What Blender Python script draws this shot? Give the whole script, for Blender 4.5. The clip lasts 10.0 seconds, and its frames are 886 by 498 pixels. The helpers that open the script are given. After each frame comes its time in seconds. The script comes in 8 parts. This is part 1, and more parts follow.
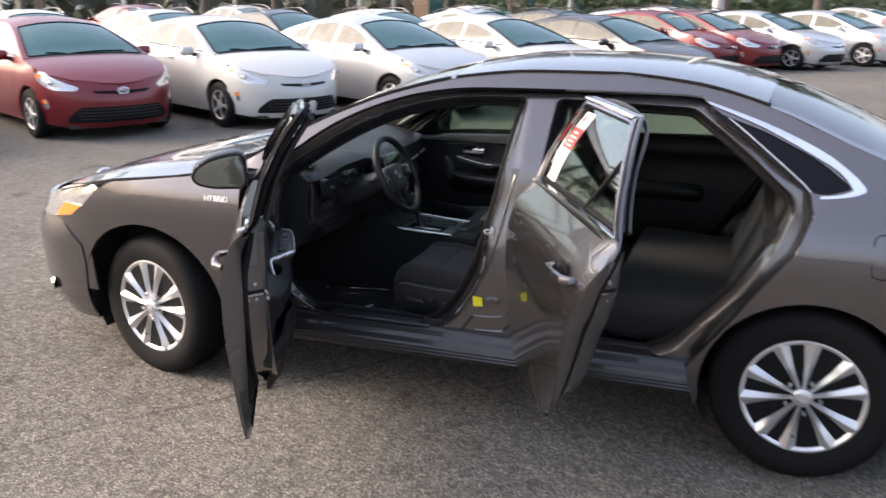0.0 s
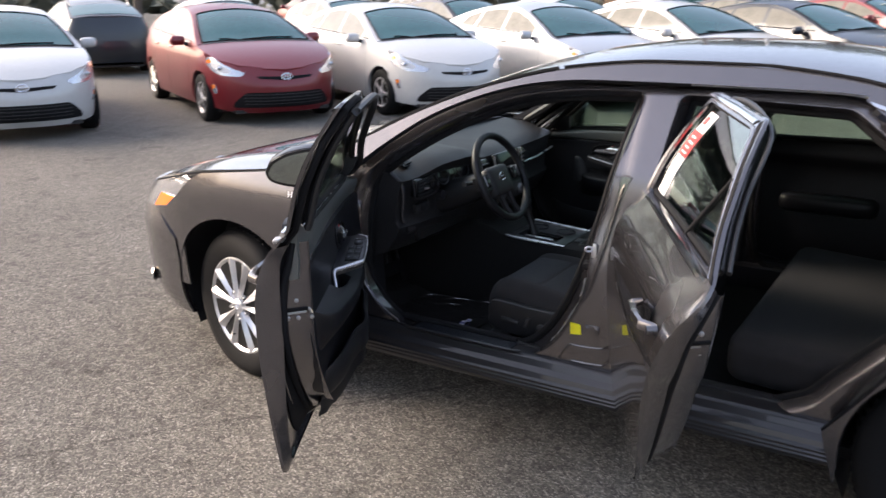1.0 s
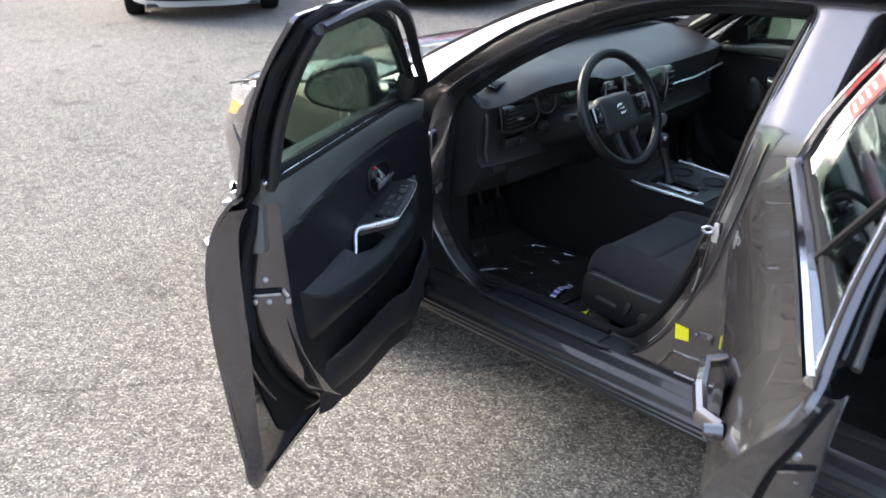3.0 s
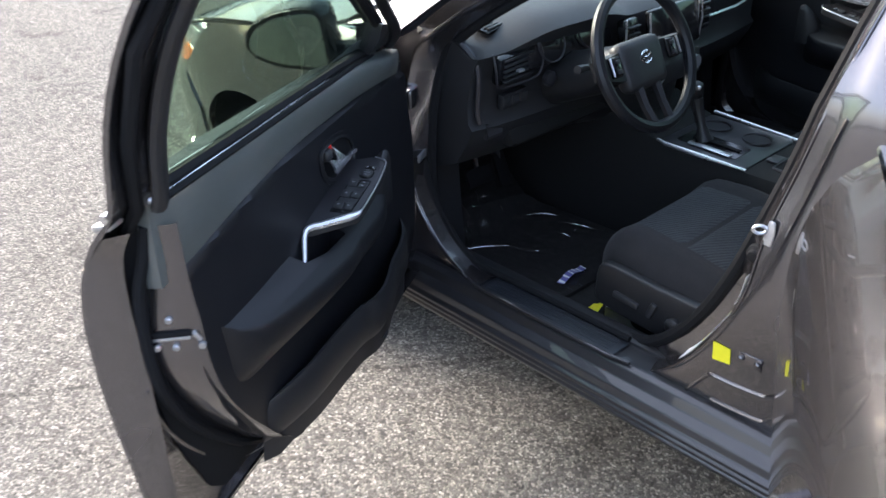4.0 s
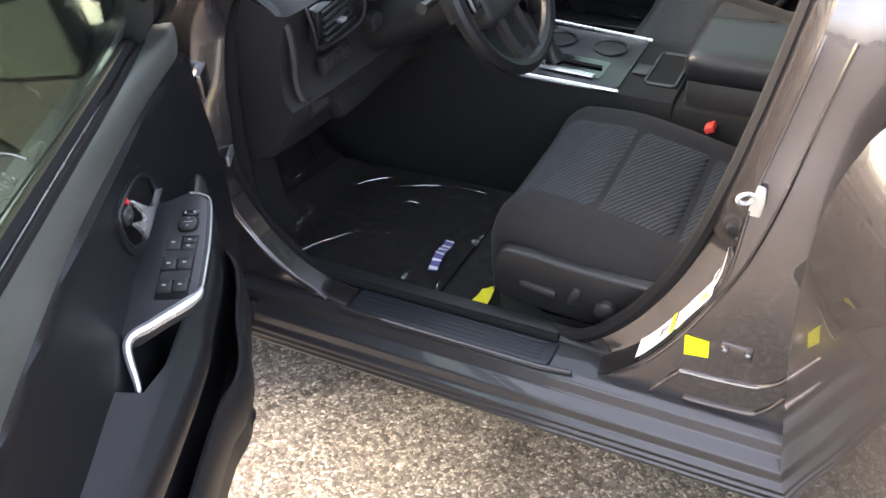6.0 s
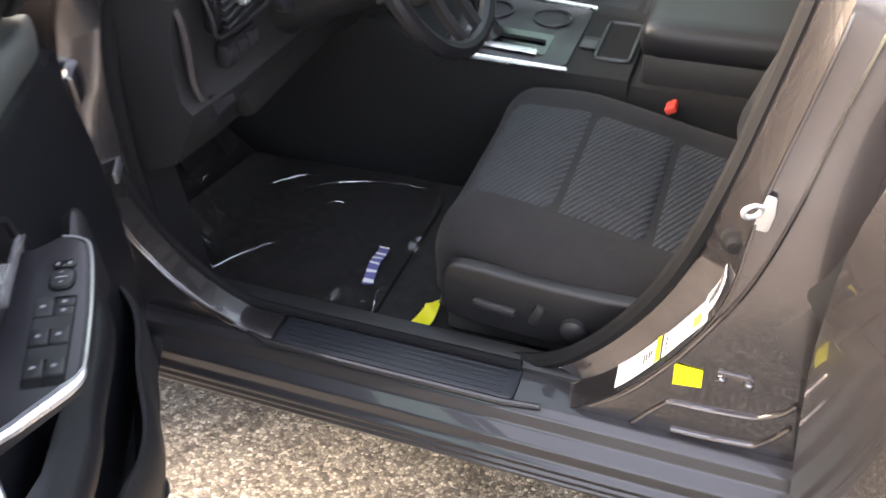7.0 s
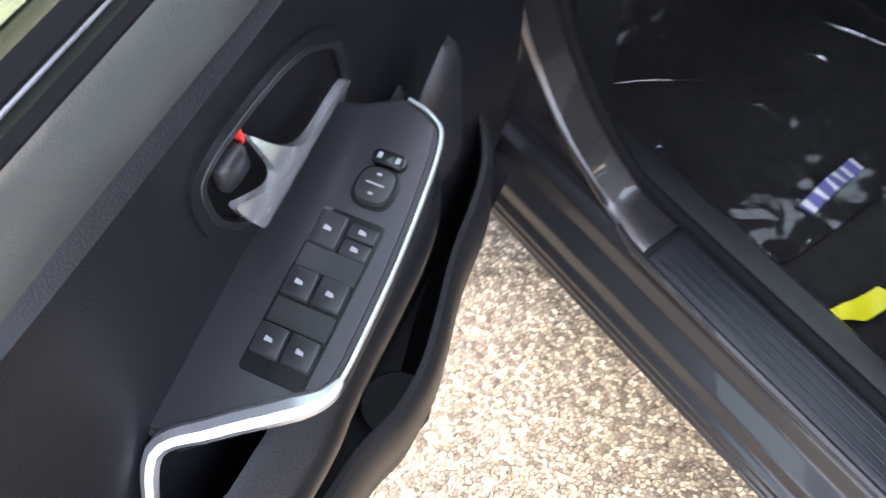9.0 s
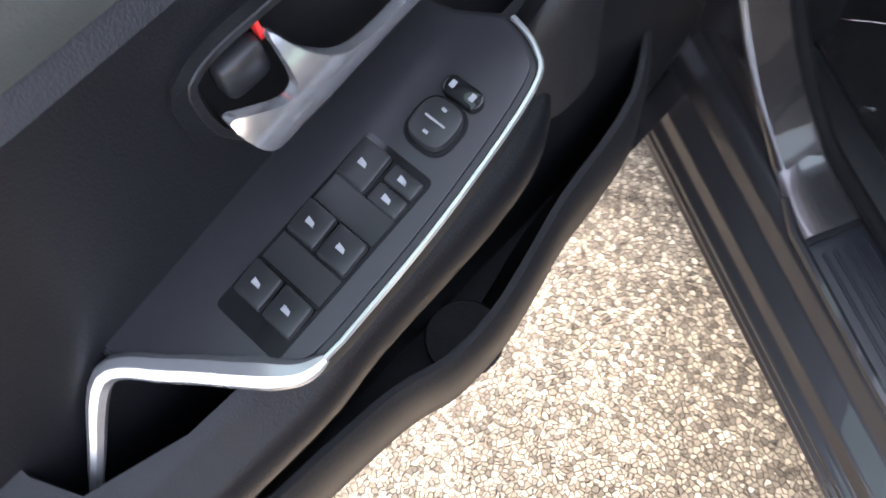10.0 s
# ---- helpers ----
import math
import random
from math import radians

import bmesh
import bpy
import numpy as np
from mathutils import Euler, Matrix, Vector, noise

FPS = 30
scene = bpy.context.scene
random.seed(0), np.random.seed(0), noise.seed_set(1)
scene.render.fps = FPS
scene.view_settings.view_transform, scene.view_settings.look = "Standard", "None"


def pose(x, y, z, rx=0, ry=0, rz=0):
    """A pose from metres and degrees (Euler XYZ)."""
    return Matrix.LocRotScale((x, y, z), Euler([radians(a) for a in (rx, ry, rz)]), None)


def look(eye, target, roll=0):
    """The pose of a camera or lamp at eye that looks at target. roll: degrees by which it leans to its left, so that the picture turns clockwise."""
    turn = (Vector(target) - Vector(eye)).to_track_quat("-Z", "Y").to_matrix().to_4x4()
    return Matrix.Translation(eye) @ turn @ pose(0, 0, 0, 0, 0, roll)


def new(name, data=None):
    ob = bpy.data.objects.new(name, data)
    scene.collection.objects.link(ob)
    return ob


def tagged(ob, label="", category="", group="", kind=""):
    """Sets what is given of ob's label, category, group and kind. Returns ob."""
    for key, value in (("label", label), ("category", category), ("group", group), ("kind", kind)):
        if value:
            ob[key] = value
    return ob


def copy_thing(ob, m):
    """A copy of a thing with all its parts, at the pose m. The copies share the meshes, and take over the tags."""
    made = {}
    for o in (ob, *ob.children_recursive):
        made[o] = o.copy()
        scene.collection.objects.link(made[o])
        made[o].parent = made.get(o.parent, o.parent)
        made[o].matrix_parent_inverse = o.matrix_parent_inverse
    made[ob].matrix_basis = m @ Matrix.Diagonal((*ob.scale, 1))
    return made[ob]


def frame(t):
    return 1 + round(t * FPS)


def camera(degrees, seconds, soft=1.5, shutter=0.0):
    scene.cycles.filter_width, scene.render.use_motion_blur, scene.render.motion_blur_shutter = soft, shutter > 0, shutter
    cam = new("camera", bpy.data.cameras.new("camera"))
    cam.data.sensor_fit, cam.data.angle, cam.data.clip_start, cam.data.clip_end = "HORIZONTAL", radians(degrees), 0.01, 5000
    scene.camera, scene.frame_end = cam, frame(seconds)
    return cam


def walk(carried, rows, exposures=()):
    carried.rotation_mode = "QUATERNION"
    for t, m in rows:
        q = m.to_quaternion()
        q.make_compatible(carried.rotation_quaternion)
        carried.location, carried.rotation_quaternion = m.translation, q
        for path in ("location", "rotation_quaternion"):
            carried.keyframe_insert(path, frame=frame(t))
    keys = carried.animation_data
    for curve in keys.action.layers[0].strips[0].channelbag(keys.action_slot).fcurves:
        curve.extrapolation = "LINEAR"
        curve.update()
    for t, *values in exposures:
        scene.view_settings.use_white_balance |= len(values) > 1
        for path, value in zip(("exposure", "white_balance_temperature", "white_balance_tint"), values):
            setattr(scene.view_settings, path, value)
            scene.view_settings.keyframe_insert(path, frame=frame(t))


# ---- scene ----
cam = camera(53.2, 10.0, shutter=0.5)
PATH = [
    (0, (1.131, -4.039, 1.697), (0.494, -2.224, 1.148), 0.4),
    (0.5, (1.197, -3.759, 1.677), (0.365, -2.022, 1.138), 0.2),
    (1, (1.25, -3.491, 1.663), (0.25, -1.857, 1.089), -0.0),
    (1.5, (1.335, -3.203, 1.656), (0.167, -1.7, 1.043), -0.2),
    (2, (1.364, -3.003, 1.654), (0.115, -1.597, 0.975), -0.7),
    (2.5, (1.279, -2.844, 1.63), (-0.012, -1.51, 0.884), -0.2),
    (2.7, (1.222, -2.751, 1.627), (-0.082, -1.442, 0.864), -0.1),
    (3.8, (0.895, -2.265, 1.59), (-0.399, -1.079, 0.631), -1.5),
    (4, (0.827, -2.183, 1.581), (-0.454, -1.002, 0.599), -1.5),
    (4.5, (0.647, -2.053, 1.552), (-0.538, -0.838, 0.494), -1.3),
    (5, (0.452, -1.964, 1.531), (-0.584, -0.645, 0.44), -2.9),
    (5.5, (0.373, -1.934, 1.524), (-0.52, -0.567, 0.369), -3.5),
    (5.7, (0.337, -1.914, 1.53), (-0.497, -0.535, 0.345), -4.1),
    (6.8, (0.176, -1.755, 1.455), (-0.448, -0.311, 0.22), -2.7),
    (7, (0.144, -1.678, 1.448), (-0.431, -0.256, 0.164), -3.1),
    (7.5, (0.05, -1.541, 1.405), (-0.396, -0.169, 0.021), -1.3),
    (8, (-0.006, -1.465, 1.368), (-0.465, -0.165, -0.082), 1.6),
    (8.2, (-0.012, -1.413, 1.346), (-0.657, -0.227, -0.13), -1.5),
    (8.5, (-0.139, -1.386, 1.329), (-0.932, -0.431, -0.24), 0.1),
    (8.7, (-0.181, -1.352, 1.311), (-1.028, -0.569, -0.323), -1.1),
    (9, (-0.235, -1.3, 1.273), (-1.084, -0.704, -0.438), -2.1),
    (9.5, (-0.284, -1.243, 1.222), (-1.079, -0.872, -0.575), -5.4),
    (10, (-0.303, -1.187, 1.188), (-1.084, -1.073, -0.649), -11.6),
]
EXPOSURES = [(0.0, 1.4, 6500, 16), (1.0, 1.32, 6450, 16), (2.0, 1.4, 6150, 13), (2.5, 1.88, 6050, 11), (4.0, 2.3, 5900, 11), (4.5, 2.5, 5950, 11), (5.0, 2.95, 6550, 13), (5.5, 3.2, 6900, 16), (7.0, 3.4, 7400, 17), (8.0, 3.65, 7350, 17), (8.5, 3.8, 7000, 17), (9.0, 3.55, 7050, 16), (10.0, 3.3, 6950, 16)]
walk(cam, [(t, look(eye, target, roll)) for t, eye, target, roll in PATH], EXPOSURES)

# ---- daylight: hazy, high, soft ----
world = bpy.data.worlds.new("sky")
scene.world = world
world.use_nodes = True
wn, wl = world.node_tree.nodes, world.node_tree.links
sky = wn.new("ShaderNodeTexSky")
sky.sky_type, sky.sun_disc = "NISHITA", False
sky.sun_elevation, sky.sun_rotation = radians(26), radians(-104)
sky.air_density, sky.dust_density, sky.ozone_density = 1.0, 5.0, 1.0
haze = wn.new("ShaderNodeMixRGB")
haze.inputs[0].default_value = 0.13
haze.inputs[2].default_value = (9.5, 10.2, 11.6, 1)
wl.new(sky.outputs[0], haze.inputs[1])
wl.new(haze.outputs[0], wn["Background"].inputs[0])
wn["Background"].inputs[1].default_value = 0.15

sun = new("sun", bpy.data.lights.new("sun", "SUN"))
sun.data.energy, sun.data.angle, sun.data.color = 2.0, radians(36), (1.0, 0.90, 0.77)
sun.matrix_world = look((-4.0, -1.0, 2.05), (0, 0, 0))


# ---- small tools for shapes ----
from mathutils import geometry


def cv(*pts):
    """A smooth curve through points (x, y), as a function of x."""
    xs, ys = np.array([p[0] for p in pts], float), np.array([p[1] for p in pts], float)
    h, m = np.diff(xs), np.zeros(len(xs))
    d = np.diff(ys) / h
    m[0], m[-1] = d[0], d[-1]
    for i in range(1, len(xs) - 1):
        m[i] = 0 if d[i - 1] * d[i] <= 0 else 2 * d[i - 1] * d[i] / (d[i - 1] + d[i])

    def f(x):
        x = np.clip(np.asarray(x, float), xs[0], xs[-1])
        i = np.clip(np.searchsorted(xs, x) - 1, 0, len(h) - 1)
        t = (x - xs[i]) / h[i]
        return ((2 * t**3 - 3 * t**2 + 1) * ys[i] + (t**3 - 2 * t**2 + t) * h[i] * m[i]
                + (3 * t**2 - 2 * t**3) * ys[i + 1] + (t**3 - t**2) * h[i] * m[i + 1])
    return f


class Geo:
    def __init__(self, v=(), f=()):
        self.v, self.f = [tuple(map(float, p)) for p in v], [tuple(q) for q in f]

    def add(self, *others):
        for g in others:
            n = len(self.v)
            self.v += g.v
            self.f += [tuple(i + n for i in q) for q in g.f]
        return self

    def moved(self, m):
        return Geo([(m @ Vector(p)) for p in self.v], self.f)

    def mirrored(self):
        return Geo([(x, -y, z) for x, y, z in self.v], [q[::-1] for q in self.f])

    def bent(self, f):
        return Geo([f(*p) for p in self.v], self.f)


def mesh_of(name, geo, material, sharp=35, fix=True):
    me = bpy.data.meshes.new(name)
    bm = bmesh.new()
    vs = [bm.verts.new(p) for p in geo.v]
    for q in geo.f:
        try:
            bm.faces.new([vs[i] for i in q])
        except ValueError:
            pass
    if fix:
        bmesh.ops.recalc_face_normals(bm, faces=bm.faces)
    bm.normal_update()
    for f in bm.faces:
        f.smooth = True
    lim = radians(sharp)
    for e in bm.edges:
        if len(e.link_faces) == 2 and e.calc_face_angle(0) > lim:
            e.smooth = False
    bm.to_mesh(me)
    bm.free()
    me.materials.append(material)
    return me


def part(name, geo, material, parent=None, label="", sharp=35):
    ob = new(name, mesh_of(name, geo, material, sharp))
    ob.parent = parent
    return tagged(ob, label)


def thing(name, label, category, at=None, group="", kind=""):
    ob = new(name)
    ob.empty_display_size = 0.1
    if at is not None:
        ob.matrix_world = at
    return tagged(ob, label, category, group, kind)


def resample(pts, step, closed=True):
    out, n = [], len(pts)
    for i in range(n if closed else n - 1):
        a, b = np.array(pts[i], float), np.array(pts[(i + 1) % n], float)
        k = max(1, int(math.ceil(np.linalg.norm(b - a) / step)))
        out += [tuple(a + (b - a) * j / k) for j in range(k)]
    if not closed:
        out.append(tuple(pts[-1]))
    return out


def smooth_loop(pts, n=6, closed=True):
    """Catmull-Rom through points of any dimension."""
    p, out, m = [np.array(q, float) for q in pts], [], len(pts)
    for i in range(m if closed else m - 1):
        if closed:
            a, b, c, d = p[i - 1], p[i], p[(i + 1) % m], p[(i + 2) % m]
        else:
            a, b, c, d = p[max(i - 1, 0)], p[i], p[i + 1], p[min(i + 2, m - 1)]
        for j in range(n):
            t = j / n
            out.append(tuple(0.5 * (2 * b + (c - a) * t + (2 * a - 5 * b + 4 * c - d) * t * t + (3 * b - a - 3 * c + d) * t**3)))
    if not closed:
        out.append(tuple(p[-1]))
    return out


def rounded(pts, r, n=4):
    """A polygon with its corners rounded by r (one number, or one for each corner)."""
    out, m = [], len(pts)
    for i in range(m):
        a, b, c = (np.array(pts[k % m], float) for k in (i - 1, i, i + 1))
        rr = r[i] if isinstance(r, (list, tuple)) else r
        u, w = a - b, c - b
        lu, lw = np.linalg.norm(u), np.linalg.norm(w)
        k = min(rr, 0.48 * lu, 0.48 * lw)
        p, q = b + u / lu * k, b + w / lw * k
        for j in range(n + 1):
            t = j / n
            out.append(tuple((1 - t)**2 * p + 2 * t * (1 - t) * b + t * t * q))
    return out


def inside(poly, pts):
    x, y = pts[:, 0], pts[:, 1]
    res = np.zeros(len(pts), bool)
    n = len(poly)
    for i in range(n):
        (x1, y1), (x2, y2) = poly[i], poly[(i + 1) % n]
        if y1 == y2:
            continue
        c = (y1 > y) != (y2 > y)
        res ^= c & (x < (x2 - x1) * (y - y1) / (y2 - y1) + x1)
    return res


def sheet(outline, f, thick=0.0, holes=(), step=0.05):
    """A curved panel: an outline (with holes) in two parameters, laid on the surface f(u, v, depth)."""
    loops = [resample(outline, step)] + [resample(h, step) for h in holes]
    pts, edges = [], []
    for lp in loops:
        n = len(pts)
        pts += lp
        edges += [(n + i, n + (i + 1) % len(lp)) for i in range(len(lp))]
    b = np.array(pts)
    lo, hi = b.min(0), b.max(0)
    gx, gy = np.meshgrid(np.arange(lo[0] + step / 2, hi[0], step), np.arange(lo[1] + step / 2, hi[1], step))
    g = np.stack([gx.ravel(), gy.ravel()], 1)
    if len(g):
        keep = inside(loops[0], g)
        for h in loops[1:]:
            keep &= ~inside(h, g)
        g = g[keep]
    if len(g):
        near = np.min(np.linalg.norm(g[:, None, :] - b[None, :, :], axis=2), axis=1)
        g = g[near > 0.5 * step]
    allp = [Vector(p) for p in pts] + [Vector(p) for p in g]
    vs, _, fs, *_ = geometry.delaunay_2d_cdt(allp, edges, [], 0, 1e-6)
    c = np.array([[sum(vs[i][0] for i in q) / len(q), sum(vs[i][1] for i in q) / len(q)] for q in fs])
    keep = inside(loops[0], c)
    for h in loops[1:]:
        keep &= ~inside(h, c)
    fs = [tuple(q) for q, k in zip(fs, keep) if k]
    u, w = np.array([p[0] for p in vs]), np.array([p[1] for p in vs])
    top = np.stack(np.broadcast_arrays(*f(u, w, 0.0)), 1)
    if not thick:
        return Geo(top, fs)
    low = np.stack(np.broadcast_arrays(*f(u, w, thick)), 1)
    n, seen = len(vs), {}
    for q in fs:
        for i in range(len(q)):
            seen[(q[i], q[(i + 1) % len(q)])] = 1
    rim = [(a, bb, bb + n, a + n) for a, bb in seen if (bb, a) not in seen]
    return Geo(list(top) + list(low), fs + [tuple(i + n for i in q[::-1]) for q in fs] + [(d, c2, b2, a) for a, b2, c2, d in rim])


def tube(path, r, n=8, closed=False, flat=1.0):
    """A round rod along a path; r one radius or one for each point; flat squeezes it across."""
    p = [Vector(q) for q in path]
    m, v, f = len(p), [], []
    t0 = (p[1] - p[0]).normalized()
    up = Vector((0, 0, 1)) if abs(t0.z) < 0.9 else Vector((0, 1, 0))
    x = t0.cross(up).normalized()
    for i in range(m):
        a, b = (p[i - 1], p[(i + 1) % m]) if closed else (p[max(i - 1, 0)], p[min(i + 1, m - 1)])
        t = (b - a).normalized()
        x = (x - t * x.dot(t)).normalized()
        y = t.cross(x)
        rr = r[i] if isinstance(r, (list, tuple)) else r
        v += [p[i] + (x * math.cos(k * math.tau / n) + y * flat * math.sin(k * math.tau / n)) * rr for k in range(n)]
    for i in range(m if closed else m - 1):
        j = (i + 1) % m
        f += [(i * n + k, i * n + (k + 1) % n, j * n + (k + 1) % n, j * n + k) for k in range(n)]
    if not closed:
        f += [tuple(range(n))[::-1], tuple(range((m - 1) * n, m * n))]
    return Geo(v, f)


def lathe(prof, n=32, closed=False):
    """Turned about the y axis: profile of (radius, y)."""
    v, f, m = [], [], len(prof)
    for k in range(n):
        c, s = math.cos(k * math.tau / n), math.sin(k * math.tau / n)
        v += [(r * c, y, r * s) for r, y in prof]
    for k in range(n):
        j = (k + 1) % n
        f += [(k * m + i, k * m + (i + 1) % m, j * m + (i + 1) % m, j * m + i) for i in range(m if closed else m - 1)]
    if not closed:
        f += [tuple(k * m for k in range(n))[::-1], tuple(k * m + m - 1 for k in range(n))]
    return Geo(v, f)


def rbox(sx, sy, sz, r=0.005, at=(0, 0, 0), seg=2, rot=(0, 0, 0)):
    bm = bmesh.new()
    bmesh.ops.create_cube(bm, size=1, matrix=Matrix.Diagonal((sx, sy, sz, 1)))
    if r:
        bmesh.ops.bevel(bm, geom=list(bm.edges), offset=min(r, 0.49 * min(sx, sy, sz)), segments=seg, profile=0.5, affect="EDGES")
    bm.verts.index_update()
    g = Geo([v.co for v in bm.verts], [[v.index for v in q.verts] for q in bm.faces])
    bm.free()
    return g.moved(pose(*at, *rot))


def soft(sx, sy, sz, r, n=10, f=None):
    """A cushion: a round-edged block with a fine grid, bent by f(x, y, z)."""
    ids, v, q = {}, [], []

    def vid(p):
        k = tuple(round(c, 6) for c in p)
        if k not in ids:
            ids[k] = len(v)
            half = Vector((sx / 2, sy / 2, sz / 2))
            w = Vector([p[i] * half[i] for i in range(3)])
            core = Vector([max(-half[i] + r, min(half[i] - r, w[i])) for i in range(3)])
            dlt = w - core
            v.append(core + dlt.normalized() * r if dlt.length > 1e-9 else w)
        return ids[k]
    ts = [math.sin((i / n - 0.5) * math.pi * 0.92) / math.sin(math.pi * 0.46) for i in range(n + 1)]
    for ax in range(3):
        for sg in (-1, 1):
            for i in range(n):
                for j in range(n):
                    c = []
                    for a, b in ((i, j), (i + 1, j), (i + 1, j + 1), (i, j + 1)):
                        p = [0, 0, 0]
                        p[ax], p[(ax + 1) % 3], p[(ax + 2) % 3] = sg, ts[a], ts[b]
                        c.append(vid(p))
                    q.append(c if sg > 0 else c[::-1])
    g = Geo(v, q)
    return g.bent(f) if f else g


def slab(outline, z0, z1, r=0.0, n=2):
    """A flat piece with a rounded upper rim: an outline in x and y, from z0 up to z1."""
    pts = np.array(outline, float)
    area = sum(pts[i - 1][0] * pts[i][1] - pts[i][0] * pts[i - 1][1] for i in range(len(pts)))
    if area < 0:
        pts = pts[::-1]
    d = np.roll(pts, -1, 0) - np.roll(pts, 1, 0)
    d /= np.linalg.norm(d, axis=1)[:, None] + 1e-9
    inn = np.stack([-d[:, 1], d[:, 0]], 1)
    rings = [(0, z0)] + [(r * (1 - math.cos(k / n * math.pi / 2)), z1 - r + r * math.sin(k / n * math.pi / 2)) for k in range(n + 1)] if r else [(0, z0), (0, z1)]
    v, f, m = [], [], len(pts)
    for o, z in rings:
        v += [(*(p + i * o), z) for p, i in zip(pts, inn)]
    for k in range(len(rings) - 1):
        f += [(k * m + i, k * m + (i + 1) % m, (k + 1) * m + (i + 1) % m, (k + 1) * m + i) for i in range(m)]
    f += [tuple(range(m))[::-1], tuple(range((len(rings) - 1) * m, len(rings) * m))]
    return Geo(v, f)


def loft(rings, caps=True, closed=True):
    """Skin over rings of equally many points."""
    v, f, m = [], [], len(rings[0])
    for r in rings:
        v += list(r)
    for k in range(len(rings) - 1):
        f += [(k * m + i, k * m + (i + 1) % m, (k + 1) * m + (i + 1) % m, (k + 1) * m + i) for i in range(m if closed else m - 1)]
    if caps:
        f += [tuple(range(m))[::-1], tuple(range((len(rings) - 1) * m, len(rings) * m))]
    return Geo(v, f)


def words(name, text, size, m, material, parent=None, label="", deep=0.0006):
    """Raised writing as a mesh, reading along the local x axis and standing up along y."""
    c = bpy.data.curves.new(name, "FONT")
    c.body, c.size, c.extrude, c.align_x, c.align_y = text, size, deep, "CENTER", "CENTER"
    tmp = new(name, c)
    dg = bpy.context.evaluated_depsgraph_get()
    me = bpy.data.meshes.new_from_object(tmp.evaluated_get(dg))
    bpy.data.objects.remove(tmp)
    me.materials.clear()
    me.materials.append(material)
    ob = new(name, me)
    ob.parent = parent
    ob.matrix_local = m
    return tagged(ob, label)


# ---- materials ----
def nodes_of(name):
    m = bpy.data.materials.new(name)
    m.use_nodes = True
    t = m.node_tree
    return m, t.nodes, t.links, t.nodes["Principled BSDF"]


def mat(name, colour, rough=0.5, metal=0.0, vary=0.12, scale=8.0, bump=0.0, bump_scale=300.0, coat=0.0, coat_rough=0.05, spec=0.5, smudge=0.12, each=0.0):
    """A painted, moulded or woven surface: colour varied at two scales, roughness smudged, a fine relief."""
    m, n, l, p = nodes_of(name)
    tc = n.new("ShaderNodeTexCoord")
    big, fine = n.new("ShaderNodeTexNoise"), n.new("ShaderNodeTexNoise")
    big.inputs["Scale"].default_value, big.inputs["Detail"].default_value = scale, 4
    fine.inputs["Scale"].default_value, fine.inputs["Detail"].default_value = scale * 14, 3
    l.new(tc.outputs["Object"], big.inputs["Vector"])
    l.new(tc.outputs["Object"], fine.inputs["Vector"])
    add = n.new("ShaderNodeMath")
    add.operation = "ADD"
    l.new(big.outputs["Fac"], add.inputs[0])
    l.new(fine.outputs["Fac"], add.inputs[1])
    ramp = n.new("ShaderNodeMapRange")
    ramp.inputs["From Min"].default_value, ramp.inputs["From Max"].default_value = 0.6, 1.4
    ramp.inputs["To Min"].default_value, ramp.inputs["To Max"].default_value = 1 - vary, 1 + vary
    l.new(add.outputs[0], ramp.inputs["Value"])
    mul = n.new("ShaderNodeMixRGB")
    mul.blend_type = "MULTIPLY"
    mul.inputs[0].default_value = 1
    mul.inputs[1].default_value = (*colour, 1)
    l.new(ramp.outputs[0], mul.inputs[2])
    last = mul.outputs[0]
    if each:
        info = n.new("ShaderNodeObjectInfo")
        rr = n.new("ShaderNodeMapRange")
        rr.inputs["To Min"].default_value, rr.inputs["To Max"].default_value = 1 - each, 1 + each
        l.new(info.outputs["Random"], rr.inputs["Value"])
        m2 = n.new("ShaderNodeMixRGB")
        m2.blend_type = "MULTIPLY"
        m2.inputs[0].default_value = 1
        l.new(last, m2.inputs[1])
        l.new(rr.outputs[0], m2.inputs[2])
        last = m2.outputs[0]
    l.new(last, p.inputs["Base Color"])
    rg = n.new("ShaderNodeMapRange")
    rg.inputs["To Min"].default_value, rg.inputs["To Max"].default_value = max(0.0, rough - smudge / 2), min(1.0, rough + smudge / 2)
    l.new(big.outputs["Fac"], rg.inputs["Value"])
    l.new(rg.outputs[0], p.inputs["Roughness"])
    p.inputs["Metallic"].default_value = metal
    p.inputs["Coat IOR"].default_value = 1.6
    p.inputs["Coat Weight"].default_value, p.inputs["Coat Roughness"].default_value = coat, coat_rough
    p.inputs["Specular IOR Level"].default_value = spec
    if bump:
        bn, bp = n.new("ShaderNodeTexNoise"), n.new("ShaderNodeBump")
        bn.inputs["Scale"].default_value, bn.inputs["Detail"].default_value = bump_scale, 2
        bp.inputs["Strength"].default_value, bp.inputs["Distance"].default_value = bump, 0.001
        l.new(tc.outputs["Object"], bn.inputs["Vector"])
        l.new(bn.outputs["Fac"], bp.inputs["Height"])
        l.new(bp.outputs["Normal"], p.inputs["Normal"])
    return m


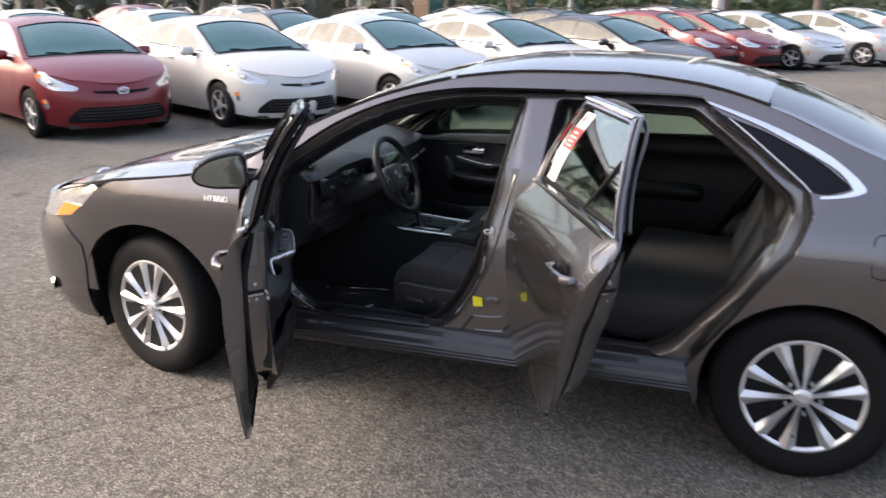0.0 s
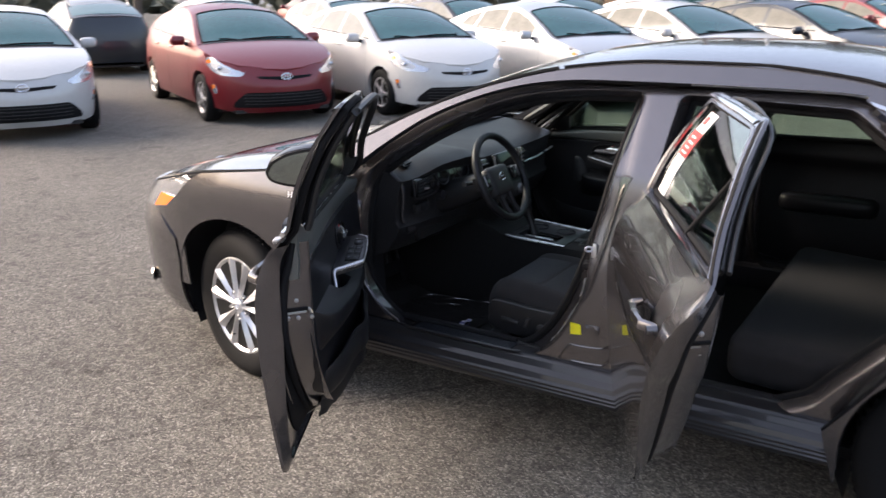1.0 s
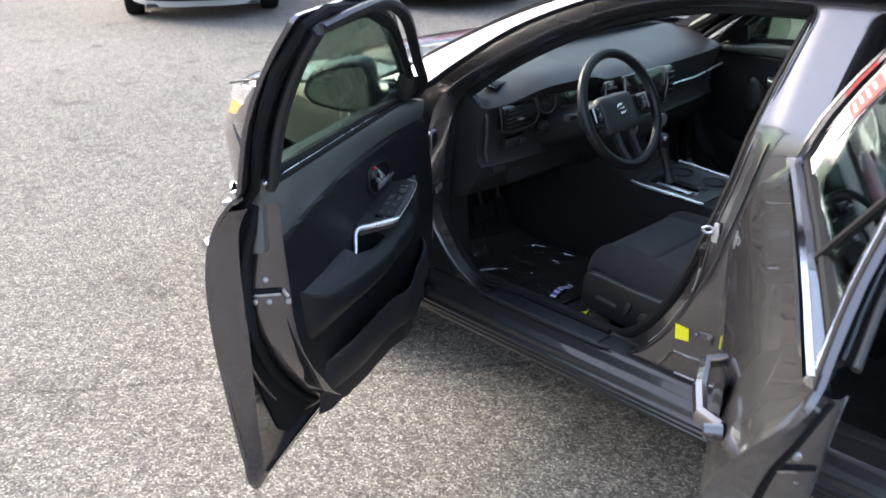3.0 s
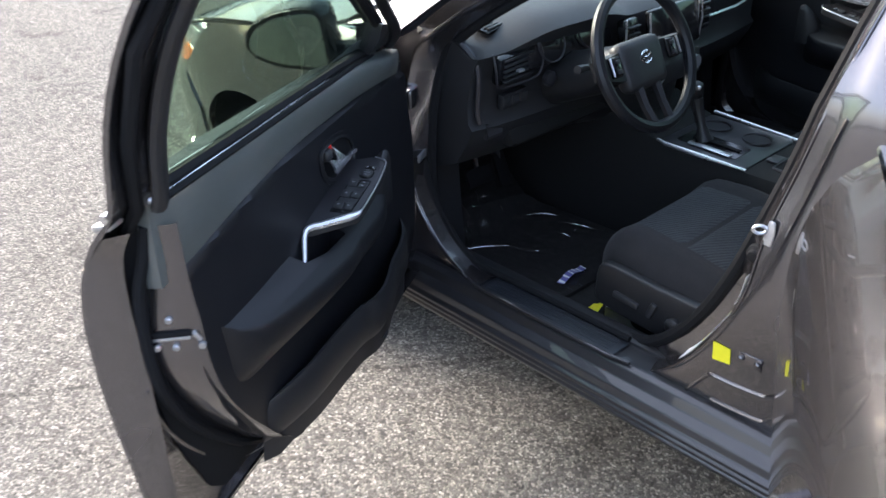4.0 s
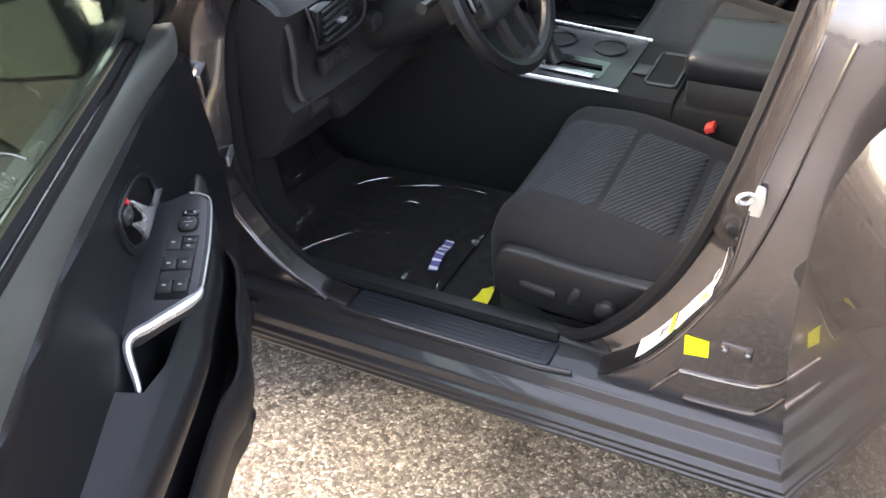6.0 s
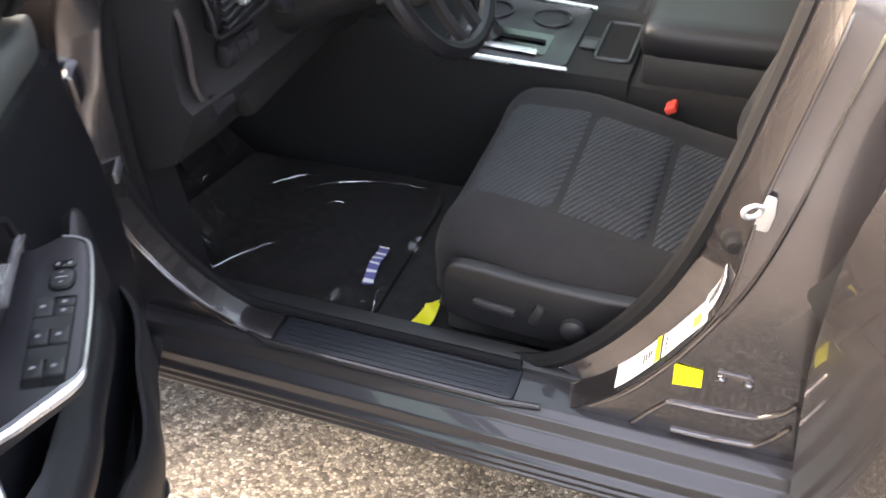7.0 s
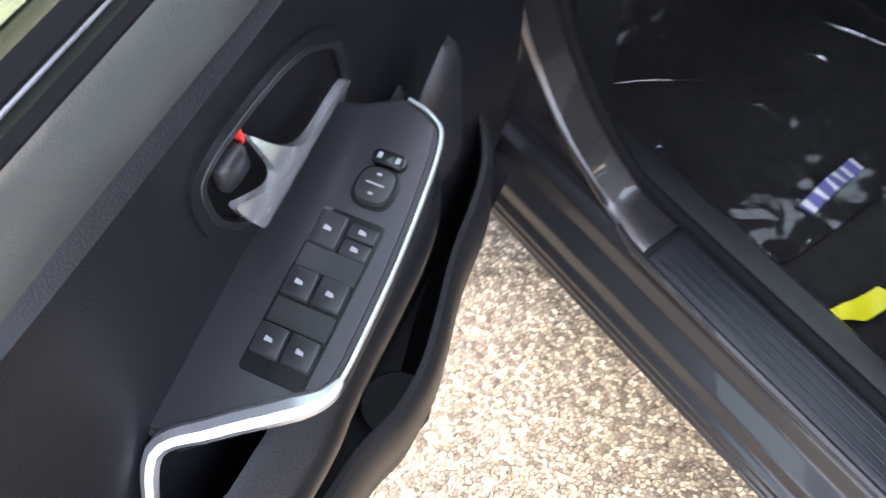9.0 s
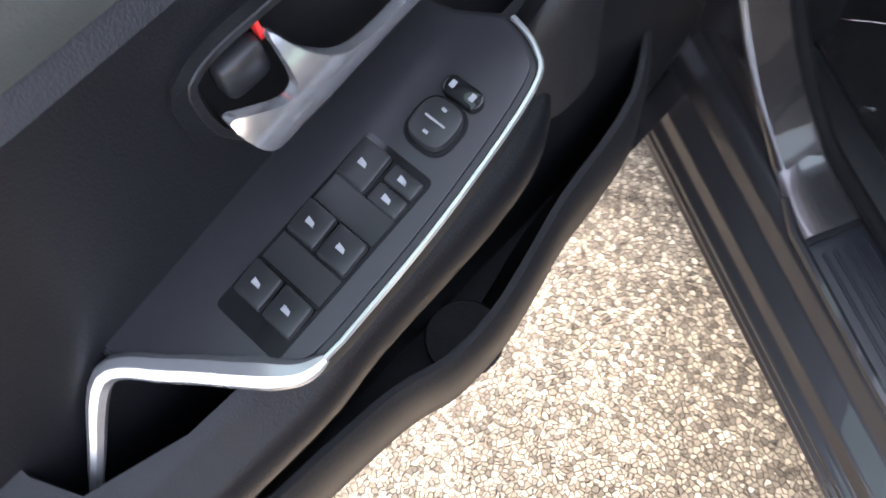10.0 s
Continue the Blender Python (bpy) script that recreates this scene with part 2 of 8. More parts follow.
def glass(name, tint, dark=1.0, haze=0.02, shine=0.04):
    """Thin tinted car glass: lets light through, mirrors more the flatter the view."""
    m, n, l, p = nodes_of(name)
    n.remove(p)
    tr, gl, mx, lw = n.new("ShaderNodeBsdfTransparent"), n.new("ShaderNodeBsdfGlossy"), n.new("ShaderNodeMixShader"), n.new("ShaderNodeLayerWeight")
    tr.inputs[0].default_value = (*[c * dark for c in tint], 1)
    gl.inputs["Roughness"].default_value = haze
    lw.inputs["Blend"].default_value = 0.5
    pw, ma = n.new("ShaderNodeMath"), n.new("ShaderNodeMath")
    pw.operation, ma.operation = "POWER", "MULTIPLY_ADD"
    pw.inputs[1].default_value = 3.2
    ma.inputs[1].default_value, ma.inputs[2].default_value = 1 - shine, shine
    l.new(lw.outputs["Facing"], pw.inputs[0])
    l.new(pw.outputs[0], ma.inputs[0])
    l.new(ma.outputs[0], mx.inputs[0])
    l.new(tr.outputs[0], mx.inputs[1])
    l.new(gl.outputs[0], mx.inputs[2])
    l.new(mx.outputs[0], n["Material Output"].inputs[0])
    return m


def carpaint(name, colour, metal=0.55, rough=0.38, flake=0.25, coat=1.0):
    m = mat(name, colour, rough, metal, vary=0.05, scale=1.5, coat=coat, coat_rough=0.025, smudge=0.08)
    n, l = m.node_tree.nodes, m.node_tree.links
    p = n["Principled BSDF"]
    vo, bp = n.new("ShaderNodeTexVoronoi"), n.new("ShaderNodeBump")
    vo.inputs["Scale"].default_value = 1400
    bp.inputs["Strength"].default_value, bp.inputs["Distance"].default_value = flake, 0.0003
    tc = n.new("ShaderNodeTexCoord")
    l.new(tc.outputs["Object"], vo.inputs["Vector"])
    l.new(vo.outputs["Color"], bp.inputs["Height"])
    l.new(bp.outputs["Normal"], p.inputs["Normal"])
    return m


def fabric_mat(name, colour, ribs=True):
    """Woven seat cloth with slanting ribs."""
    m = mat(name, colour, 0.95, 0, vary=0.2, scale=30, spec=0.15)
    n, l = m.node_tree.nodes, m.node_tree.links
    p = n["Principled BSDF"]
    p.inputs["Sheen Weight"].default_value = 0.05
    tc, mp, wv, bp = n.new("ShaderNodeTexCoord"), n.new("ShaderNodeMapping"), n.new("ShaderNodeTexWave"), n.new("ShaderNodeBump")
    mp.inputs["Rotation"].default_value = (0, 0, radians(28))
    wv.inputs["Scale"].default_value = 34 if ribs else 160
    wv.inputs["Distortion"].default_value = 1.2 if ribs else 4
    wv.inputs["Detail"].default_value = 2
    wv.inputs["Detail Scale"].default_value = 6
    l.new(tc.outputs["Object"], mp.inputs[0])
    l.new(mp.outputs[0], wv.inputs[0])
    fine = n.new("ShaderNodeTexNoise")
    fine.inputs["Scale"].default_value = 700
    l.new(tc.outputs["Object"], fine.inputs["Vector"])
    mixh = n.new("ShaderNodeMath")
    mixh.operation = "MULTIPLY_ADD"
    mixh.inputs[1].default_value = 1.0 if ribs else 0.15
    l.new(wv.outputs["Fac"], mixh.inputs[0])
    l.new(fine.outputs["Fac"], mixh.inputs[2])
    bp.inputs["Strength"].default_value, bp.inputs["Distance"].default_value = (0.8, 0.0025) if ribs else (0.5, 0.001)
    l.new(mixh.outputs[0], bp.inputs["Height"])
    l.new(bp.outputs["Normal"], p.inputs["Normal"])
    if ribs:
        mul = n.new("ShaderNodeMixRGB")
        mul.blend_type = "MULTIPLY"
        mul.inputs[0].default_value = 0.26
        src = p.inputs["Base Color"].links[0].from_socket
        l.new(src, mul.inputs[1])
        l.new(wv.outputs["Color"], mul.inputs[2])
        l.new(mul.outputs[0], p.inputs["Base Color"])
    return m


CRACK = (0.78, -0.62, -0.11)  # the crack runs where x * a + y * b = c


def asphalt_mat():
    """Worn asphalt with pale aggregate showing, tyre-dark patches and fine cracks."""
    m, n, l, p = nodes_of("worn_asphalt")
    tc = n.new("ShaderNodeTexCoord")

    def noise_tex(sc, det, rough=0.5):
        t = n.new("ShaderNodeTexNoise")
        t.inputs["Scale"].default_value, t.inputs["Detail"].default_value, t.inputs["Roughness"].default_value = sc, det, rough
        l.new(tc.outputs["Object"], t.inputs["Vector"])
        return t
    warp = noise_tex(60, 2)
    addv = n.new("ShaderNodeVectorMath")
    addv.operation = "MULTIPLY_ADD"
    addv.inputs[1].default_value = (0.006, 0.006, 0.006)
    l.new(warp.outputs["Color"], addv.inputs[0])
    l.new(tc.outputs["Object"], addv.inputs[2])
    vo = n.new("ShaderNodeTexVoronoi")
    vo.inputs["Scale"].default_value = 135
    l.new(addv.outputs[0], vo.inputs["Vector"])
    ve = n.new("ShaderNodeTexVoronoi")
    ve.feature = "DISTANCE_TO_EDGE"
    ve.inputs["Scale"].default_value = 135
    l.new(addv.outputs[0], ve.inputs["Vector"])
    sep = n.new("ShaderNodeSeparateColor")
    l.new(vo.outputs["Color"], sep.inputs[0])
    stone = n.new("ShaderNodeValToRGB")
    cr = stone.color_ramp
    cr.elements[0].position, cr.elements[0].color = 0.0, (0.095, 0.090, 0.082, 1)
    cr.elements[1].position, cr.elements[1].color = 1.0, (0.45, 0.425, 0.38, 1)
    for pos, c in ((0.35, (0.175, 0.162, 0.142, 1)), (0.7, (0.258, 0.24, 0.21, 1)), (0.9, (0.37, 0.342, 0.29, 1))):
        e = cr.elements.new(pos)
        e.color = c
    l.new(sep.outputs[0], stone.inputs[0])
    tar = n.new("ShaderNodeMapRange")
    tar.inputs["From Max"].default_value = 0.11
    l.new(ve.outputs["Distance"], tar.inputs["Value"])
    mix = n.new("ShaderNodeMixRGB")
    mix.inputs[1].default_value = (0.104, 0.095, 0.082, 1)
    l.new(tar.outputs[0], mix.inputs[0])
    l.new(stone.outputs[0], mix.inputs[2])
    big, mid = noise_tex(0.35, 5, 0.6), noise_tex(3.0, 5, 0.65)
    ra = n.new("ShaderNodeMapRange")
    ra.inputs["From Min"].default_value, ra.inputs["From Max"].default_value = 0.3, 0.7
    ra.inputs["To Min"].default_value, ra.inputs["To Max"].default_value = 0.70, 0.96
    l.new(big.outputs["Fac"], ra.inputs["Value"])
    rb = n.new("ShaderNodeValToRGB")
    rb.color_ramp.elements[0].position, rb.color_ramp.elements[0].color = 0.27, (0.50, 0.49, 0.48, 1)
    rb.color_ramp.elements[1].position, rb.color_ramp.elements[1].color = 0.43, (1, 1, 1, 1)
    l.new(mid.outputs["Fac"], rb.inputs[0])
    # coarse mottling of stone clusters, seen from afar
    clump = n.new("ShaderNodeTexVoronoi")
    clump.inputs["Scale"].default_value = 38
    l.new(addv.outputs[0], clump.inputs["Vector"])
    csep, rc = n.new("ShaderNodeSeparateColor"), n.new("ShaderNodeMapRange")
    l.new(clump.outputs["Color"], csep.inputs[0])
    rc.inputs["To Min"].default_value, rc.inputs["To Max"].default_value = 0.80, 1.20
    l.new(csep.outputs[0], rc.inputs["Value"])
    # one long hairline crack across the lot
    wander = noise_tex(2.2, 4, 0.6)
    dist, ab, crack = n.new("ShaderNodeVectorMath"), n.new("ShaderNodeMath"), n.new("ShaderNodeMapRange")
    dist.operation = "DOT_PRODUCT"
    dist.inputs[1].default_value = (CRACK[0], CRACK[1], 0)
    l.new(tc.outputs["Object"], dist.inputs[0])
    off = n.new("ShaderNodeMath")
    off.operation = "MULTIPLY_ADD"
    off.inputs[1].default_value = 0.16
    l.new(wander.outputs["Fac"], off.inputs[0])
    l.new(dist.outputs["Value"], off.inputs[2])
    sh = n.new("ShaderNodeMath")
    sh.inputs[1].default_value = -CRACK[2] - 0.08
    l.new(off.outputs[0], sh.inputs[0])
    ab.operation = "ABSOLUTE"
    l.new(sh.outputs[0], ab.inputs[0])
    crack.inputs["From Min"].default_value, crack.inputs["From Max"].default_value = 0.004, 0.016
    crack.inputs["To Min"].default_value = 0.66
    l.new(ab.outputs[0], crack.inputs["Value"])
    mottle = n.new("ShaderNodeMath")
    mottle.operation = "MULTIPLY"
    l.new(rc.outputs[0], mottle.inputs[0])
    l.new(crack.outputs[0], mottle.inputs[1])
    m0 = n.new("ShaderNodeMixRGB")
    l.new(mix.outputs[0], m0.inputs[1])
    l.new(mottle.outputs[0], m0.inputs[2])
    mix = m0
    m1, m2 = n.new("ShaderNodeMixRGB"), n.new("ShaderNodeMixRGB")
    for q in (m0, m1, m2):
        q.blend_type = "MULTIPLY"
        q.inputs[0].default_value = 1
    l.new(mix.outputs[0], m1.inputs[1])
    l.new(ra.outputs[0], m1.inputs[2])
    l.new(m1.outputs[0], m2.inputs[1])
    l.new(rb.outputs[0], m2.inputs[2])
    l.new(m2.outputs[0], p.inputs["Base Color"])
    p.inputs["Roughness"].default_value, p.inputs["Specular IOR Level"].default_value = 0.9, 0.2
    bp = n.new("ShaderNodeBump")
    bp.inputs["Strength"].default_value, bp.inputs["Distance"].default_value = 0.9, 0.004
    l.new(tar.outputs[0], bp.inputs["Height"])
    l.new(bp.outputs["Normal"], p.inputs["Normal"])
    return m


M_ASPHALT = asphalt_mat()
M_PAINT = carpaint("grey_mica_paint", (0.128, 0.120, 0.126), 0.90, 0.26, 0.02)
# darker, rougher copy of the body paint: the sill's shade is painted in
M_PAINT_SHADED = carpaint("dark_rocker_paint", (0.040, 0.039, 0.043), 0.7, 0.45, 0.05, 0.4)
M_WHITE = carpaint("white_pearl_paint", (0.43, 0.43, 0.42), 0.0, 0.35, coat=0.6)
M_RED = carpaint("red_mica_paint", (0.135, 0.003, 0.008), 0.25, 0.4, coat=0.45)
M_SILVER = carpaint("silver_paint", (0.46, 0.47, 0.49), 0.6, 0.36, coat=0.6)
M_DARK = carpaint("black_sand_paint", (0.012, 0.016, 0.022), 0.4, 0.36, coat=0.5)
M_BEIGE = carpaint("pale_silver_paint", (0.42, 0.43, 0.44), 0.5, 0.36, coat=0.6)
M_RUBBER = mat("tyre_rubber", (0.0065, 0.0065, 0.007), 0.72, bump=0.4, bump_scale=250, spec=0.14)
M_SEAL = mat("seal_rubber", (0.009, 0.009, 0.010), 0.8, spec=0.12)
M_ALLOY = mat("silver_alloy", (0.62, 0.62, 0.63), 0.32, 0.75, vary=0.05, smudge=0.1)
M_DISC = mat("brake_iron", (0.10, 0.095, 0.09), 0.55, 0.7, vary=0.3, scale=20)
M_CHROME = mat("chrome", (0.86, 0.86, 0.87), 0.08, 1.0, vary=0.02, smudge=0.06)
M_SATIN = mat("satin_silver_trim", (0.66, 0.66, 0.68), 0.28, 0.85, vary=0.04, smudge=0.1)
M_LEVER = mat("brushed_handle_silver", (0.80, 0.80, 0.82), 0.24, 0.9, vary=0.04, smudge=0.1)
M_STEEL = mat("zinc_steel", (0.45, 0.45, 0.46), 0.4, 0.9, vary=0.15, scale=40)
M_DASH = mat("grained_black_dash", (0.018, 0.018, 0.0195), 0.48, bump=0.5, bump_scale=420, spec=0.45, vary=0.1)
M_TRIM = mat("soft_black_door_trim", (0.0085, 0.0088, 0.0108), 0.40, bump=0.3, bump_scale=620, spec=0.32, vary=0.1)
# black trim of the upper roll, with the daylight on it mixed into the colour
M_ROLL_LIT = mat("soft_black_upper_trim", (0.082, 0.089, 0.084), 0.32, bump=0.2, bump_scale=620, spec=0.9, vary=0.1)
M_HARD = mat("hard_black_plastic", (0.014, 0.014, 0.0155), 0.42, bump=0.25, bump_scale=350, spec=0.42, vary=0.1)
M_GLOSSBLK = mat("gloss_black", (0.008, 0.008, 0.009), 0.12, spec=0.5, smudge=0.08, vary=0.1)
M_PANEL = mat("satin_charcoal_panel", (0.026, 0.025, 0.029), 0.34, 0.2, vary=0.08, smudge=0.08)
M_BUTTON = mat("switch_black", (0.020, 0.020, 0.022), 0.38, spec=0.5, vary=0.08)
M_MARK = mat("pale_marking", (0.30, 0.30, 0.32), 0.6)
M_SEATRIB = fabric_mat("ribbed_grey_seat_cloth", (0.038, 0.041, 0.046))
M_SEATCLOTH = fabric_mat("plain_black_seat_cloth", (0.019, 0.0185, 0.020), False)
M_CARPET = mat("black_carpet", (0.027, 0.026, 0.026), 1.0, bump=1.0, bump_scale=260, vary=0.35, scale=40, spec=0.1)
M_LINER = mat("grey_headliner", (0.42, 0.41, 0.39), 0.95, bump=0.4, bump_scale=500, spec=0.15)
M_SILL = mat("ribbed_sill_cover", (0.015, 0.017, 0.022), 0.40, bump=0.2, bump_scale=400, vary=0.12, spec=0.5)
M_LABEL = mat("white_label", (0.70, 0.70, 0.69), 0.5, vary=0.05)
M_YELLOW = mat("yellow_label", (0.85, 0.78, 0.02), 0.5, vary=0.05)
M_CODE = mat("olive_code_patch", (0.30, 0.27, 0.05), 0.5, vary=0.3, scale=200)
M_LABELRED = mat("red_label", (0.80, 0.035, 0.03), 0.45, vary=0.06)
M_BUCKLE = mat("red_buckle_plastic", (0.62, 0.05, 0.035), 0.4, vary=0.06)
M_BADGE = mat("bright_badge_silver", (0.80, 0.80, 0.82), 0.35, 0.2, vary=0.03)
M_INK = mat("dark_print", (0.06, 0.06, 0.07), 0.6)
M_BLUEINK = mat("violet_print", (0.12, 0.11, 0.30), 0.35)
M_ORANGE = mat("amber_lens", (0.85, 0.20, 0.02), 0.15, coat=0.8, vary=0.1, scale=60)
M_LAMP = mat("lamp_reflector", (0.50, 0.51, 0.54), 0.16, 0.75, vary=0.2, scale=30, coat=1.0)
M_REDLENS = mat("red_lens", (0.5, 0.02, 0.02), 0.15, coat=0.8, vary=0.15, scale=60)
M_GLASS = glass("green_tinted_glass", (0.70, 0.82, 0.72), shine=0.075)
M_DARKGLASS = glass("privacy_glass", (0.62, 0.76, 0.66), 0.08, 0.015, 0.07)
M_CLEAR = glass("clear_glass", (0.88, 0.93, 0.90))
M_BLINDGLASS = mat("parked_car_glass", (0.020, 0.085, 0.088), 0.05, 0.0, spec=0.45, coat=0.0, vary=0.2, scale=2, smudge=0.04)
M_SIDEGLASS = mat("parked_car_side_glass", (0.125, 0.120, 0.095), 0.08, 0.0, spec=0.45, vary=0.35, scale=3, smudge=0.04)
M_QUARTER = mat("dark_quarter_glass", (0.003, 0.003, 0.005), 0.05, spec=0.18, vary=0.05, smudge=0.03)
M_MIRROR = mat("mirror_silver", (0.36, 0.41, 0.40), 0.02, 1.0, vary=0.01, smudge=0.0)
M_FILM = glass("clear_plastic_film", (0.93, 0.93, 0.93), 1.0, 0.03, 0.055)
M_FOLD = glass("creased_film", (0.9, 0.9, 0.9), 1.0, 0.08, 0.45)
M_CONSIDE = mat("console_side_black", (0.010, 0.0098, 0.010), 0.75, bump=0.4, bump_scale=300, spec=0.2)
M_BARK = mat("bark", (0.10, 0.08, 0.065), 0.9, bump=1.0, bump_scale=30, vary=0.3, scale=6)
M_LEAF = mat("oak_leaves", (0.045, 0.062, 0.028), 0.7, vary=0.35, scale=1.2, each=0.15)
M_HEDGE = mat("hedge_leaves", (0.055, 0.085, 0.035), 0.7, vary=0.35, scale=1.0)
M_WOODS = mat("far_woods", (0.07, 0.075, 0.055), 0.9, vary=0.4, scale=0.12)
M_POLE = mat("galvanised_pole", (0.42, 0.42, 0.41), 0.5, 0.4, vary=0.15)
M_STUCCO = mat("tan_stucco", (0.42, 0.29, 0.20), 0.9, vary=0.12, scale=0.6)
M_SIGN = mat("white_sign", (0.78, 0.78, 0.76), 0.6)
M_ROOFING = mat("brown_roofing", (0.20, 0.13, 0.09), 0.9, vary=0.2, scale=1)

# ---- shapes shared by all the cars ----
class Shell:
    """The outer skin of a car: half width W(x, z), the top line and the wrap of the nose and tail. The front is at -x."""

    def __init__(self, prof, plan, zc, ze, front, back, lean_f, lean_b, pinch=((0.1, 0.0), (1.2, 0.0))):
        self.pinch = cv(*pinch)
        self.prof, self.plan, self.zc, self.ze = cv(*prof), cv(*plan), cv(*zc), cv(*ze)
        k = [i / (len(front) - 1) for i in range(len(front))]
        self.fx, self.fy = cv(*[(a, p[0]) for a, p in zip(k, front)]), cv(*[(a, p[1]) for a, p in zip(k, front)])
        k = [i / (len(back) - 1) for i in range(len(back))]
        self.bx, self.by = cv(*[(a, p[0]) for a, p in zip(k, back)]), cv(*[(a, p[1]) for a, p in zip(k, back)])
        self.lean_f, self.lean_b, self.full = cv(*lean_f), cv(*lean_b), float(self.prof(0.62))

    def W(self, x, z):
        return self.prof(z) * self.plan(x)

    def side(self, sg, off=0.0):
        def f(x, z, d):
            o = off(z) if callable(off) else off
            return x, sg * (self.W(x, z) - o - d), z + 0 * x
        return f

    def top(self, off=0.0, power=2.4):
        """(x, v): v runs from one roof edge (-1) to the other (1)."""
        def f(x, v, d):
            e, c = self.ze(x), self.zc(x)
            return x, v * self.W(x, e), c + (e - c) * np.abs(v) ** power - off - d
        return f

    def nose(self, off=0.0, tail=False):
        """(s, z): s runs round the front (or the tail), from the one side (-1) over the middle (0) to the other (1)."""
        X, Y, L = (self.bx, self.by, self.lean_b) if tail else (self.fx, self.fy, self.lean_f)
        sx = -1 if tail else 1

        def f(s, z, d):
            a = 1 - np.abs(s)
            k = a * a * (3 - 2 * a)
            return (X(a) + sx * (L(z) * k + (off + d) * k), np.sign(s) * (Y(a) * (1 - self.pinch(z) * np.minimum(1, 3 * a)) * self.prof(z) / self.full - (off + d) * (1 - k)), z + 0 * s)
        return f


def arch(cx, cz, r, a0, a1, n=18):
    return [(cx + r * math.cos(radians(a0 + (a1 - a0) * i / n)), cz + r * math.sin(radians(a0 + (a1 - a0) * i / n))) for i in range(n + 1)]


def offset_loop(loop, d):
    """The loop shrunk by d towards its inside."""
    p = np.array(loop, float)
    area = sum(p[i - 1][0] * p[i][1] - p[i][0] * p[i - 1][1] for i in range(len(p)))
    t = np.roll(p, -1, 0) - np.roll(p, 1, 0)
    t /= np.linalg.norm(t, axis=1)[:, None] + 1e-9
    nrm = np.stack([-t[:, 1], t[:, 0]], 1) * (1 if area > 0 else -1)
    return [tuple(q) for q in p + nrm * d]


def wheel(parent, at, spokes, tyre_r, rim_r, width, turn=0.0, steer=0.0, label="", paired=True, rich=True):
    """A wheel at its hub, its face towards -y. Parts: tyre, rim, spokes, hub cap, nuts, brake disc."""
    w = width
    tr = lathe([(rim_r, w * 0.02), (rim_r + 0.006, -0.004), (tyre_r * 0.80, -0.016), (tyre_r * 0.93, -0.006), (tyre_r * 0.985, 0.014), (tyre_r, 0.035),
                (tyre_r * 1.002, w * 0.5), (tyre_r, w - 0.035), (tyre_r * 0.96, w - 0.008), (rim_r, w)], 48)
    base = new("wheel", mesh_of("wheel", tr, M_RUBBER))
    base.parent = parent
    base.matrix_local = pose(*at, 0, 0, steer) @ pose(0, 0, 0, 0, turn, 0)
    tagged(base, label)
    if rich:
        tread = Geo()
        for k in range(60):
            for y0, dy in ((0.055, 0.03), (0.10, 0.035), (0.148, 0.03)):
                b = rbox(0.017, dy, 0.006, 0.0, (0, y0, tyre_r + 0.001))
                tread.add(b.moved(pose(0, 0, 0, 0, k * 6 + (3 if y0 == 0.10 else 0), 0)))
        part("tread", tread, M_RUBBER, base)
    rim = lathe([(rim_r - 0.012, 0.10), (rim_r - 0.010, 0.02), (rim_r - 0.014, 0.004), (rim_r - 0.004, -0.003), (rim_r + 0.003, -0.002), (rim_r + 0.003, 0.02), (rim_r, 0.10)], 48, True)
    part("rim", rim, M_ALLOY, base)
    part("brake_disc", lathe([(0.03, 0.085), (0.145, 0.085), (0.145, 0.10), (0.03, 0.10)], 32), M_DISC, base)
    part("wheel_well_drum", lathe([(rim_r - 0.02, 0.12), (rim_r - 0.02, 0.13), (0.02, 0.13)], 24), M_RUBBER, base)
    for k in range(spokes):
        a = k * 360 / spokes + ((2.5 if k % 2 else -2.5) if paired else 0)
        rs = np.linspace(0.060, rim_r - 0.002, 12)
        if rich:
            rs[0] = 0.028
        ws = cv((-0.2, 0.009), (0, 0.012), (0.4, 0.021), (0.7, 0.036), (0.88, 0.051), (1.0, 0.066))((rs - 0.06) / (rim_r - 0.062)) if rich else 0.017 + 0.022 * ((rs - 0.06) / (rim_r - 0.062)) ** 2.0
        ys = -0.005 + 0.006 * ((rs - 0.06) / (rim_r - 0.062)) ** 2
        rings = []
        for r, hw, y in zip(rs, ws, ys):
            if rich:
                rings.append([(-hw, y + 0.034, r), (-hw, y + 0.012, r), (-hw * 0.3, y - 0.001, r), (-hw * 0.06, y - 0.008, r), (hw * 0.06, y - 0.008, r), (hw * 0.35, y + 0.001, r), (hw, y + 0.014, r), (hw, y + 0.034, r)])
            else:
                rings.append([(-hw, y + 0.03, r), (-hw, y + 0.005, r), (-hw * 0.15, y - 0.002, r), (hw * 0.2, y, r), (hw, y + 0.008, r), (hw, y + 0.03, r)])
        part("spoke", loft(rings).moved(pose(0, 0, 0, 0, a, 0)), M_ALLOY, base, "", 15)
    part("hub_cap", lathe([(0.040, 0.03), (0.038, 0.004), (0.034, -0.008), (0.026, -0.013), (0.0001, -0.0142)] if rich else [(0.078, 0.02), (0.074, 0.004), (0.062, 0.002), (0.036, 0.001), (0.033, -0.010), (0.026, -0.013), (0.0001, -0.0142)], 32), M_ALLOY, base)
    if rich:
        part("hub_plate", lathe([(0.074, 0.034), (0.070, 0.014), (0.0001, 0.010)], 32), M_ALLOY, base)
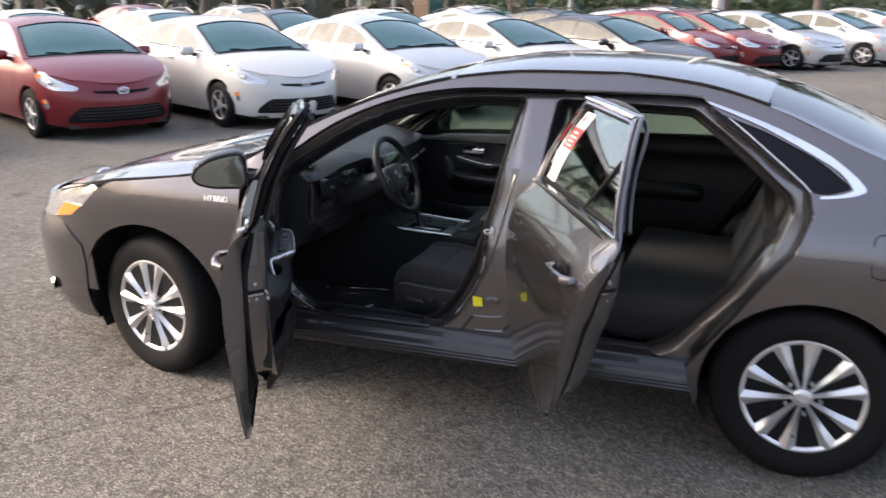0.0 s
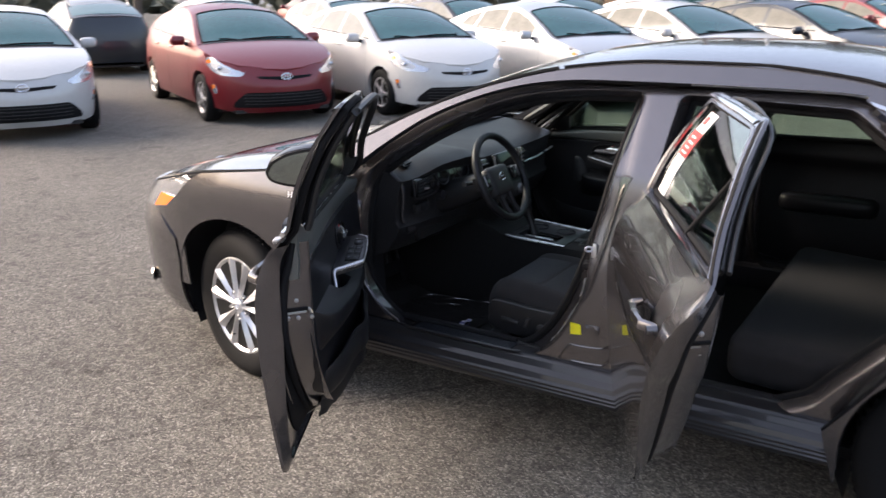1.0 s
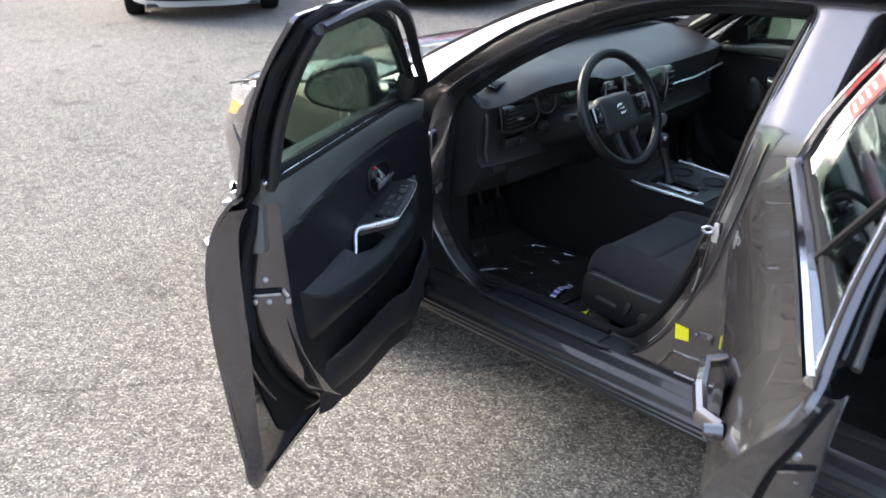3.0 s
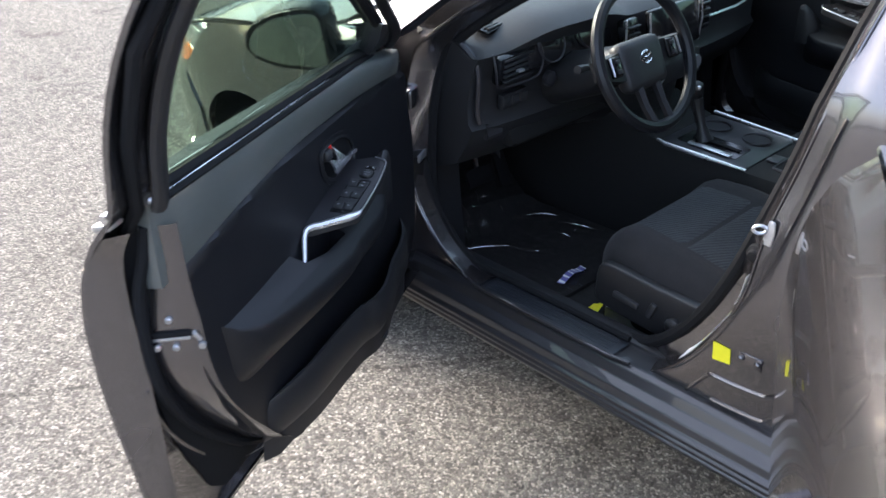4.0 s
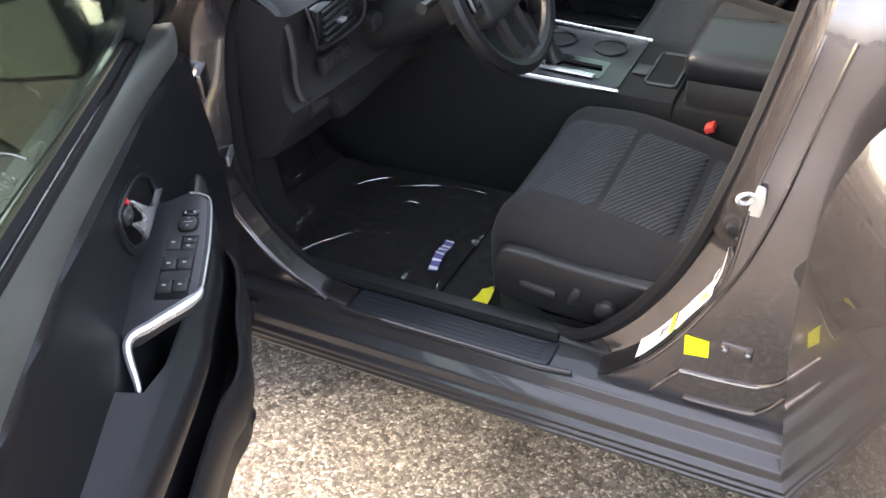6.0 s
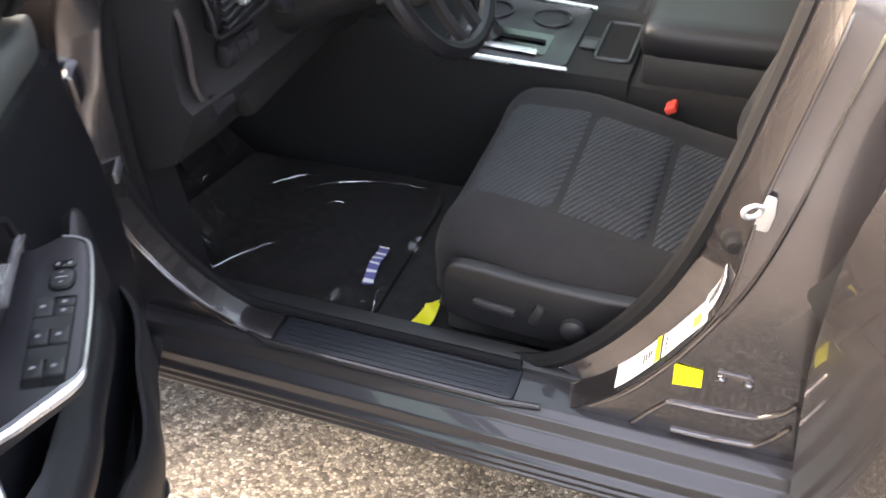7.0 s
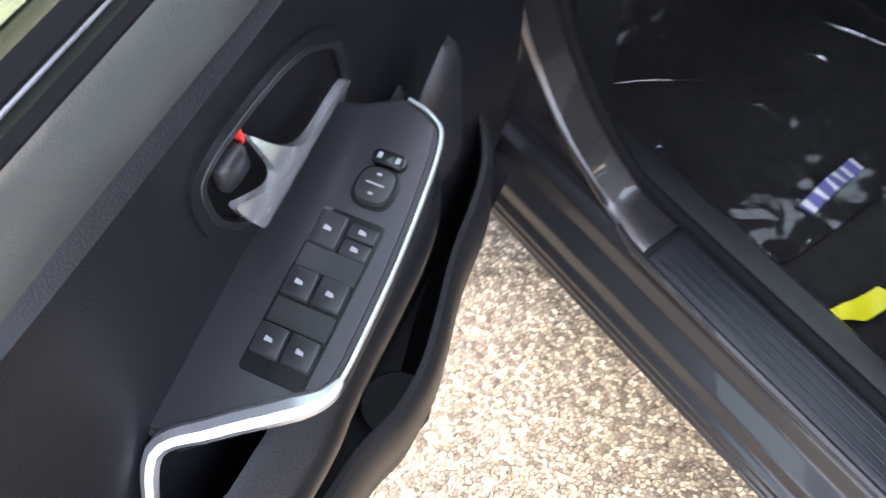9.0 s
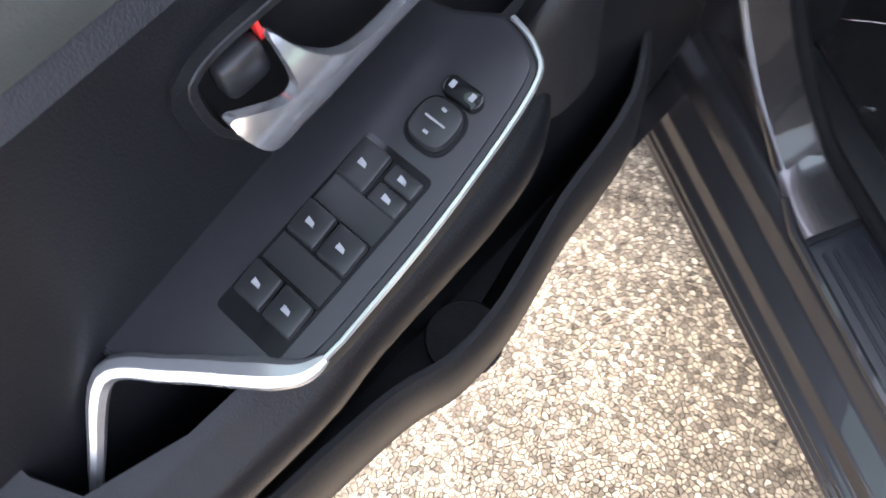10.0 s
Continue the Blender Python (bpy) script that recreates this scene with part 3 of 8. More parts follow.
    if rich:
        ring = tube([(0.018 * math.cos(a * math.tau / 20), -0.0145, 0.012 * math.sin(a * math.tau / 20)) for a in range(20)], 0.0022, 6, True)
        part("emblem", ring, M_CHROME, base)
        for k in range(5):
            a = radians(k * 72 + 18)
            g = lathe([(0.014, 0.012), (0.014, 0.004), (0.0075, 0.003), (0.0075, -0.010), (0.0055, -0.013), (0.0001, -0.013)], 8)
            at_nut = pose(0.062 * math.sin(a), 0.001, 0.062 * math.cos(a))
            part("nut_well", lathe([(0.018, 0.016), (0.018, 0.006), (0.0001, 0.012)], 16).moved(at_nut), M_SEAL, base)
            part("wheel_nut", g.moved(at_nut), M_STEEL, base)
        vs = tube([(0.150, 0.01, 0.03), (0.150, -0.012, 0.028)], 0.004, 8)
        part("valve", vs.moved(pose(0, 0, 0, 0, 100, 0)), M_HARD, base)
    return base


# ---- the grey sedan: driver's side at -y, front at -x, standing on z = 0 ----
CAR = Shell(
    prof=[(0.14, 0.825), (0.25, 0.860), (0.31, 0.874), (0.4, 0.888), (0.55, 0.905), (0.64, 0.914), (0.72, 0.919), (0.80, 0.920), (0.88, 0.911), (0.94, 0.892), (0.98, 0.868), (1.02, 0.832), (1.15, 0.765), (1.3, 0.668), (1.40, 0.585), (1.47, 0.50)],
    plan=[(-2.3, 0.58), (-2.2, 0.70), (-2.05, 0.82), (-1.9, 0.91), (-1.75, 0.96), (-1.6, 0.985), (-1.45, 0.996), (-1.2, 1.0), (-0.8, 1.0), (1.0, 1.0), (1.3, 1.004), (1.5, 0.995), (1.9, 0.95), (2.15, 0.90), (2.4, 0.78)],
    zc=[(-2.3, 0.66), (-2.15, 0.76), (-1.9, 0.865), (-1.6, 0.935), (-1.3, 0.985), (-1.0, 1.025), (-0.75, 1.165), (-0.5, 1.285), (-0.25, 1.375), (0.0, 1.43), (0.3, 1.462), (0.6, 1.465), (0.9, 1.445), (1.2, 1.385), (1.5, 1.28), (1.8, 1.15), (1.95, 1.115), (2.2, 1.105), (2.42, 1.085)],
    ze=[(-2.3, 0.62), (-2.1, 0.74), (-1.9, 0.82), (-1.7, 0.872), (-1.53, 0.908), (-1.3, 0.935), (-1.13, 0.957), (-0.95, 0.995), (-0.75, 1.105), (-0.5, 1.232), (-0.25, 1.325), (0.0, 1.383), (0.3, 1.41), (0.6, 1.412), (0.9, 1.388), (1.2, 1.315), (1.5, 1.195), (1.8, 1.095), (2.0, 1.06), (2.42, 1.03)],
    front=[(-1.55, 0.905), (-1.75, 0.882), (-1.93, 0.842), (-2.08, 0.765), (-2.20, 0.655), (-2.29, 0.49), (-2.355, 0.28), (-2.38, 0.12), (-2.385, 0.0)],
    back=[(1.9, 0.865), (2.1, 0.82), (2.25, 0.73), (2.38, 0.55), (2.44, 0.3), (2.46, 0.0)],
    lean_f=[(0.17, 0.13), (0.28, 0.03), (0.42, -0.005), (0.58, 0.0), (0.68, 0.05), (0.78, 0.15), (0.9, 0.32)],
    pinch=[(0.14, 0.05), (0.3, 0.0), (0.58, 0.0), (0.72, 0.05), (0.88, 0.10)],
    lean_b=[(0.2, 0.05), (0.5, -0.03), (0.8, 0.0), (1.08, 0.06)])

sedan = thing("sedan", "dark grey metallic sedan with two doors standing open on asphalt", "car")
LEFT, RIGHT = -1, 1
BELT = cv((-0.85, 0.955), (-0.65, 0.985), (-0.43, 1.012), (0.0, 1.03), (0.3, 1.04), (0.8, 1.055), (1.4, 1.06))

# outlines in (x, z) on the side of the car
SOFT_F = [0.08, 0.12, 0.12, 0.12, 0.035] + [0.06] * 16
OPEN_F = rounded([(-0.68, 1.03), (-0.47, 1.165), (-0.25, 1.262), (-0.02, 1.308), (0.28, 1.318), (0.26, 1.20), (0.215, 0.95), (0.182, 0.80), (0.172, 0.66), (0.123, 0.55), (0.065, 0.455),
                  (-0.002, 0.386), (-0.070, 0.353), (-0.16, 0.345), (-0.49, 0.356), (-0.595, 0.387), (-0.67, 0.425), (-0.74, 0.497), (-0.785, 0.60), (-0.815, 0.82), (-0.80, 0.94)], SOFT_F, 4)
# the front edge of the middle pillar, x over z
FOLD = cv((0.386, -0.002), (0.455, 0.065), (0.55, 0.123), (0.66, 0.172), (0.80, 0.182))

# where the rubber seal runs, deeper in
SEAL_F = rounded([(-0.68, 1.03), (-0.47, 1.165), (-0.25, 1.262), (-0.02, 1.308), (0.278, 1.318), (0.258, 1.20), (0.213, 0.95), (0.180, 0.80), (0.140, 0.66), (0.094, 0.55), (0.036, 0.455),
                  (-0.024, 0.390), (-0.084, 0.355), (-0.162, 0.345), (-0.68, 0.338), (-0.755, 0.338), (-0.805, 0.38), (-0.812, 0.48), (-0.81, 0.62), (-0.81, 0.82), (-0.79, 0.94)], SOFT_F, 4)
OPEN_R = rounded([(0.395, 1.318), (0.92, 1.306), (1.12, 1.165), (1.285, 1.03), (1.30, 0.98), (1.25, 0.84), (1.14, 0.66), (1.01, 0.51), (0.93, 0.41), (0.80, 0.345), (0.46, 0.345), (0.39, 0.40), (0.355, 0.55),
                  (0.345, 0.80), (0.36, 0.98)], 0.03, 3)
JAMB_HALF = cv((0.25, 0.785), (0.4, 0.794), (0.5, 0.796), (0.55, 0.800), (0.64, 0.803), (0.72, 0.799), (0.80, 0.787), (0.90, 0.766), (1.05, 0.743), (1.15, 0.696), (1.30, 0.610), (1.33, 0.590), (1.42, 0.545))


def JAMB_OFF(z):
    """How far the door jamb lies inside the outer skin."""
    return CAR.prof(z) - JAMB_HALF(z)


RIDGE = cv((0.38, -0.005), (0.44, 0.060), (0.52, 0.114), (0.62, 0.163), (0.69, 0.193), (0.80, 0.224), (0.95, 0.254), (1.05, 0.276))


def body_half(sg):
    near = sg == LEFT
    s0 = CAR.side(sg)
    # front wing
    wing = [(-0.875, 0.20)] + [(-1.0, 0.20)] + arch(-1.385, 0.335, 0.385, -15, 160, 24)[0:] + [(-1.752, 0.58), (-1.86, 0.655), (-1.915, 0.70), (-1.80, 0.72), (-1.70, 0.785), (-1.61, 0.862), (-1.53, 0.9), (-1.3, 0.928), (-1.13, 0.950), (-0.97, 0.985), (-0.90, 0.985), (-0.875, 0.95)]
    part("front_wing", sheet(wing, s0, 0.025, step=0.045), M_PAINT, sedan)
    part("arch_lip", tube([(x, sg * (CAR.W(x, z) - 0.004), z) for x, z in arch(-1.385, 0.335, 0.385, -15, 200, 36)], 0.0035, 6), M_SEAL, sedan)
    # rear quarter with its small window
    pane = rounded([(0.985, 1.302), (1.17, 1.245), (1.35, 1.165), (1.472, 1.076), (1.39, 1.052), (1.335, 1.056), (1.15, 1.205)], [0.01, 0.05, 0.05, 0.02, 0.02, 0.02, 0.02], 3)
    qtr = ([(0.955, 1.352), (0.95, 1.338), (1.145, 1.208), (1.335, 1.06), (1.352, 0.99), (1.305, 0.86), (1.215, 0.74), (1.125, 0.60), (1.03, 0.46), (0.975, 0.385), (1.02, 0.20)]
           + arch(1.3875, 0.325, 0.365, 188, -8, 26) + [(1.80, 0.25), (1.95, 0.30), (1.99, 0.70), (2.06, 0.74), (2.10, 0.95), (2.05, 1.05), (1.8, 1.093), (1.5, 1.193), (1.2, 1.313)])
    part("rear_quarter", sheet(qtr, s0, 0.025, [pane], step=0.045), M_PAINT, sedan)
    part("arch_lip", tube([(x, sg * (CAR.W(x, z) - 0.004), z) for x, z in arch(1.3875, 0.325, 0.365, 188, -8, 30)], 0.0035, 6), M_SEAL, sedan)
    part("quarter_glass", sheet(offset_loop(pane, -0.006), CAR.side(sg, 0.006), 0.004, step=0.05), M_QUARTER, sedan, "dark quarter window")
    edge = smooth_loop([(0.96, 1.337), (1.17, 1.273), (1.36, 1.194), (1.46, 1.128), (1.505, 1.086), (1.507, 1.070), (1.478, 1.056), (1.42, 1.045), (1.366, 1.040)], 4, False)
    edge += smooth_loop([(1.368, 1.049), (1.42, 1.055), (1.460, 1.067), (1.466, 1.082), (1.42, 1.130), (1.345, 1.172), (1.17, 1.256), (0.972, 1.326)], 4, False)
    part("quarter_chrome", sheet(edge, CAR.side(sg, -0.005), 0.012, step=0.02), M_CHROME, sedan, "bright chrome strip", 60)
    # fuel flap on the near side
    if near:
        flap = rounded([(1.545, 0.80), (1.70, 0.80), (1.70, 0.945), (1.545, 0.945)], 0.03, 4)
        ring = [(x, sg * (CAR.W(x, z) - 0.001), z) for x, z in flap]
        part("fuel_flap", sheet(offset_loop(flap, 0.003), CAR.side(sg, -0.0022), 0.004, step=0.05), M_PAINT, sedan)
        part("flap_gap", tube(ring, 0.0022, 5, True), M_SEAL, sedan)
    # pillar and roof rail outside the doors
    rail = [(-0.90, 1.0)] + smooth_loop([(-0.77, 0.998), (-0.665, 1.085), (-0.48, 1.208), (-0.25, 1.300), (-0.02, 1.344), (0.25, 1.354), (0.60, 1.356), (0.955, 1.350), (1.2, 1.30)], 5, False)
    rail += [(x, float(CAR.ze(x)) - 0.003) for x in np.linspace(1.2, -0.95, 44)]
    part("roof_rail", sheet(rail, s0, 0.02, step=0.035), M_PAINT, sedan)
    drip = [(-0.885, 1.0), (-0.77, 1.0), (-0.665, 1.087), (-0.48, 1.209), (-0.25, 1.301), (-0.02, 1.345), (0.25, 1.355), (0.60, 1.357), (0.952, 1.350), (1.143, 1.210), (1.332, 1.062), (1.350, 0.99), (1.303, 0.86), (1.213, 0.74), (1.123, 0.60), (1.028, 0.46), (0.978, 0.388)]
    part("drip_seal", tube([(x, sg * (CAR.W(x, z) - 0.016), z - 0.004) for x, z in smooth_loop(drip, 4, False)], 0.009, 6), M_SEAL, sedan, "black rubber drip seal")
    if near:
        lip = smooth_loop([(0.43, 1.362), (0.70, 1.362), (0.935, 1.357), (1.0, 1.318), (1.146, 1.215), (1.337, 1.064), (1.354, 0.99), (1.306, 0.86)], 5, False)
        part("opening_lip", tube([(x, sg * (CAR.W(x, z) - 0.006), z - 0.008) for x, z in lip], 0.0055, 8), M_STEEL, sedan, "pale edge of the door opening")
    # door apertures
    jamb = rounded([(-0.90, 0.25), (0.97, 0.25), (1.07, 0.47), (1.16, 0.60), (1.26, 0.74), (1.345, 0.86), (1.39, 0.98), (1.37, 1.07), (1.18, 1.215), (0.97, 1.365), (0.6, 1.395), (0.0, 1.365), (-0.27, 1.30), (-0.5, 1.205), (-0.72, 1.07), (-0.90, 0.98)], 0.02, 3)
    f = CAR.side(sg, JAMB_OFF)

    def pressed(x, z, d):
        # shallow stamped steps at the foot of the middle pillar
        px, py, pz = f(x, z, d)
        k = 1 / (1 + np.exp((x - RIDGE(z)) / 0.005)) * np.clip((z - 0.38) / 0.03, 0, 1) * np.clip((x + 0.2) / 0.05, 0, 1) * (x < 0.3)
        return px, py - sg * 0.004 * k, pz
    part("door_jamb", sheet(jamb, pressed, 0.05, [OPEN_F, OPEN_R], step=0.013 if near else 0.06), M_PAINT, sedan)
    if near:
        on = lambda x, z, o=0.0: tuple(float(c) for c in f(np.array(x), np.array(z), -o))
        for pts in ([(0.066, 0.362), (0.095, 0.408), (0.118, 0.440), (0.130, 0.448), (0.18, 0.450), (0.240, 0.456), (0.254, 0.462), (0.275, 0.478), (0.29, 0.50)], [(0.134, 0.388), (0.18, 0.389), (0.243, 0.394), (0.256, 0.402), (0.275, 0.425), (0.29, 0.452)]):
            part("pressed_rib", tube(smooth_loop([on(x, z, 0.001) for x, z in pts], 5, False), 0.0042, 8), M_PAINT, sedan)
        part("pressed_ridge", tube([on(float(RIDGE(z)), z, 0.0) for z in np.linspace(0.395, 1.03, 40)], 0.0035, 6), M_PAINT, sedan)
    for hole, deep in ((OPEN_F, SEAL_F), (OPEN_R, OPEN_R)):
        r1 = [(x, sg * (CAR.W(x, z) - JAMB_OFF(z)), z) for x, z in hole]
        r2 = []
        for p, q, e in zip(offset_loop(hole, 0.012), offset_loop(deep, 0.012), offset_loop(hole, 0.004)):
            # the middle pillar turns square inwards low down; elsewhere the flange slopes
            k = min(1.0, max(0.0, (0.76 - e[1]) / 0.10)) * min(1.0, max(0.0, (e[0] + 0.08) / 0.06)) * (hole is OPEN_F)
            x, z, o = (1 - k) * (p[0] + q[0]) / 2 + k * e[0], (1 - k) * (p[1] + q[1]) / 2 + k * e[1], 0.018 + 0.037 * k
            r2.append((x, sg * (CAR.W(x, z) - JAMB_OFF(z) - o), z))
        r3 = [(x, sg * (CAR.W(x, z) - JAMB_OFF(z) - 0.075), z) for x, z in offset_loop(deep, 0.03)]
        part("aperture_flange", loft([r1, r2, r3], False), M_PAINT, sedan)
        seal = [(x, sg * (CAR.W(x, z) - JAMB_OFF(z) - 0.072), z) for x, z in offset_loop(deep, 0.028)]
        part("aperture_seal", tube(seal, 0.014 if near else 0.012, 8, True), M_SEAL, sedan, "black rubber door seal")
        if near:
            # weatherstrip channel round the jamb
            part("jamb_bead", tube([(x, sg * (CAR.W(x, z) - JAMB_OFF(z) - 0.001), z) for x, z in offset_loop(hole, -0.003)], 0.0025, 6, True), M_PAINT, sedan)
    # inner pillar and rail trims
    def strip_in(pts, w, m, name):
        path = [(x, sg * (CAR.W(x, z) - 0.14), z) for x, z in pts]
        part(name, tube(path, w, 8, flat=0.6), m, sedan)
    strip_in([(-0.80, 0.98), (-0.66, 1.06), (-0.47, 1.185), (-0.25, 1.28), (0.0, 1.33), (0.35, 1.34), (0.92, 1.32)], 0.035, M_HARD, "pillar_trim")
    strip_in([(0.30, 0.36), (0.30, 0.7), (0.315, 1.0), (0.35, 1.32)], 0.055, M_HARD, "centre_pillar_trim")
    strip_in([(1.0, 1.30), (1.2, 1.18), (1.36, 1.05), (1.40, 0.9), (1.33, 0.75)], 0.09, M_HARD, "rear_pillar_trim")
    # sill: stepped, with ribs below; the shade under the doors is in its colour
    prof = [(0.690, 0.25), (0.690, 0.372), (0.72, 0.380), (0.806, 0.379), (0.820, 0.371), (0.828, 0.349), (0.851, 0.337), (0.855, 0.319), (0.858, 0.316), (0.867, 0.311), (0.864, 0.302), (0.870, 0.298), (0.866, 0.289), (0.871, 0.285), (0.866, 0.275), (0.856, 0.264), (0.835, 0.254), (0.69, 0.235)]
    prof = rounded(prof, 0.0035, 3)
    rings = [[(x, sg * y, z) for y, z in prof] for x in np.linspace(-0.95, 1.0, 14)]
    part("sill", loft(rings), M_PAINT_SHADED, sedan, "dark satin sill with pressed ribs", sharp=55)
    return s0


body_half(LEFT)
body_half(RIGHT)

# wheel houses, so that the arches are dark and deep
for cx, cz, r in ((-1.385, 0.335, 0.40), (1.3875, 0.325, 0.385)):
    for sg in (LEFT, RIGHT):
        ring = [[(x, sg * (float(CAR.W(np.array(x), np.array(max(z, 0.2)))) - o), z) for x, z in arch(cx, cz, r * k, -28, 208, 20)] for o, k in ((0.028, 0.985), (0.26, 0.98), (0.30, 0.9))]
        back = [(x, sg * 0.58, z) for x, z in arch(cx, cz, r * 0.5, -28, 208, 20)]
        part("wheel_house", loft(ring + [back], False, False), M_HARD, sedan)

# bonnet, windscreen, roof, rear glass, boot
T = CAR.top()
hood = [(-1.98, -0.80), (-2.11, -0.4), (-2.15, 0), (-2.11, 0.4), (-1.98, 0.80), (-1.82, 0.94), (-1.6, 0.985), (-1.2, 0.985), (-0.985, 0.96), (-0.99, 0.6), (-1.01, 0), (-0.99, -0.6), (-0.985, -0.96), (-1.2, -0.985), (-1.6, -0.985), (-1.82, -0.94)]


def hood_f(x, v, d):
    a, b, c = T(x, v, d)
    return a, b, c + 0.012 * np.exp(-((np.abs(v) - 0.78) / 0.12) ** 2) * np.clip((x + 2.2) / 0.5, 0, 1)


part("bonnet", sheet(hood, hood_f, 0.02, step=0.07), M_PAINT, sedan)
part("bonnet_gap", tube([(x, s * (CAR.W(x, CAR.ze(x)) - 0.006), CAR.ze(x) - 0.006) for s in (1,) for x in np.linspace(-1.86, -0.98, 20)], 0.004, 5), M_SEAL, sedan)
part("bonnet_gap", tube([(x, -(CAR.W(x, CAR.ze(x)) - 0.006), CAR.ze(x) - 0.006) for x in np.linspace(-1.86, -0.98, 20)], 0.004, 5), M_SEAL, sedan)
cowl = [(-0.99, -0.93), (-1.0, 0), (-0.99, 0.93), (-0.93, 0.93), (-0.955, 0), (-0.93, -0.93)]
part("cowl_grille", sheet(cowl, CAR.top(0.035), 0.02, step=0.05), M_HARD, sedan)
ws = rounded([(-0.95, -0.94), (-0.98, -0.4), (-0.985, 0), (-0.98, 0.4), (-0.95, 0.94), (-0.5, 0.955), (-0.07, 0.95), (-0.04, 0.4), (-0.03, 0), (-0.04, -0.4), (-0.07, -0.95), (-0.5, -0.955)], 0.03, 3)
wsob = part("windscreen", sheet(ws, CAR.top(0.004), 0.005, step=0.08), M_CLEAR, sedan, "clear laminated windscreen")
wsob.visible_shadow = False
for sg in (-1, 1):
    part("screen_seal", tube([(x, sg * 0.965 * CAR.W(x, CAR.ze(x)), float(T(np.array(x), np.array(sg * 0.965), 0)[2]) + 0.0) for x in np.linspace(-0.95, -0.05, 18)], 0.009, 6), M_SEAL, sedan)
roof = [(-0.055, -0.985), (-0.03, -0.4), (-0.02, 0), (-0.03, 0.4), (-0.055, 0.985), (0.5, 0.99), (1.17, 0.985), (1.20, 0.4), (1.21, 0), (1.20, -0.4), (1.17, -0.985), (0.5, -0.99)]
part("roof", sheet(roof, T, 0.018, step=0.075), M_PAINT, sedan)
for sg in (-1, 1):
    part("roof_moulding", tube([(x, sg * 0.962 * CAR.W(x, CAR.ze(x)), float(T(np.array(x), np.array(0.962), 0)[2]) + 0.002) for x in np.linspace(-0.03, 1.18, 20)], 0.006, 6), M_SEAL, sedan)
liner = [(-0.05, -0.92), (-0.02, 0), (-0.05, 0.92), (0.5, 0.94), (1.2, 0.93), (1.25, 0), (1.2, -0.93), (0.5, -0.94)]
part("headliner", sheet(liner, CAR.top(0.045), 0.012, step=0.12), M_LINER, sedan, "pale grey woven headliner")
rg = rounded([(1.175, -0.935), (1.215, 0), (1.175, 0.935), (1.6, 0.93), (1.83, 0.9), (1.86, 0), (1.83, -0.9), (1.6, -0.93)], 0.05, 3)
part("rear_window", sheet(rg, CAR.top(0.003), 0.005, step=0.09), M_DARKGLASS, sedan, "dark tinted rear window").visible_shadow = False
for sg in (-1, 1):
    cp = [(1.172, sg * 0.99), (1.174, sg * 0.94), (1.6, sg * 0.94), (1.84, sg * 0.91), (1.9, sg * 0.99), (1.5, sg * 0.995)]
    part("rear_pillar_skin", sheet(cp, T, 0.018, step=0.05), M_PAINT, sedan)
boot = [(1.87, -0.985), (1.89, 0), (1.87, 0.985), (2.2, 0.985), (2.41, 0.95), (2.42, 0), (2.41, -0.95), (2.2, -0.985)]
part("boot_lid", sheet(boot, T, 0.02, step=0.1), M_PAINT, sedan)

# bumpers, grille, lamps
N = CAR.nose()
bump = [(-0.872, 0.20), (-0.5, 0.17), (0, 0.17), (0.5, 0.17), (0.872, 0.20), (0.862, 0.30), (0.864, 0.38), (0.874, 0.46), (0.872, 0.575), (0.808, 0.652), (0.76, 0.70), (0.58, 0.757), (0.4, 0.765), (0.2, 0.748), (0, 0.738), (-0.2, 0.748), (-0.4, 0.765), (-0.58, 0.757), (-0.76, 0.70), (-0.808, 0.652), (-0.872, 0.575), (-0.874, 0.46), (-0.864, 0.38), (-0.862, 0.30)]
part("front_bumper", sheet(bump, N, 0.03, step=0.05), M_PAINT, sedan)
for sg in (-1, 1):
    part("bumper_seam", sheet([(sg * 0.845, 0.36), (sg * 0.905, 0.36), (sg * 0.905, 0.66), (sg * 0.80, 0.70), (sg * 0.775, 0.66)], CAR.nose(0.007), 0.01, step=0.04), M_PAINT, sedan)
low = rounded([(-0.42, 0.24), (0.42, 0.24), (0.34, 0.48), (-0.34, 0.48)], 0.04, 3)
part("lower_grille", sheet(low, CAR.nose(-0.004), 0.012, step=0.05), M_HARD, sedan, "black slatted lower grille")
for k in range(5):
    part("grille_slat", sheet([(-0.36, 0.275 + 0.04 * k), (0.36, 0.275 + 0.04 * k), (0.36, 0.285 + 0.04 * k), (-0.36, 0.285 + 0.04 * k)], CAR.nose(-0.012), 0.01, step=0.05), M_GLOSSBLK, sedan)
up = rounded([(-0.5, 0.665), (0.5, 0.665), (0.45, 0.735), (-0.45, 0.735)], 0.02, 3)
part("upper_grille", sheet(up, CAR.nose(0.0), 0.02, step=0.05), M_GLOSSBLK, sedan)
part("grille_bar", sheet([(-0.48, 0.695), (0.48, 0.695), (0.48, 0.71), (-0.48, 0.71)], CAR.nose(-0.008), 0.012, step=0.05), M_CHROME, sedan)
part("emblem", tube([(float(N(np.array(0.0), np.array(0.7), 0)[0]) - 0.012, 0.065 * math.cos(a * math.tau / 24), 0.7 + 0.045 * math.sin(a * math.tau / 24)) for a in range(24)], 0.006, 6, True), M_CHROME, sedan, "oval chrome badge")
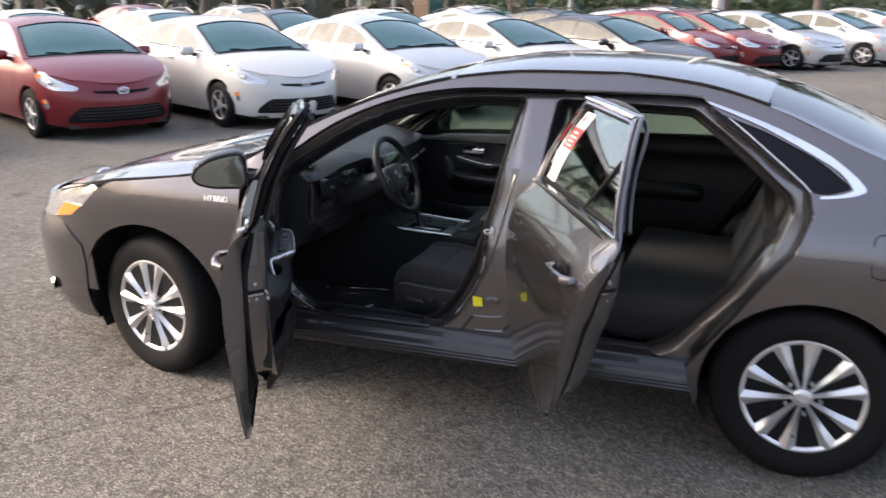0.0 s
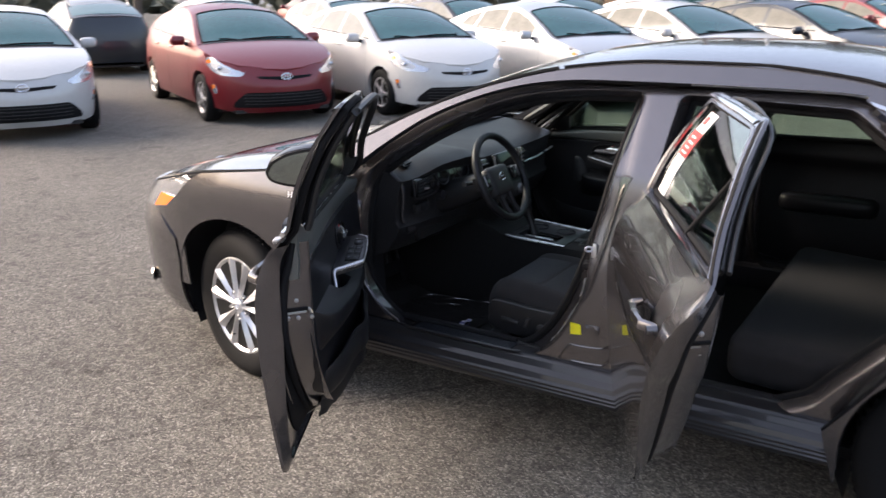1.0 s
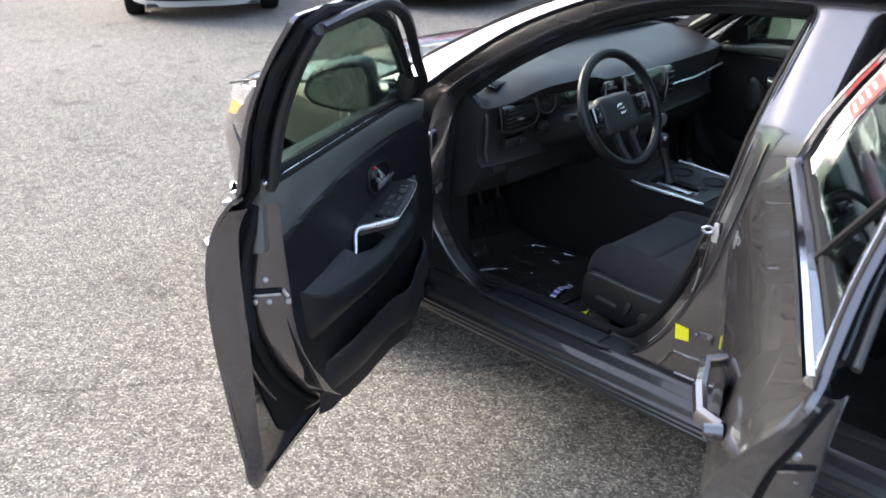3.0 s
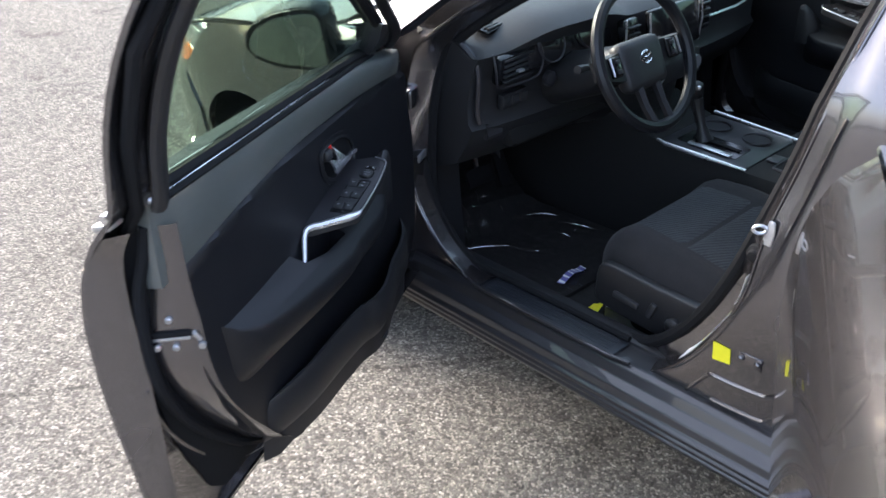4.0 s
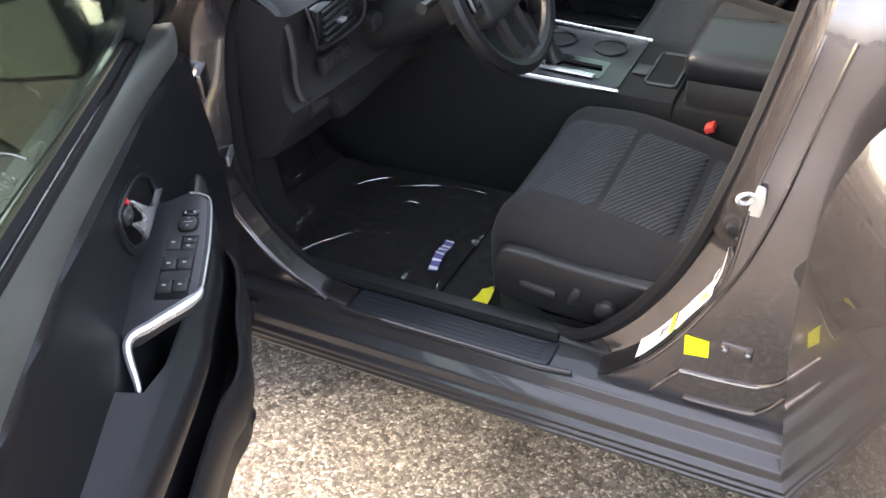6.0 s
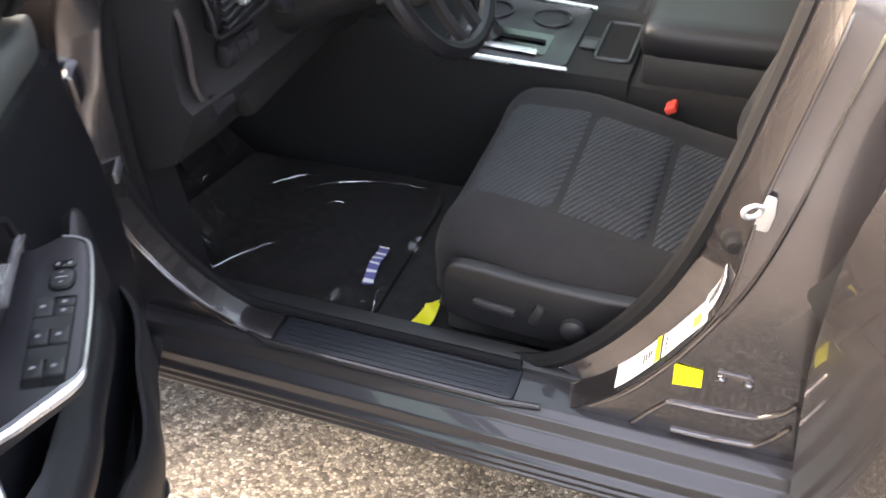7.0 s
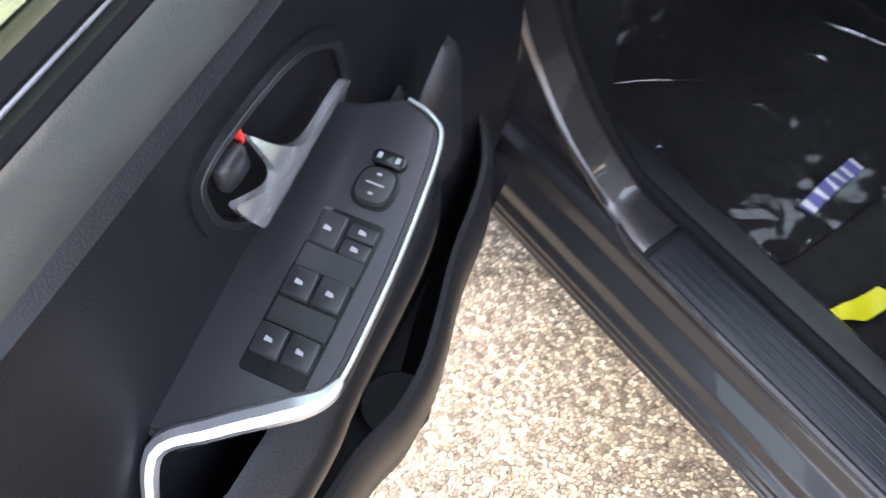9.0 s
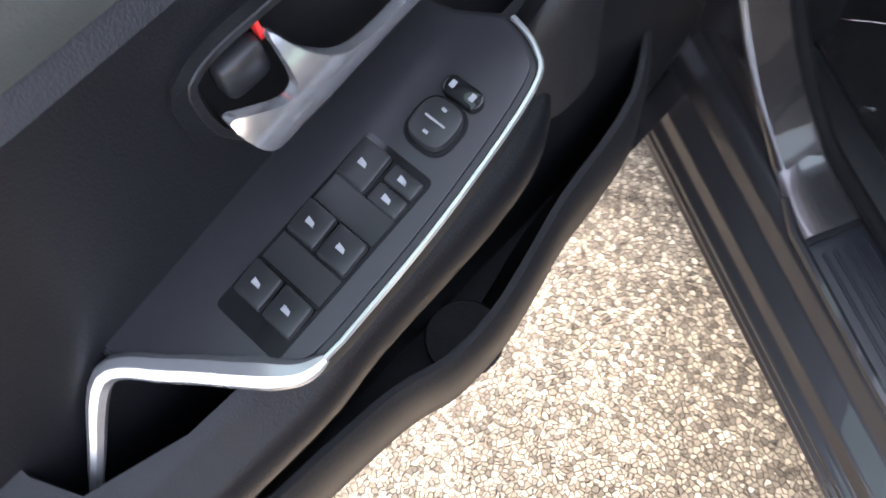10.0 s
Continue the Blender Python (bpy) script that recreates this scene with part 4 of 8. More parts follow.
for sg in (-1, 1):
    lamp = rounded([(sg * 0.865, 0.715), (sg * 0.93, 0.795), (sg * 0.985, 0.862), (sg * 0.90, 0.868), (sg * 0.80, 0.845), (sg * 0.62, 0.775), (sg * 0.52, 0.715), (sg * 0.62, 0.68), (sg * 0.76, 0.695)], 0.03, 3)
    lo = part("headlamp", sheet(lamp, CAR.nose(-0.003), 0.03, step=0.035), M_LAMP, sedan, "bright chrome-backed headlamp with an amber side marker")
    amber = rounded([(sg * 0.745, 0.697), (sg * 0.868, 0.716), (sg * 0.912, 0.772), (sg * 0.79, 0.768)], 0.012, 3)
    part("side_marker", sheet(amber, CAR.nose(-0.008), 0.006, step=0.03), M_ORANGE, lo, "amber side marker lens")
    part("bezel", sheet(rounded([(sg * 0.70, 0.70), (sg * 0.80, 0.76), (sg * 0.93, 0.84), (sg * 0.88, 0.845), (sg * 0.72, 0.78), (sg * 0.62, 0.725)], 0.015, 3), CAR.nose(-0.006), 0.006, step=0.03), M_LAMP, lo)
    part("fog_lamp", lathe([(0.035, 0.0), (0.03, -0.01), (0.0001, -0.014)], 20).moved(pose(*[float(c) for c in CAR.nose(-0.005)(np.array(sg * 0.66), np.array(0.33), 0)], 0, 0, -60 if sg < 0 else 240)), M_CHROME, sedan)
    tail = rounded([(sg * 0.62, 0.84), (sg * 0.98, 0.86), (sg * 0.985, 1.0), (sg * 0.65, 1.03)], 0.03, 3)
    part("tail_lamp", sheet(tail, CAR.nose(-0.003, True), 0.02, step=0.05), M_REDLENS, sedan, "red rear lamp")
rb = [(-0.985, 0.28), (-0.5, 0.22), (0.5, 0.22), (0.985, 0.28), (0.985, 1.04), (0.6, 1.07), (0, 1.08), (-0.6, 1.07), (-0.985, 1.04)]
part("rear_bumper", sheet(rb, CAR.nose(0, True), 0.03, step=0.08), M_PAINT, sedan)
under = [(-2.1, -0.6), (2.2, -0.6), (2.2, 0.6), (-2.1, 0.6)]
part("underbody", slab(under, 0.18, 0.21), M_HARD, sedan)

# wheels: the front pair turned a little
for sg in (LEFT, RIGHT):
    for x, st, sp in ((-1.3875, -13, 10), (1.3875, 0, 10)):
        m = (x, sg * 0.872, 0.325)
        turn = 7 if x > 0 else 20
        wheel(sedan, m, sp, 0.328, 0.213, 0.205, turn, (st if sg < 0 else 180 + st), "black tyre on a ten-spoke silver alloy wheel", True, sg == LEFT)

# writing on the wing
BADGE_Y = -float(CAR.W(np.array(-0.95), np.array(0.872))) - 0.001
part("badge_back", rbox(0.012, 0.003, 0.018, 0.004, (-0.832, BADGE_Y, 0.877), rot=(-12, 0, 0)), M_BADGE, sedan)
words("hybrid_badge", "HYBRID", 0.034, pose(-0.985, BADGE_Y, 0.868, 78, 0, 0), M_BADGE, sedan, "chrome lettered badge on the wing", 0.0015)

# ---- doors, built shut and then swung on their hinges ----
def swing(hx, hy, deg):
    return Matrix.Translation((hx, hy, 0)) @ pose(0, 0, 0, 0, 0, deg) @ Matrix.Translation((-hx, -hy, 0))


def far_belt(x, y, z):
    """On the far side the belt line and mirror sit lower in the view past the cabin."""
    k = min(1.0, max(0.0, (z - 0.86) / 0.10)) * min(1.0, max(0.0, (1.30 - z) / 0.22))
    return (x, y, z - 0.062 * k)


def door_kit(base, sg, up=None):
    """Returns a function that hangs a part on the door, mirrored for the far side."""
    def put(name, geo, material, label="", sharp=35, parent=None):
        return part(name, geo.bent(up) if sg < 0 else geo.bent(far_belt).mirrored(), material, parent or base, label, sharp)
    return put


def on_side(x, z, off=0.0):
    return (x, -(float(CAR.W(np.array(x), np.array(z))) - off), z)


FDOOR = rounded([(-0.85, 0.298), (0.264, 0.298), (0.274, 0.45), (0.281, 0.70), (0.282, 0.88), (0.276, 0.955), (0.284, 1.02), (0.314, 1.336), (0.0, 1.334), (-0.25, 1.289), (-0.48, 1.193), (-0.66, 1.072), (-0.77, 0.99), (-0.862, 0.945), (-0.865, 0.6)],
                [0.03, 0.006, 0.05, 0.05, 0.05, 0.02, 0.02, 0.015, 0.08, 0.08, 0.08, 0.08, 0.03, 0.02, 0.02], 3)
FWIN = rounded([(-0.66, 0.992), (-0.43, 1.018), (0.0, 1.036), (0.218, 1.045), (0.250, 1.298), (-0.02, 1.302), (-0.25, 1.256), (-0.45, 1.168), (-0.61, 1.062)], [0.01, 0.02, 0.02, 0.02, 0.03, 0.06, 0.06, 0.06, 0.03], 3)
FBOX = smooth_loop([(-0.85, 0.345), (-0.30, 0.345), (-0.06, 0.37), (0.05, 0.44), (0.13, 0.56), (0.180, 0.70), (0.195, 0.88), (0.268, 1.02), (0.308, 1.333), (0.0, 1.332), (-0.25, 1.287), (-0.48, 1.191), (-0.66, 1.070), (-0.77, 0.985), (-0.86, 0.94), (-0.865, 0.6)], 3)
RDOOR = rounded([(0.345, 0.295), (0.80, 0.295), (0.93, 0.36), (1.02, 0.46), (1.112, 0.60), (1.202, 0.75), (1.292, 0.87), (1.342, 0.985), (1.325, 1.055), (1.145, 1.212), (0.945, 1.352), (0.402, 1.356), (0.372, 1.04), (0.345, 0.98), (0.335, 0.6)],
                [0.03, 0.05, 0.05, 0.05, 0.05, 0.05, 0.04, 0.03, 0.02, 0.05, 0.02, 0.02, 0.02, 0.02, 0.05], 3)
RWIN = rounded([(0.405, 1.05), (0.80, 1.06), (1.262, 1.066), (1.118, 1.190), (0.915, 1.326), (0.422, 1.330)], [0.02, 0.02, 0.015, 0.03, 0.03, 0.02], 3)
RBOX = rounded([(0.36, 0.345), (0.76, 0.36), (0.86, 0.41), (0.935, 0.49), (1.02, 0.60), (1.105, 0.73), (1.17, 0.84), (1.215, 0.94), (1.290, 1.05), (1.140, 1.204), (0.940, 1.346), (0.405, 1.350), (0.376, 1.04), (0.36, 0.9), (0.35, 0.6)], [0.03, 0.05, 0.05, 0.05, 0.05, 0.05, 0.05, 0.05, 0.02, 0.05, 0.02, 0.02, 0.02, 0.02, 0.02], 3)
BOX_DEEP = cv((0.28, 0.06), (0.45, 0.072), (0.78, 0.070), (0.86, 0.040), (0.92, 0.024), (1.02, 0.012), (1.10, 0.020), (1.35, 0.026))
CREASE = cv((-0.78, 0.905), (-0.65, 0.922), (-0.44, 0.936), (-0.25, 0.939), (-0.056, 0.924), (0.13, 0.898), (0.22, 0.880))
TRIM_Y = cv((0.33, -0.812), (0.40, -0.792), (0.55, -0.782), (0.70, -0.788), (0.85, -0.800), (0.94, -0.797), (0.99, -0.792), (1.02, -0.794), (1.05, -0.800))


def door_shell(put, window, corner):
    box = rounded(offset_loop(corner, 0.030), 0.03, 3)

    def fbox(x, z, d):
        return x, -(CAR.W(x, z) - 0.012 - d * BOX_DEEP(z)), z + 0 * x
    put("inner_panel", sheet(box, fbox, 1.0, [offset_loop(window, -0.004)], step=0.045), M_PAINT, "painted inner door panel")
    seal = [on_side(x, z, 0.030 if z < 0.95 else 0.022) for x, z in offset_loop(corner, 0.026)]
    put("door_seal", tube(seal, 0.010, 7, True), M_SEAL, "black rubber seal")
    put("glass_channel", tube([on_side(x, z, 0.026) for x, z in window], 0.011, 7, True), M_SEAL)
    g = put("window_glass", sheet(offset_loop(window, -0.012), CAR.side(-1, 0.024), 0.004, step=0.06), M_GLASS, "green-tinted door glass")
    g.visible_shadow = False


def shut_face(put, hem, flange, seal, face, inner):
    """The painted edge of a door that shows when it stands open: hem and flange, black seal in its recess, inner face."""
    ln = lambda pts: smooth_loop(pts, 4, False)
    h = [on_side(x, z, 0.002) for x, z in hem]
    h2 = [on_side(x, z, 0.011) for x, z in hem]
    gutter = [((a[0] + b[0]) / 2, min(a[1], b[1]) - 0.010, (a[2] + b[2]) / 2) for a, b in zip(flange, face)]
    lip = [(x, y + 0.006, z) for x, y, z in flange]
    put("shut_flange", loft([ln(h), ln(h2), ln(lip), ln(flange), ln(gutter)], False, False), M_PAINT, "painted door edge", 50)
    put("seal_bed", loft([[(x, y + 0.003, z) for x, y, z in ln(gutter)], ln([(x, y - 0.002, z) for x, y, z in face])], False, False), M_SEAL)
    put("edge_seal", tube(ln(seal), 0.010, 8), M_SEAL, "black rubber seal")
    back = [(x - 0.012, y + 0.010, z) for x, y, z in inner]
    put("latch_face", loft([ln([(x, y - 0.012, z) for x, y, z in face]), ln(face), ln(inner), ln(back)], False, False), M_PAINT, "painted inner door face", 50)


def trim_surface(x, z, d):
    s = np.clip((CREASE(x) - z) / 0.022, 0, 1)
    return x, -0.820 + (TRIM_Y(z) + 0.820) * np.sqrt(s * (2 - s)) - d, z + 0 * x


def trim_at(x, z, out=0.0):
    p = trim_surface(np.array(x), np.array(z), 0.0)
    return (float(p[0]), float(p[1]) + out, float(p[2]))


def bow(z, much):
    """The side glass is curved like a barrel: how far it stands out between the belt and the roof."""
    k = min(1.0, max(0.0, (z - 1.035) / 0.32))
    return much * (math.sin(math.pi * k * 0.86) if k > 0 else 0.0)


def taller(x, y, z):
    """The window frame stands above the roof rail when the door is open."""
    return (x + 0.012 * min(1.0, max(0.0, (z - 1.05) / 0.2)), y - bow(z, 0.024), z if z < 1.05 else z + 0.16 * (z - 1.05) * min(1.0, max(0.0, (x + 0.45) / 0.45)))


def barrel(x, y, z):
    return (x, y - bow(z, 0.012), z)


def front_door(sg, deg):
    base = new("front_door", mesh_of("front_door", (lambda g: g.bent(taller) if sg < 0 else g.bent(far_belt).mirrored())(sheet(FDOOR, CAR.side(-1), 0.010, [FWIN], step=0.045)), M_PAINT))
    base.parent = sedan
    base.matrix_local = swing(-0.80, -0.83, -deg) if sg < 0 else Matrix.Identity(4)
    tagged(base, "grey painted front door, wide open" if deg else "grey painted front door, shut")
    put = door_kit(base, sg, taller)
    door_shell(put, FWIN, FBOX)
    put("skin_liner", sheet(offset_loop(rounded([(-0.84, 0.30), (0.262, 0.30), (0.27, 0.45), (0.27, 0.9), (-0.85, 0.9)], 0.02), 0.012), CAR.side(-1, 0.0105), 0.004, step=0.06), M_SEAL, "black sealed inner skin")
    shut_face(put,
              [(0.272, 0.985), (0.276, 0.945), (0.281, 0.88), (0.281, 0.80), (0.280, 0.70), (0.277, 0.60), (0.272, 0.48), (0.268, 0.40), (0.263, 0.302), (0.10, 0.302), (-0.84, 0.302)],
              [(0.244, -0.832, 0.985), (0.243, -0.855, 0.94), (0.244, -0.862, 0.88), (0.244, -0.862, 0.80), (0.240, -0.861, 0.72), (0.238, -0.862, 0.62), (0.236, -0.864, 0.50), (0.232, -0.862, 0.40), (0.226, -0.857, 0.325), (0.08, -0.855, 0.325), (-0.84, -0.855, 0.325)],
              [(0.218, -0.820, 0.985), (0.222, -0.832, 0.93), (0.232, -0.846, 0.87), (0.236, -0.850, 0.80), (0.232, -0.850, 0.71), (0.212, -0.850, 0.645), (0.170, -0.850, 0.565), (0.10, -0.850, 0.478), (0.01, -0.850, 0.392), (-0.13, -0.850, 0.350), (-0.80, -0.850, 0.340)],
              [(0.212, -0.812, 0.985), (0.209, -0.826, 0.93), (0.212, -0.840, 0.86), (0.222, -0.848, 0.79), (0.218, -0.848, 0.72), (0.192, -0.848, 0.645), (0.145, -0.848, 0.56), (0.080, -0.848, 0.475), (0.0, -0.848, 0.395), (-0.12, -0.848, 0.356), (-0.80, -0.848, 0.346)],
              [(0.208, -0.790, 0.985), (0.206, -0.790, 0.93), (0.203, -0.790, 0.87), (0.193, -0.790, 0.79), (0.189, -0.790, 0.725), (0.170, -0.790, 0.65), (0.130, -0.790, 0.57), (0.070, -0.786, 0.485), (0.0, -0.782, 0.405), (-0.12, -0.782, 0.362), (-0.80, -0.785, 0.350)])
    put("seal_ridge", tube(smooth_loop([(0.244, -0.862, 0.69), (0.222, -0.866, 0.60), (0.165, -0.866, 0.50), (0.09, -0.866, 0.41), (0.01, -0.864, 0.352)], 5, False), 0.0035, 6), M_PAINT)
    # outer belt and frame trims
    put("belt_moulding", tube([on_side(x, BELT(x) - 0.014, -0.003) for x in np.linspace(-0.62, 0.285, 14)], 0.008, 6), M_CHROME, "chrome belt moulding")
    put("frame_tape", sheet([(0.262, 1.05), (0.283, 1.05), (0.311, 1.328), (0.275, 1.328)], CAR.side(-1, -0.002), 0.003, step=0.05), M_GLOSSBLK)
    put("frame_tape", tube([on_side(x, z, 0.0) for x, z in smooth_loop([(0.28, 1.314), (0.0, 1.316), (-0.25, 1.270), (-0.47, 1.177), (-0.62, 1.068)], 5, False)], 0.012, 6, flat=0.5), M_GLOSSBLK)
    tri = rounded([(-0.765, 0.985), (-0.60, 0.995), (-0.585, 1.075), (-0.66, 1.052)], 0.01, 2)
    put("mirror_base", sheet(tri, CAR.side(-1, -0.004), 0.05, step=0.04), M_HARD, "black mirror patch")
    # black inside frame
    inner = [on_side(x, z, 0.052) for x, z in smooth_loop([(0.236, 1.030), (0.252, 1.17), (0.270, 1.294), (0.25, 1.312), (-0.02, 1.316), (-0.25, 1.270), (-0.46, 1.180), (-0.62, 1.075), (-0.74, 0.98)], 6, False)]
    put("frame_trim", tube(inner, 0.014, 8, flat=0.7), M_HARD, "black window frame trim")
    # outside mirror
    put("mirror_arm", tube([(-0.66, -0.82, 0.99), (-0.645, -0.88, 0.99), (-0.64, -0.92, 0.99)], [0.03, 0.024, 0.022], 8), M_HARD)
    mg = rounded([(-0.106, -0.024), (-0.088, -0.050), (-0.03, -0.066), (0.088, -0.068), (0.100, -0.05), (0.106, 0.070), (0.055, 0.068), (-0.02, 0.050), (-0.085, 0.016)], 0.025, 4)
    bez = slab(offset_loop(mg, -0.006), -0.012, 0.004, 0.004)
    turn = pose(-0.561, -0.985, 1.033, 90, 0, 90) @ pose(0, 0, 0, 9, 0, 0)
    shell = [[(x * k + 0.006 * (1 - k), y * k + dy, zz) for x, y in offset_loop(mg, -0.009)] for zz, k, dy in ((-0.002, 0.985, 0), (-0.012, 1.0, 0), (-0.035, 1.0, 0.001), (-0.065, 0.93, 0.002), (-0.090, 0.78, 0.003), (-0.106, 0.52, 0.003), (-0.112, 0.2, 0.003))]
    put("mirror_housing", loft(shell).moved(turn), M_GLOSSBLK, "gloss black door mirror housing", 60)
    put("mirror_bezel", bez.moved(turn), M_GLOSSBLK, "black bezel", parent=None)
    put("mirror_glass", slab(offset_loop(mg, 0.005), -0.002, 0.0055, 0.001).moved(turn), M_MIRROR, "mirror glass")
    # outside handle
    put("door_handle", tube([on_side(0.02, 0.868, -0.004), on_side(0.05, 0.872, -0.032), on_side(0.15, 0.88, -0.036), on_side(0.225, 0.884, -0.03), on_side(0.25, 0.884, -0.004)], [0.008, 0.010, 0.011, 0.011, 0.009], 8, flat=1.3), M_PAINT, "painted pull handle")
    # shut face: latch and bolts
    for y, z in ((-0.820, 0.813), (-0.843, 0.763), (-0.817, 0.761)):
        put("latch_bolt", lathe([(0.0062, 0.004), (0.0062, -0.003), (0.004, -0.005), (0.0001, -0.005)], 10).moved(pose(0.194 - 0.5 * (y + 0.79), y, z, 0, 0, 117)), M_STEEL)
    put("latch_slot", rbox(0.012, 0.062, 0.011, 0.003, (0.207, -0.820, 0.787), rot=(0, 0, 27)), M_SEAL, "dark latch slot")
    put("latch_plate", rbox(0.006, 0.060, 0.007, 0.002, (0.2085, -0.822, 0.777), rot=(0, 0, 27)), M_STEEL)
    put("latch_spring", tube([(0.188, -0.796, 0.79), (0.194, -0.787, 0.784), (0.190, -0.781, 0.772)], 0.004, 6), M_STEEL)
    put("latch_bolt", lathe([(0.0062, 0.004), (0.0062, -0.004), (0.0001, -0.005)], 10).moved(pose(0.186, -0.783, 0.758, 0, 0, 117)), M_STEEL)
    put("grommet", lathe([(0.013, 0.004), (0.013, -0.003), (0.010, -0.005), (0.0001, -0.005)], 16).moved(pose(0.262, -0.888, 0.872, 0, 0, 128)), M_SEAL)
    put("belt_cap", rbox(0.035, 0.03, 0.012, 0.004, (0.262, -0.846, 1.006), rot=(12, 0, 0)), M_STEEL, "bright belt end clip")

    # inner trim
    hole = rounded([(-0.312, 0.866), (-0.313, 0.882), (-0.331, 0.888), (-0.37, 0.888), (-0.402, 0.885), (-0.43, 0.876), (-0.463, 0.850), (-0.466, 0.812), (-0.448, 0.797), (-0.40, 0.796), (-0.358, 0.805), (-0.329, 0.818), (-0.314, 0.842)], 0.008, 2)
    edge = rounded([(0.216, 1.036), (0.210, 0.95), (0.202, 0.86), (0.192, 0.76), (0.184, 0.69), (0.150, 0.60), (0.075, 0.475), (-0.01, 0.405), (-0.10, 0.374), (-0.30, 0.352), (-0.70, 0.34), (-0.765, 0.45), (-0.80, 0.75), (-0.795, 0.90), (-0.74, 0.958), (-0.43, 1.020), (0.0, 1.038)], 0.03, 3)
    put("door_trim", sheet(edge, trim_surface, 0.03, [hole], step=0.014), M_TRIM, "soft black door trim")
    roll = []
    for x in np.linspace(-0.755, 0.222, 40):
        zc, zb = float(CREASE(x)), float(BELT(x)) - 0.004
        h, fade = zb - zc, min(1.0, (0.235 - x) / 0.10, (x + 0.80) / 0.10)
        prof = [(-0.835, zc - 0.003), (-0.820, zc - 0.002), (-0.812, zc + 0.002)]
        prof += [(-0.810 + 0.025 * fade * math.sin(math.pi * (0.10 + 0.76 * a / 10)) ** 0.8, zc + h * math.sin(a * math.pi / 20)) for a in range(11)]
        roll.append([(x, y, z) for y, z in prof + [(-0.83, zb)]])
    # paler than the door trim: the light from above is in its colour
    put("upper_trim", loft(roll), M_ROLL_LIT, "soft rolled upper trim", 50)
    put("trim_groove", tube([(x, -0.812, float(CREASE(x)) - 0.001) for x in np.linspace(-0.74, 0.20, 30)], 0.0045, 6), M_SEAL)
    put("belt_strip", tube([(x, -(float(CAR.W(np.array(x), BELT(x))) - 0.036), float(BELT(x)) + 0.002) for x in np.linspace(-0.64, 0.24, 16)], 0.0035, 6), M_SATIN, "bright inner belt strip")
    put("belt_sweep", tube([(x, -(float(CAR.W(np.array(x), BELT(x))) - 0.044), float(BELT(x)) - 0.002) for x in np.linspace(-0.64, 0.24, 16)], 0.006, 6), M_SEAL)
    dish = [trim_at(x, z, -0.004) for x, z in hole]
    deep = [trim_at(x, z, -0.045) for x, z in offset_loop(hole, 0.012)]
    put("handle_cup", loft([deep, dish]), M_SEAL, "black handle recess")
    put("handle_bezel", sheet(offset_loop(hole, -0.011), lambda x, z, d: (x, trim_surface(x, z, d)[1] + 0.0035, z + 0 * x), 0.006, [offset_loop(hole, -0.002)], step=0.014), M_TRIM, "raised black handle surround", 50)
    put("cup_rim", tube([trim_at(x, z, 0.001) for x, z in hole], 0.004, 6, True), M_HARD)
    paddle = smooth_loop([(-0.441, 0.843), (-0.443, 0.834), (-0.402, 0.832), (-0.370, 0.831), (-0.340, 0.829), (-0.328, 0.834), (-0.319, 0.850), (-0.315, 0.868), (-0.328, 0.863), (-0.342, 0.856), (-0.350, 0.858), (-0.352, 0.868), (-0.354, 0.881),
                          (-0.362, 0.868), (-0.377, 0.853), (-0.395, 0.847), (-0.418, 0.846)], 3)

    def lever_f(x, z, d):
        return x, -0.788 + 0.011 * (1 - ((z - 0.846) / 0.028) ** 2) + 0.006 * np.clip((x + 0.40) / 0.08, -0.4, 1) - d, z + 0 * x
    put("inside_handle", sheet(paddle, lever_f, 0.006, step=0.005), M_LEVER, "satin silver inside door handle", 60)
    put("lock_knob", soft(0.026, 0.014, 0.024, 0.006, 6, lambda x, y, z: (x - 0.338, y - 0.797, z + 0.868)), M_BUTTON, "black lock knob")
    put("lock_mark", rbox(0.0025, 0.007, 0.012, 0.001, (-0.3525, -0.798, 0.880)), M_LABELRED, "red unlocked mark")
    # armrest
    rest = [(0.125, -0.800), (0.095, -0.765), (0.035, -0.738), (-0.12, -0.719), (-0.25, -0.713), (-0.31, -0.718), (-0.44, -0.724), (-0.50, -0.748), (-0.53, -0.800)]
    rest = smooth_loop(rest, 4, False) + [(-0.53, -0.82), (-0.29, -0.82), (-0.29, -0.742), (-0.20, -0.745), (-0.142, -0.760), (-0.132, -0.785), (-0.132, -0.82), (0.125, -0.82)]
    rings = []
    for z, k in ((0.585, 0.05), (0.615, 0.45), (0.645, 0.84), (0.675, 0.98), (0.700, 1.0), (0.713, 0.97), (0.718, 0.90)):
        rings.append([(x, -0.80 + (y + 0.80) * k if y > -0.80 else y, z + max(0.0, z - 0.62) * (0.35 - 6.5 * max(0.0, y + 0.80) * k)) for x, y in rest])
    put("armrest", loft(rings), M_TRIM, "padded black armrest", 50)
    # switch pod
    def slope(x, y, z):
        return (x, y, z + 0.811 - 0.18 * (x + 0.413))
    pod = smooth_loop([(-0.287, -0.703), (-0.36, -0.705), (-0.437, -0.714), (-0.456, -0.728), (-0.463, -0.752)], 5, False)
    pod = [(-0.202, -0.795), (-0.205, -0.779), (-0.262, -0.709), (-0.272, -0.704)] + pod + [(-0.45, -0.775), (-0.44, -0.81), (-0.20, -0.81)]
    put("switch_pod", slab(pod, -0.022, -0.002, 0.003).bent(slope), M_HARD, "black pod", 30)
    face = offset_loop(pod, 0.004)
    put("switch_panel", slab(face, -0.006, 0.0, 0.001).bent(slope), M_PANEL, "satin charcoal switch panel", 30)
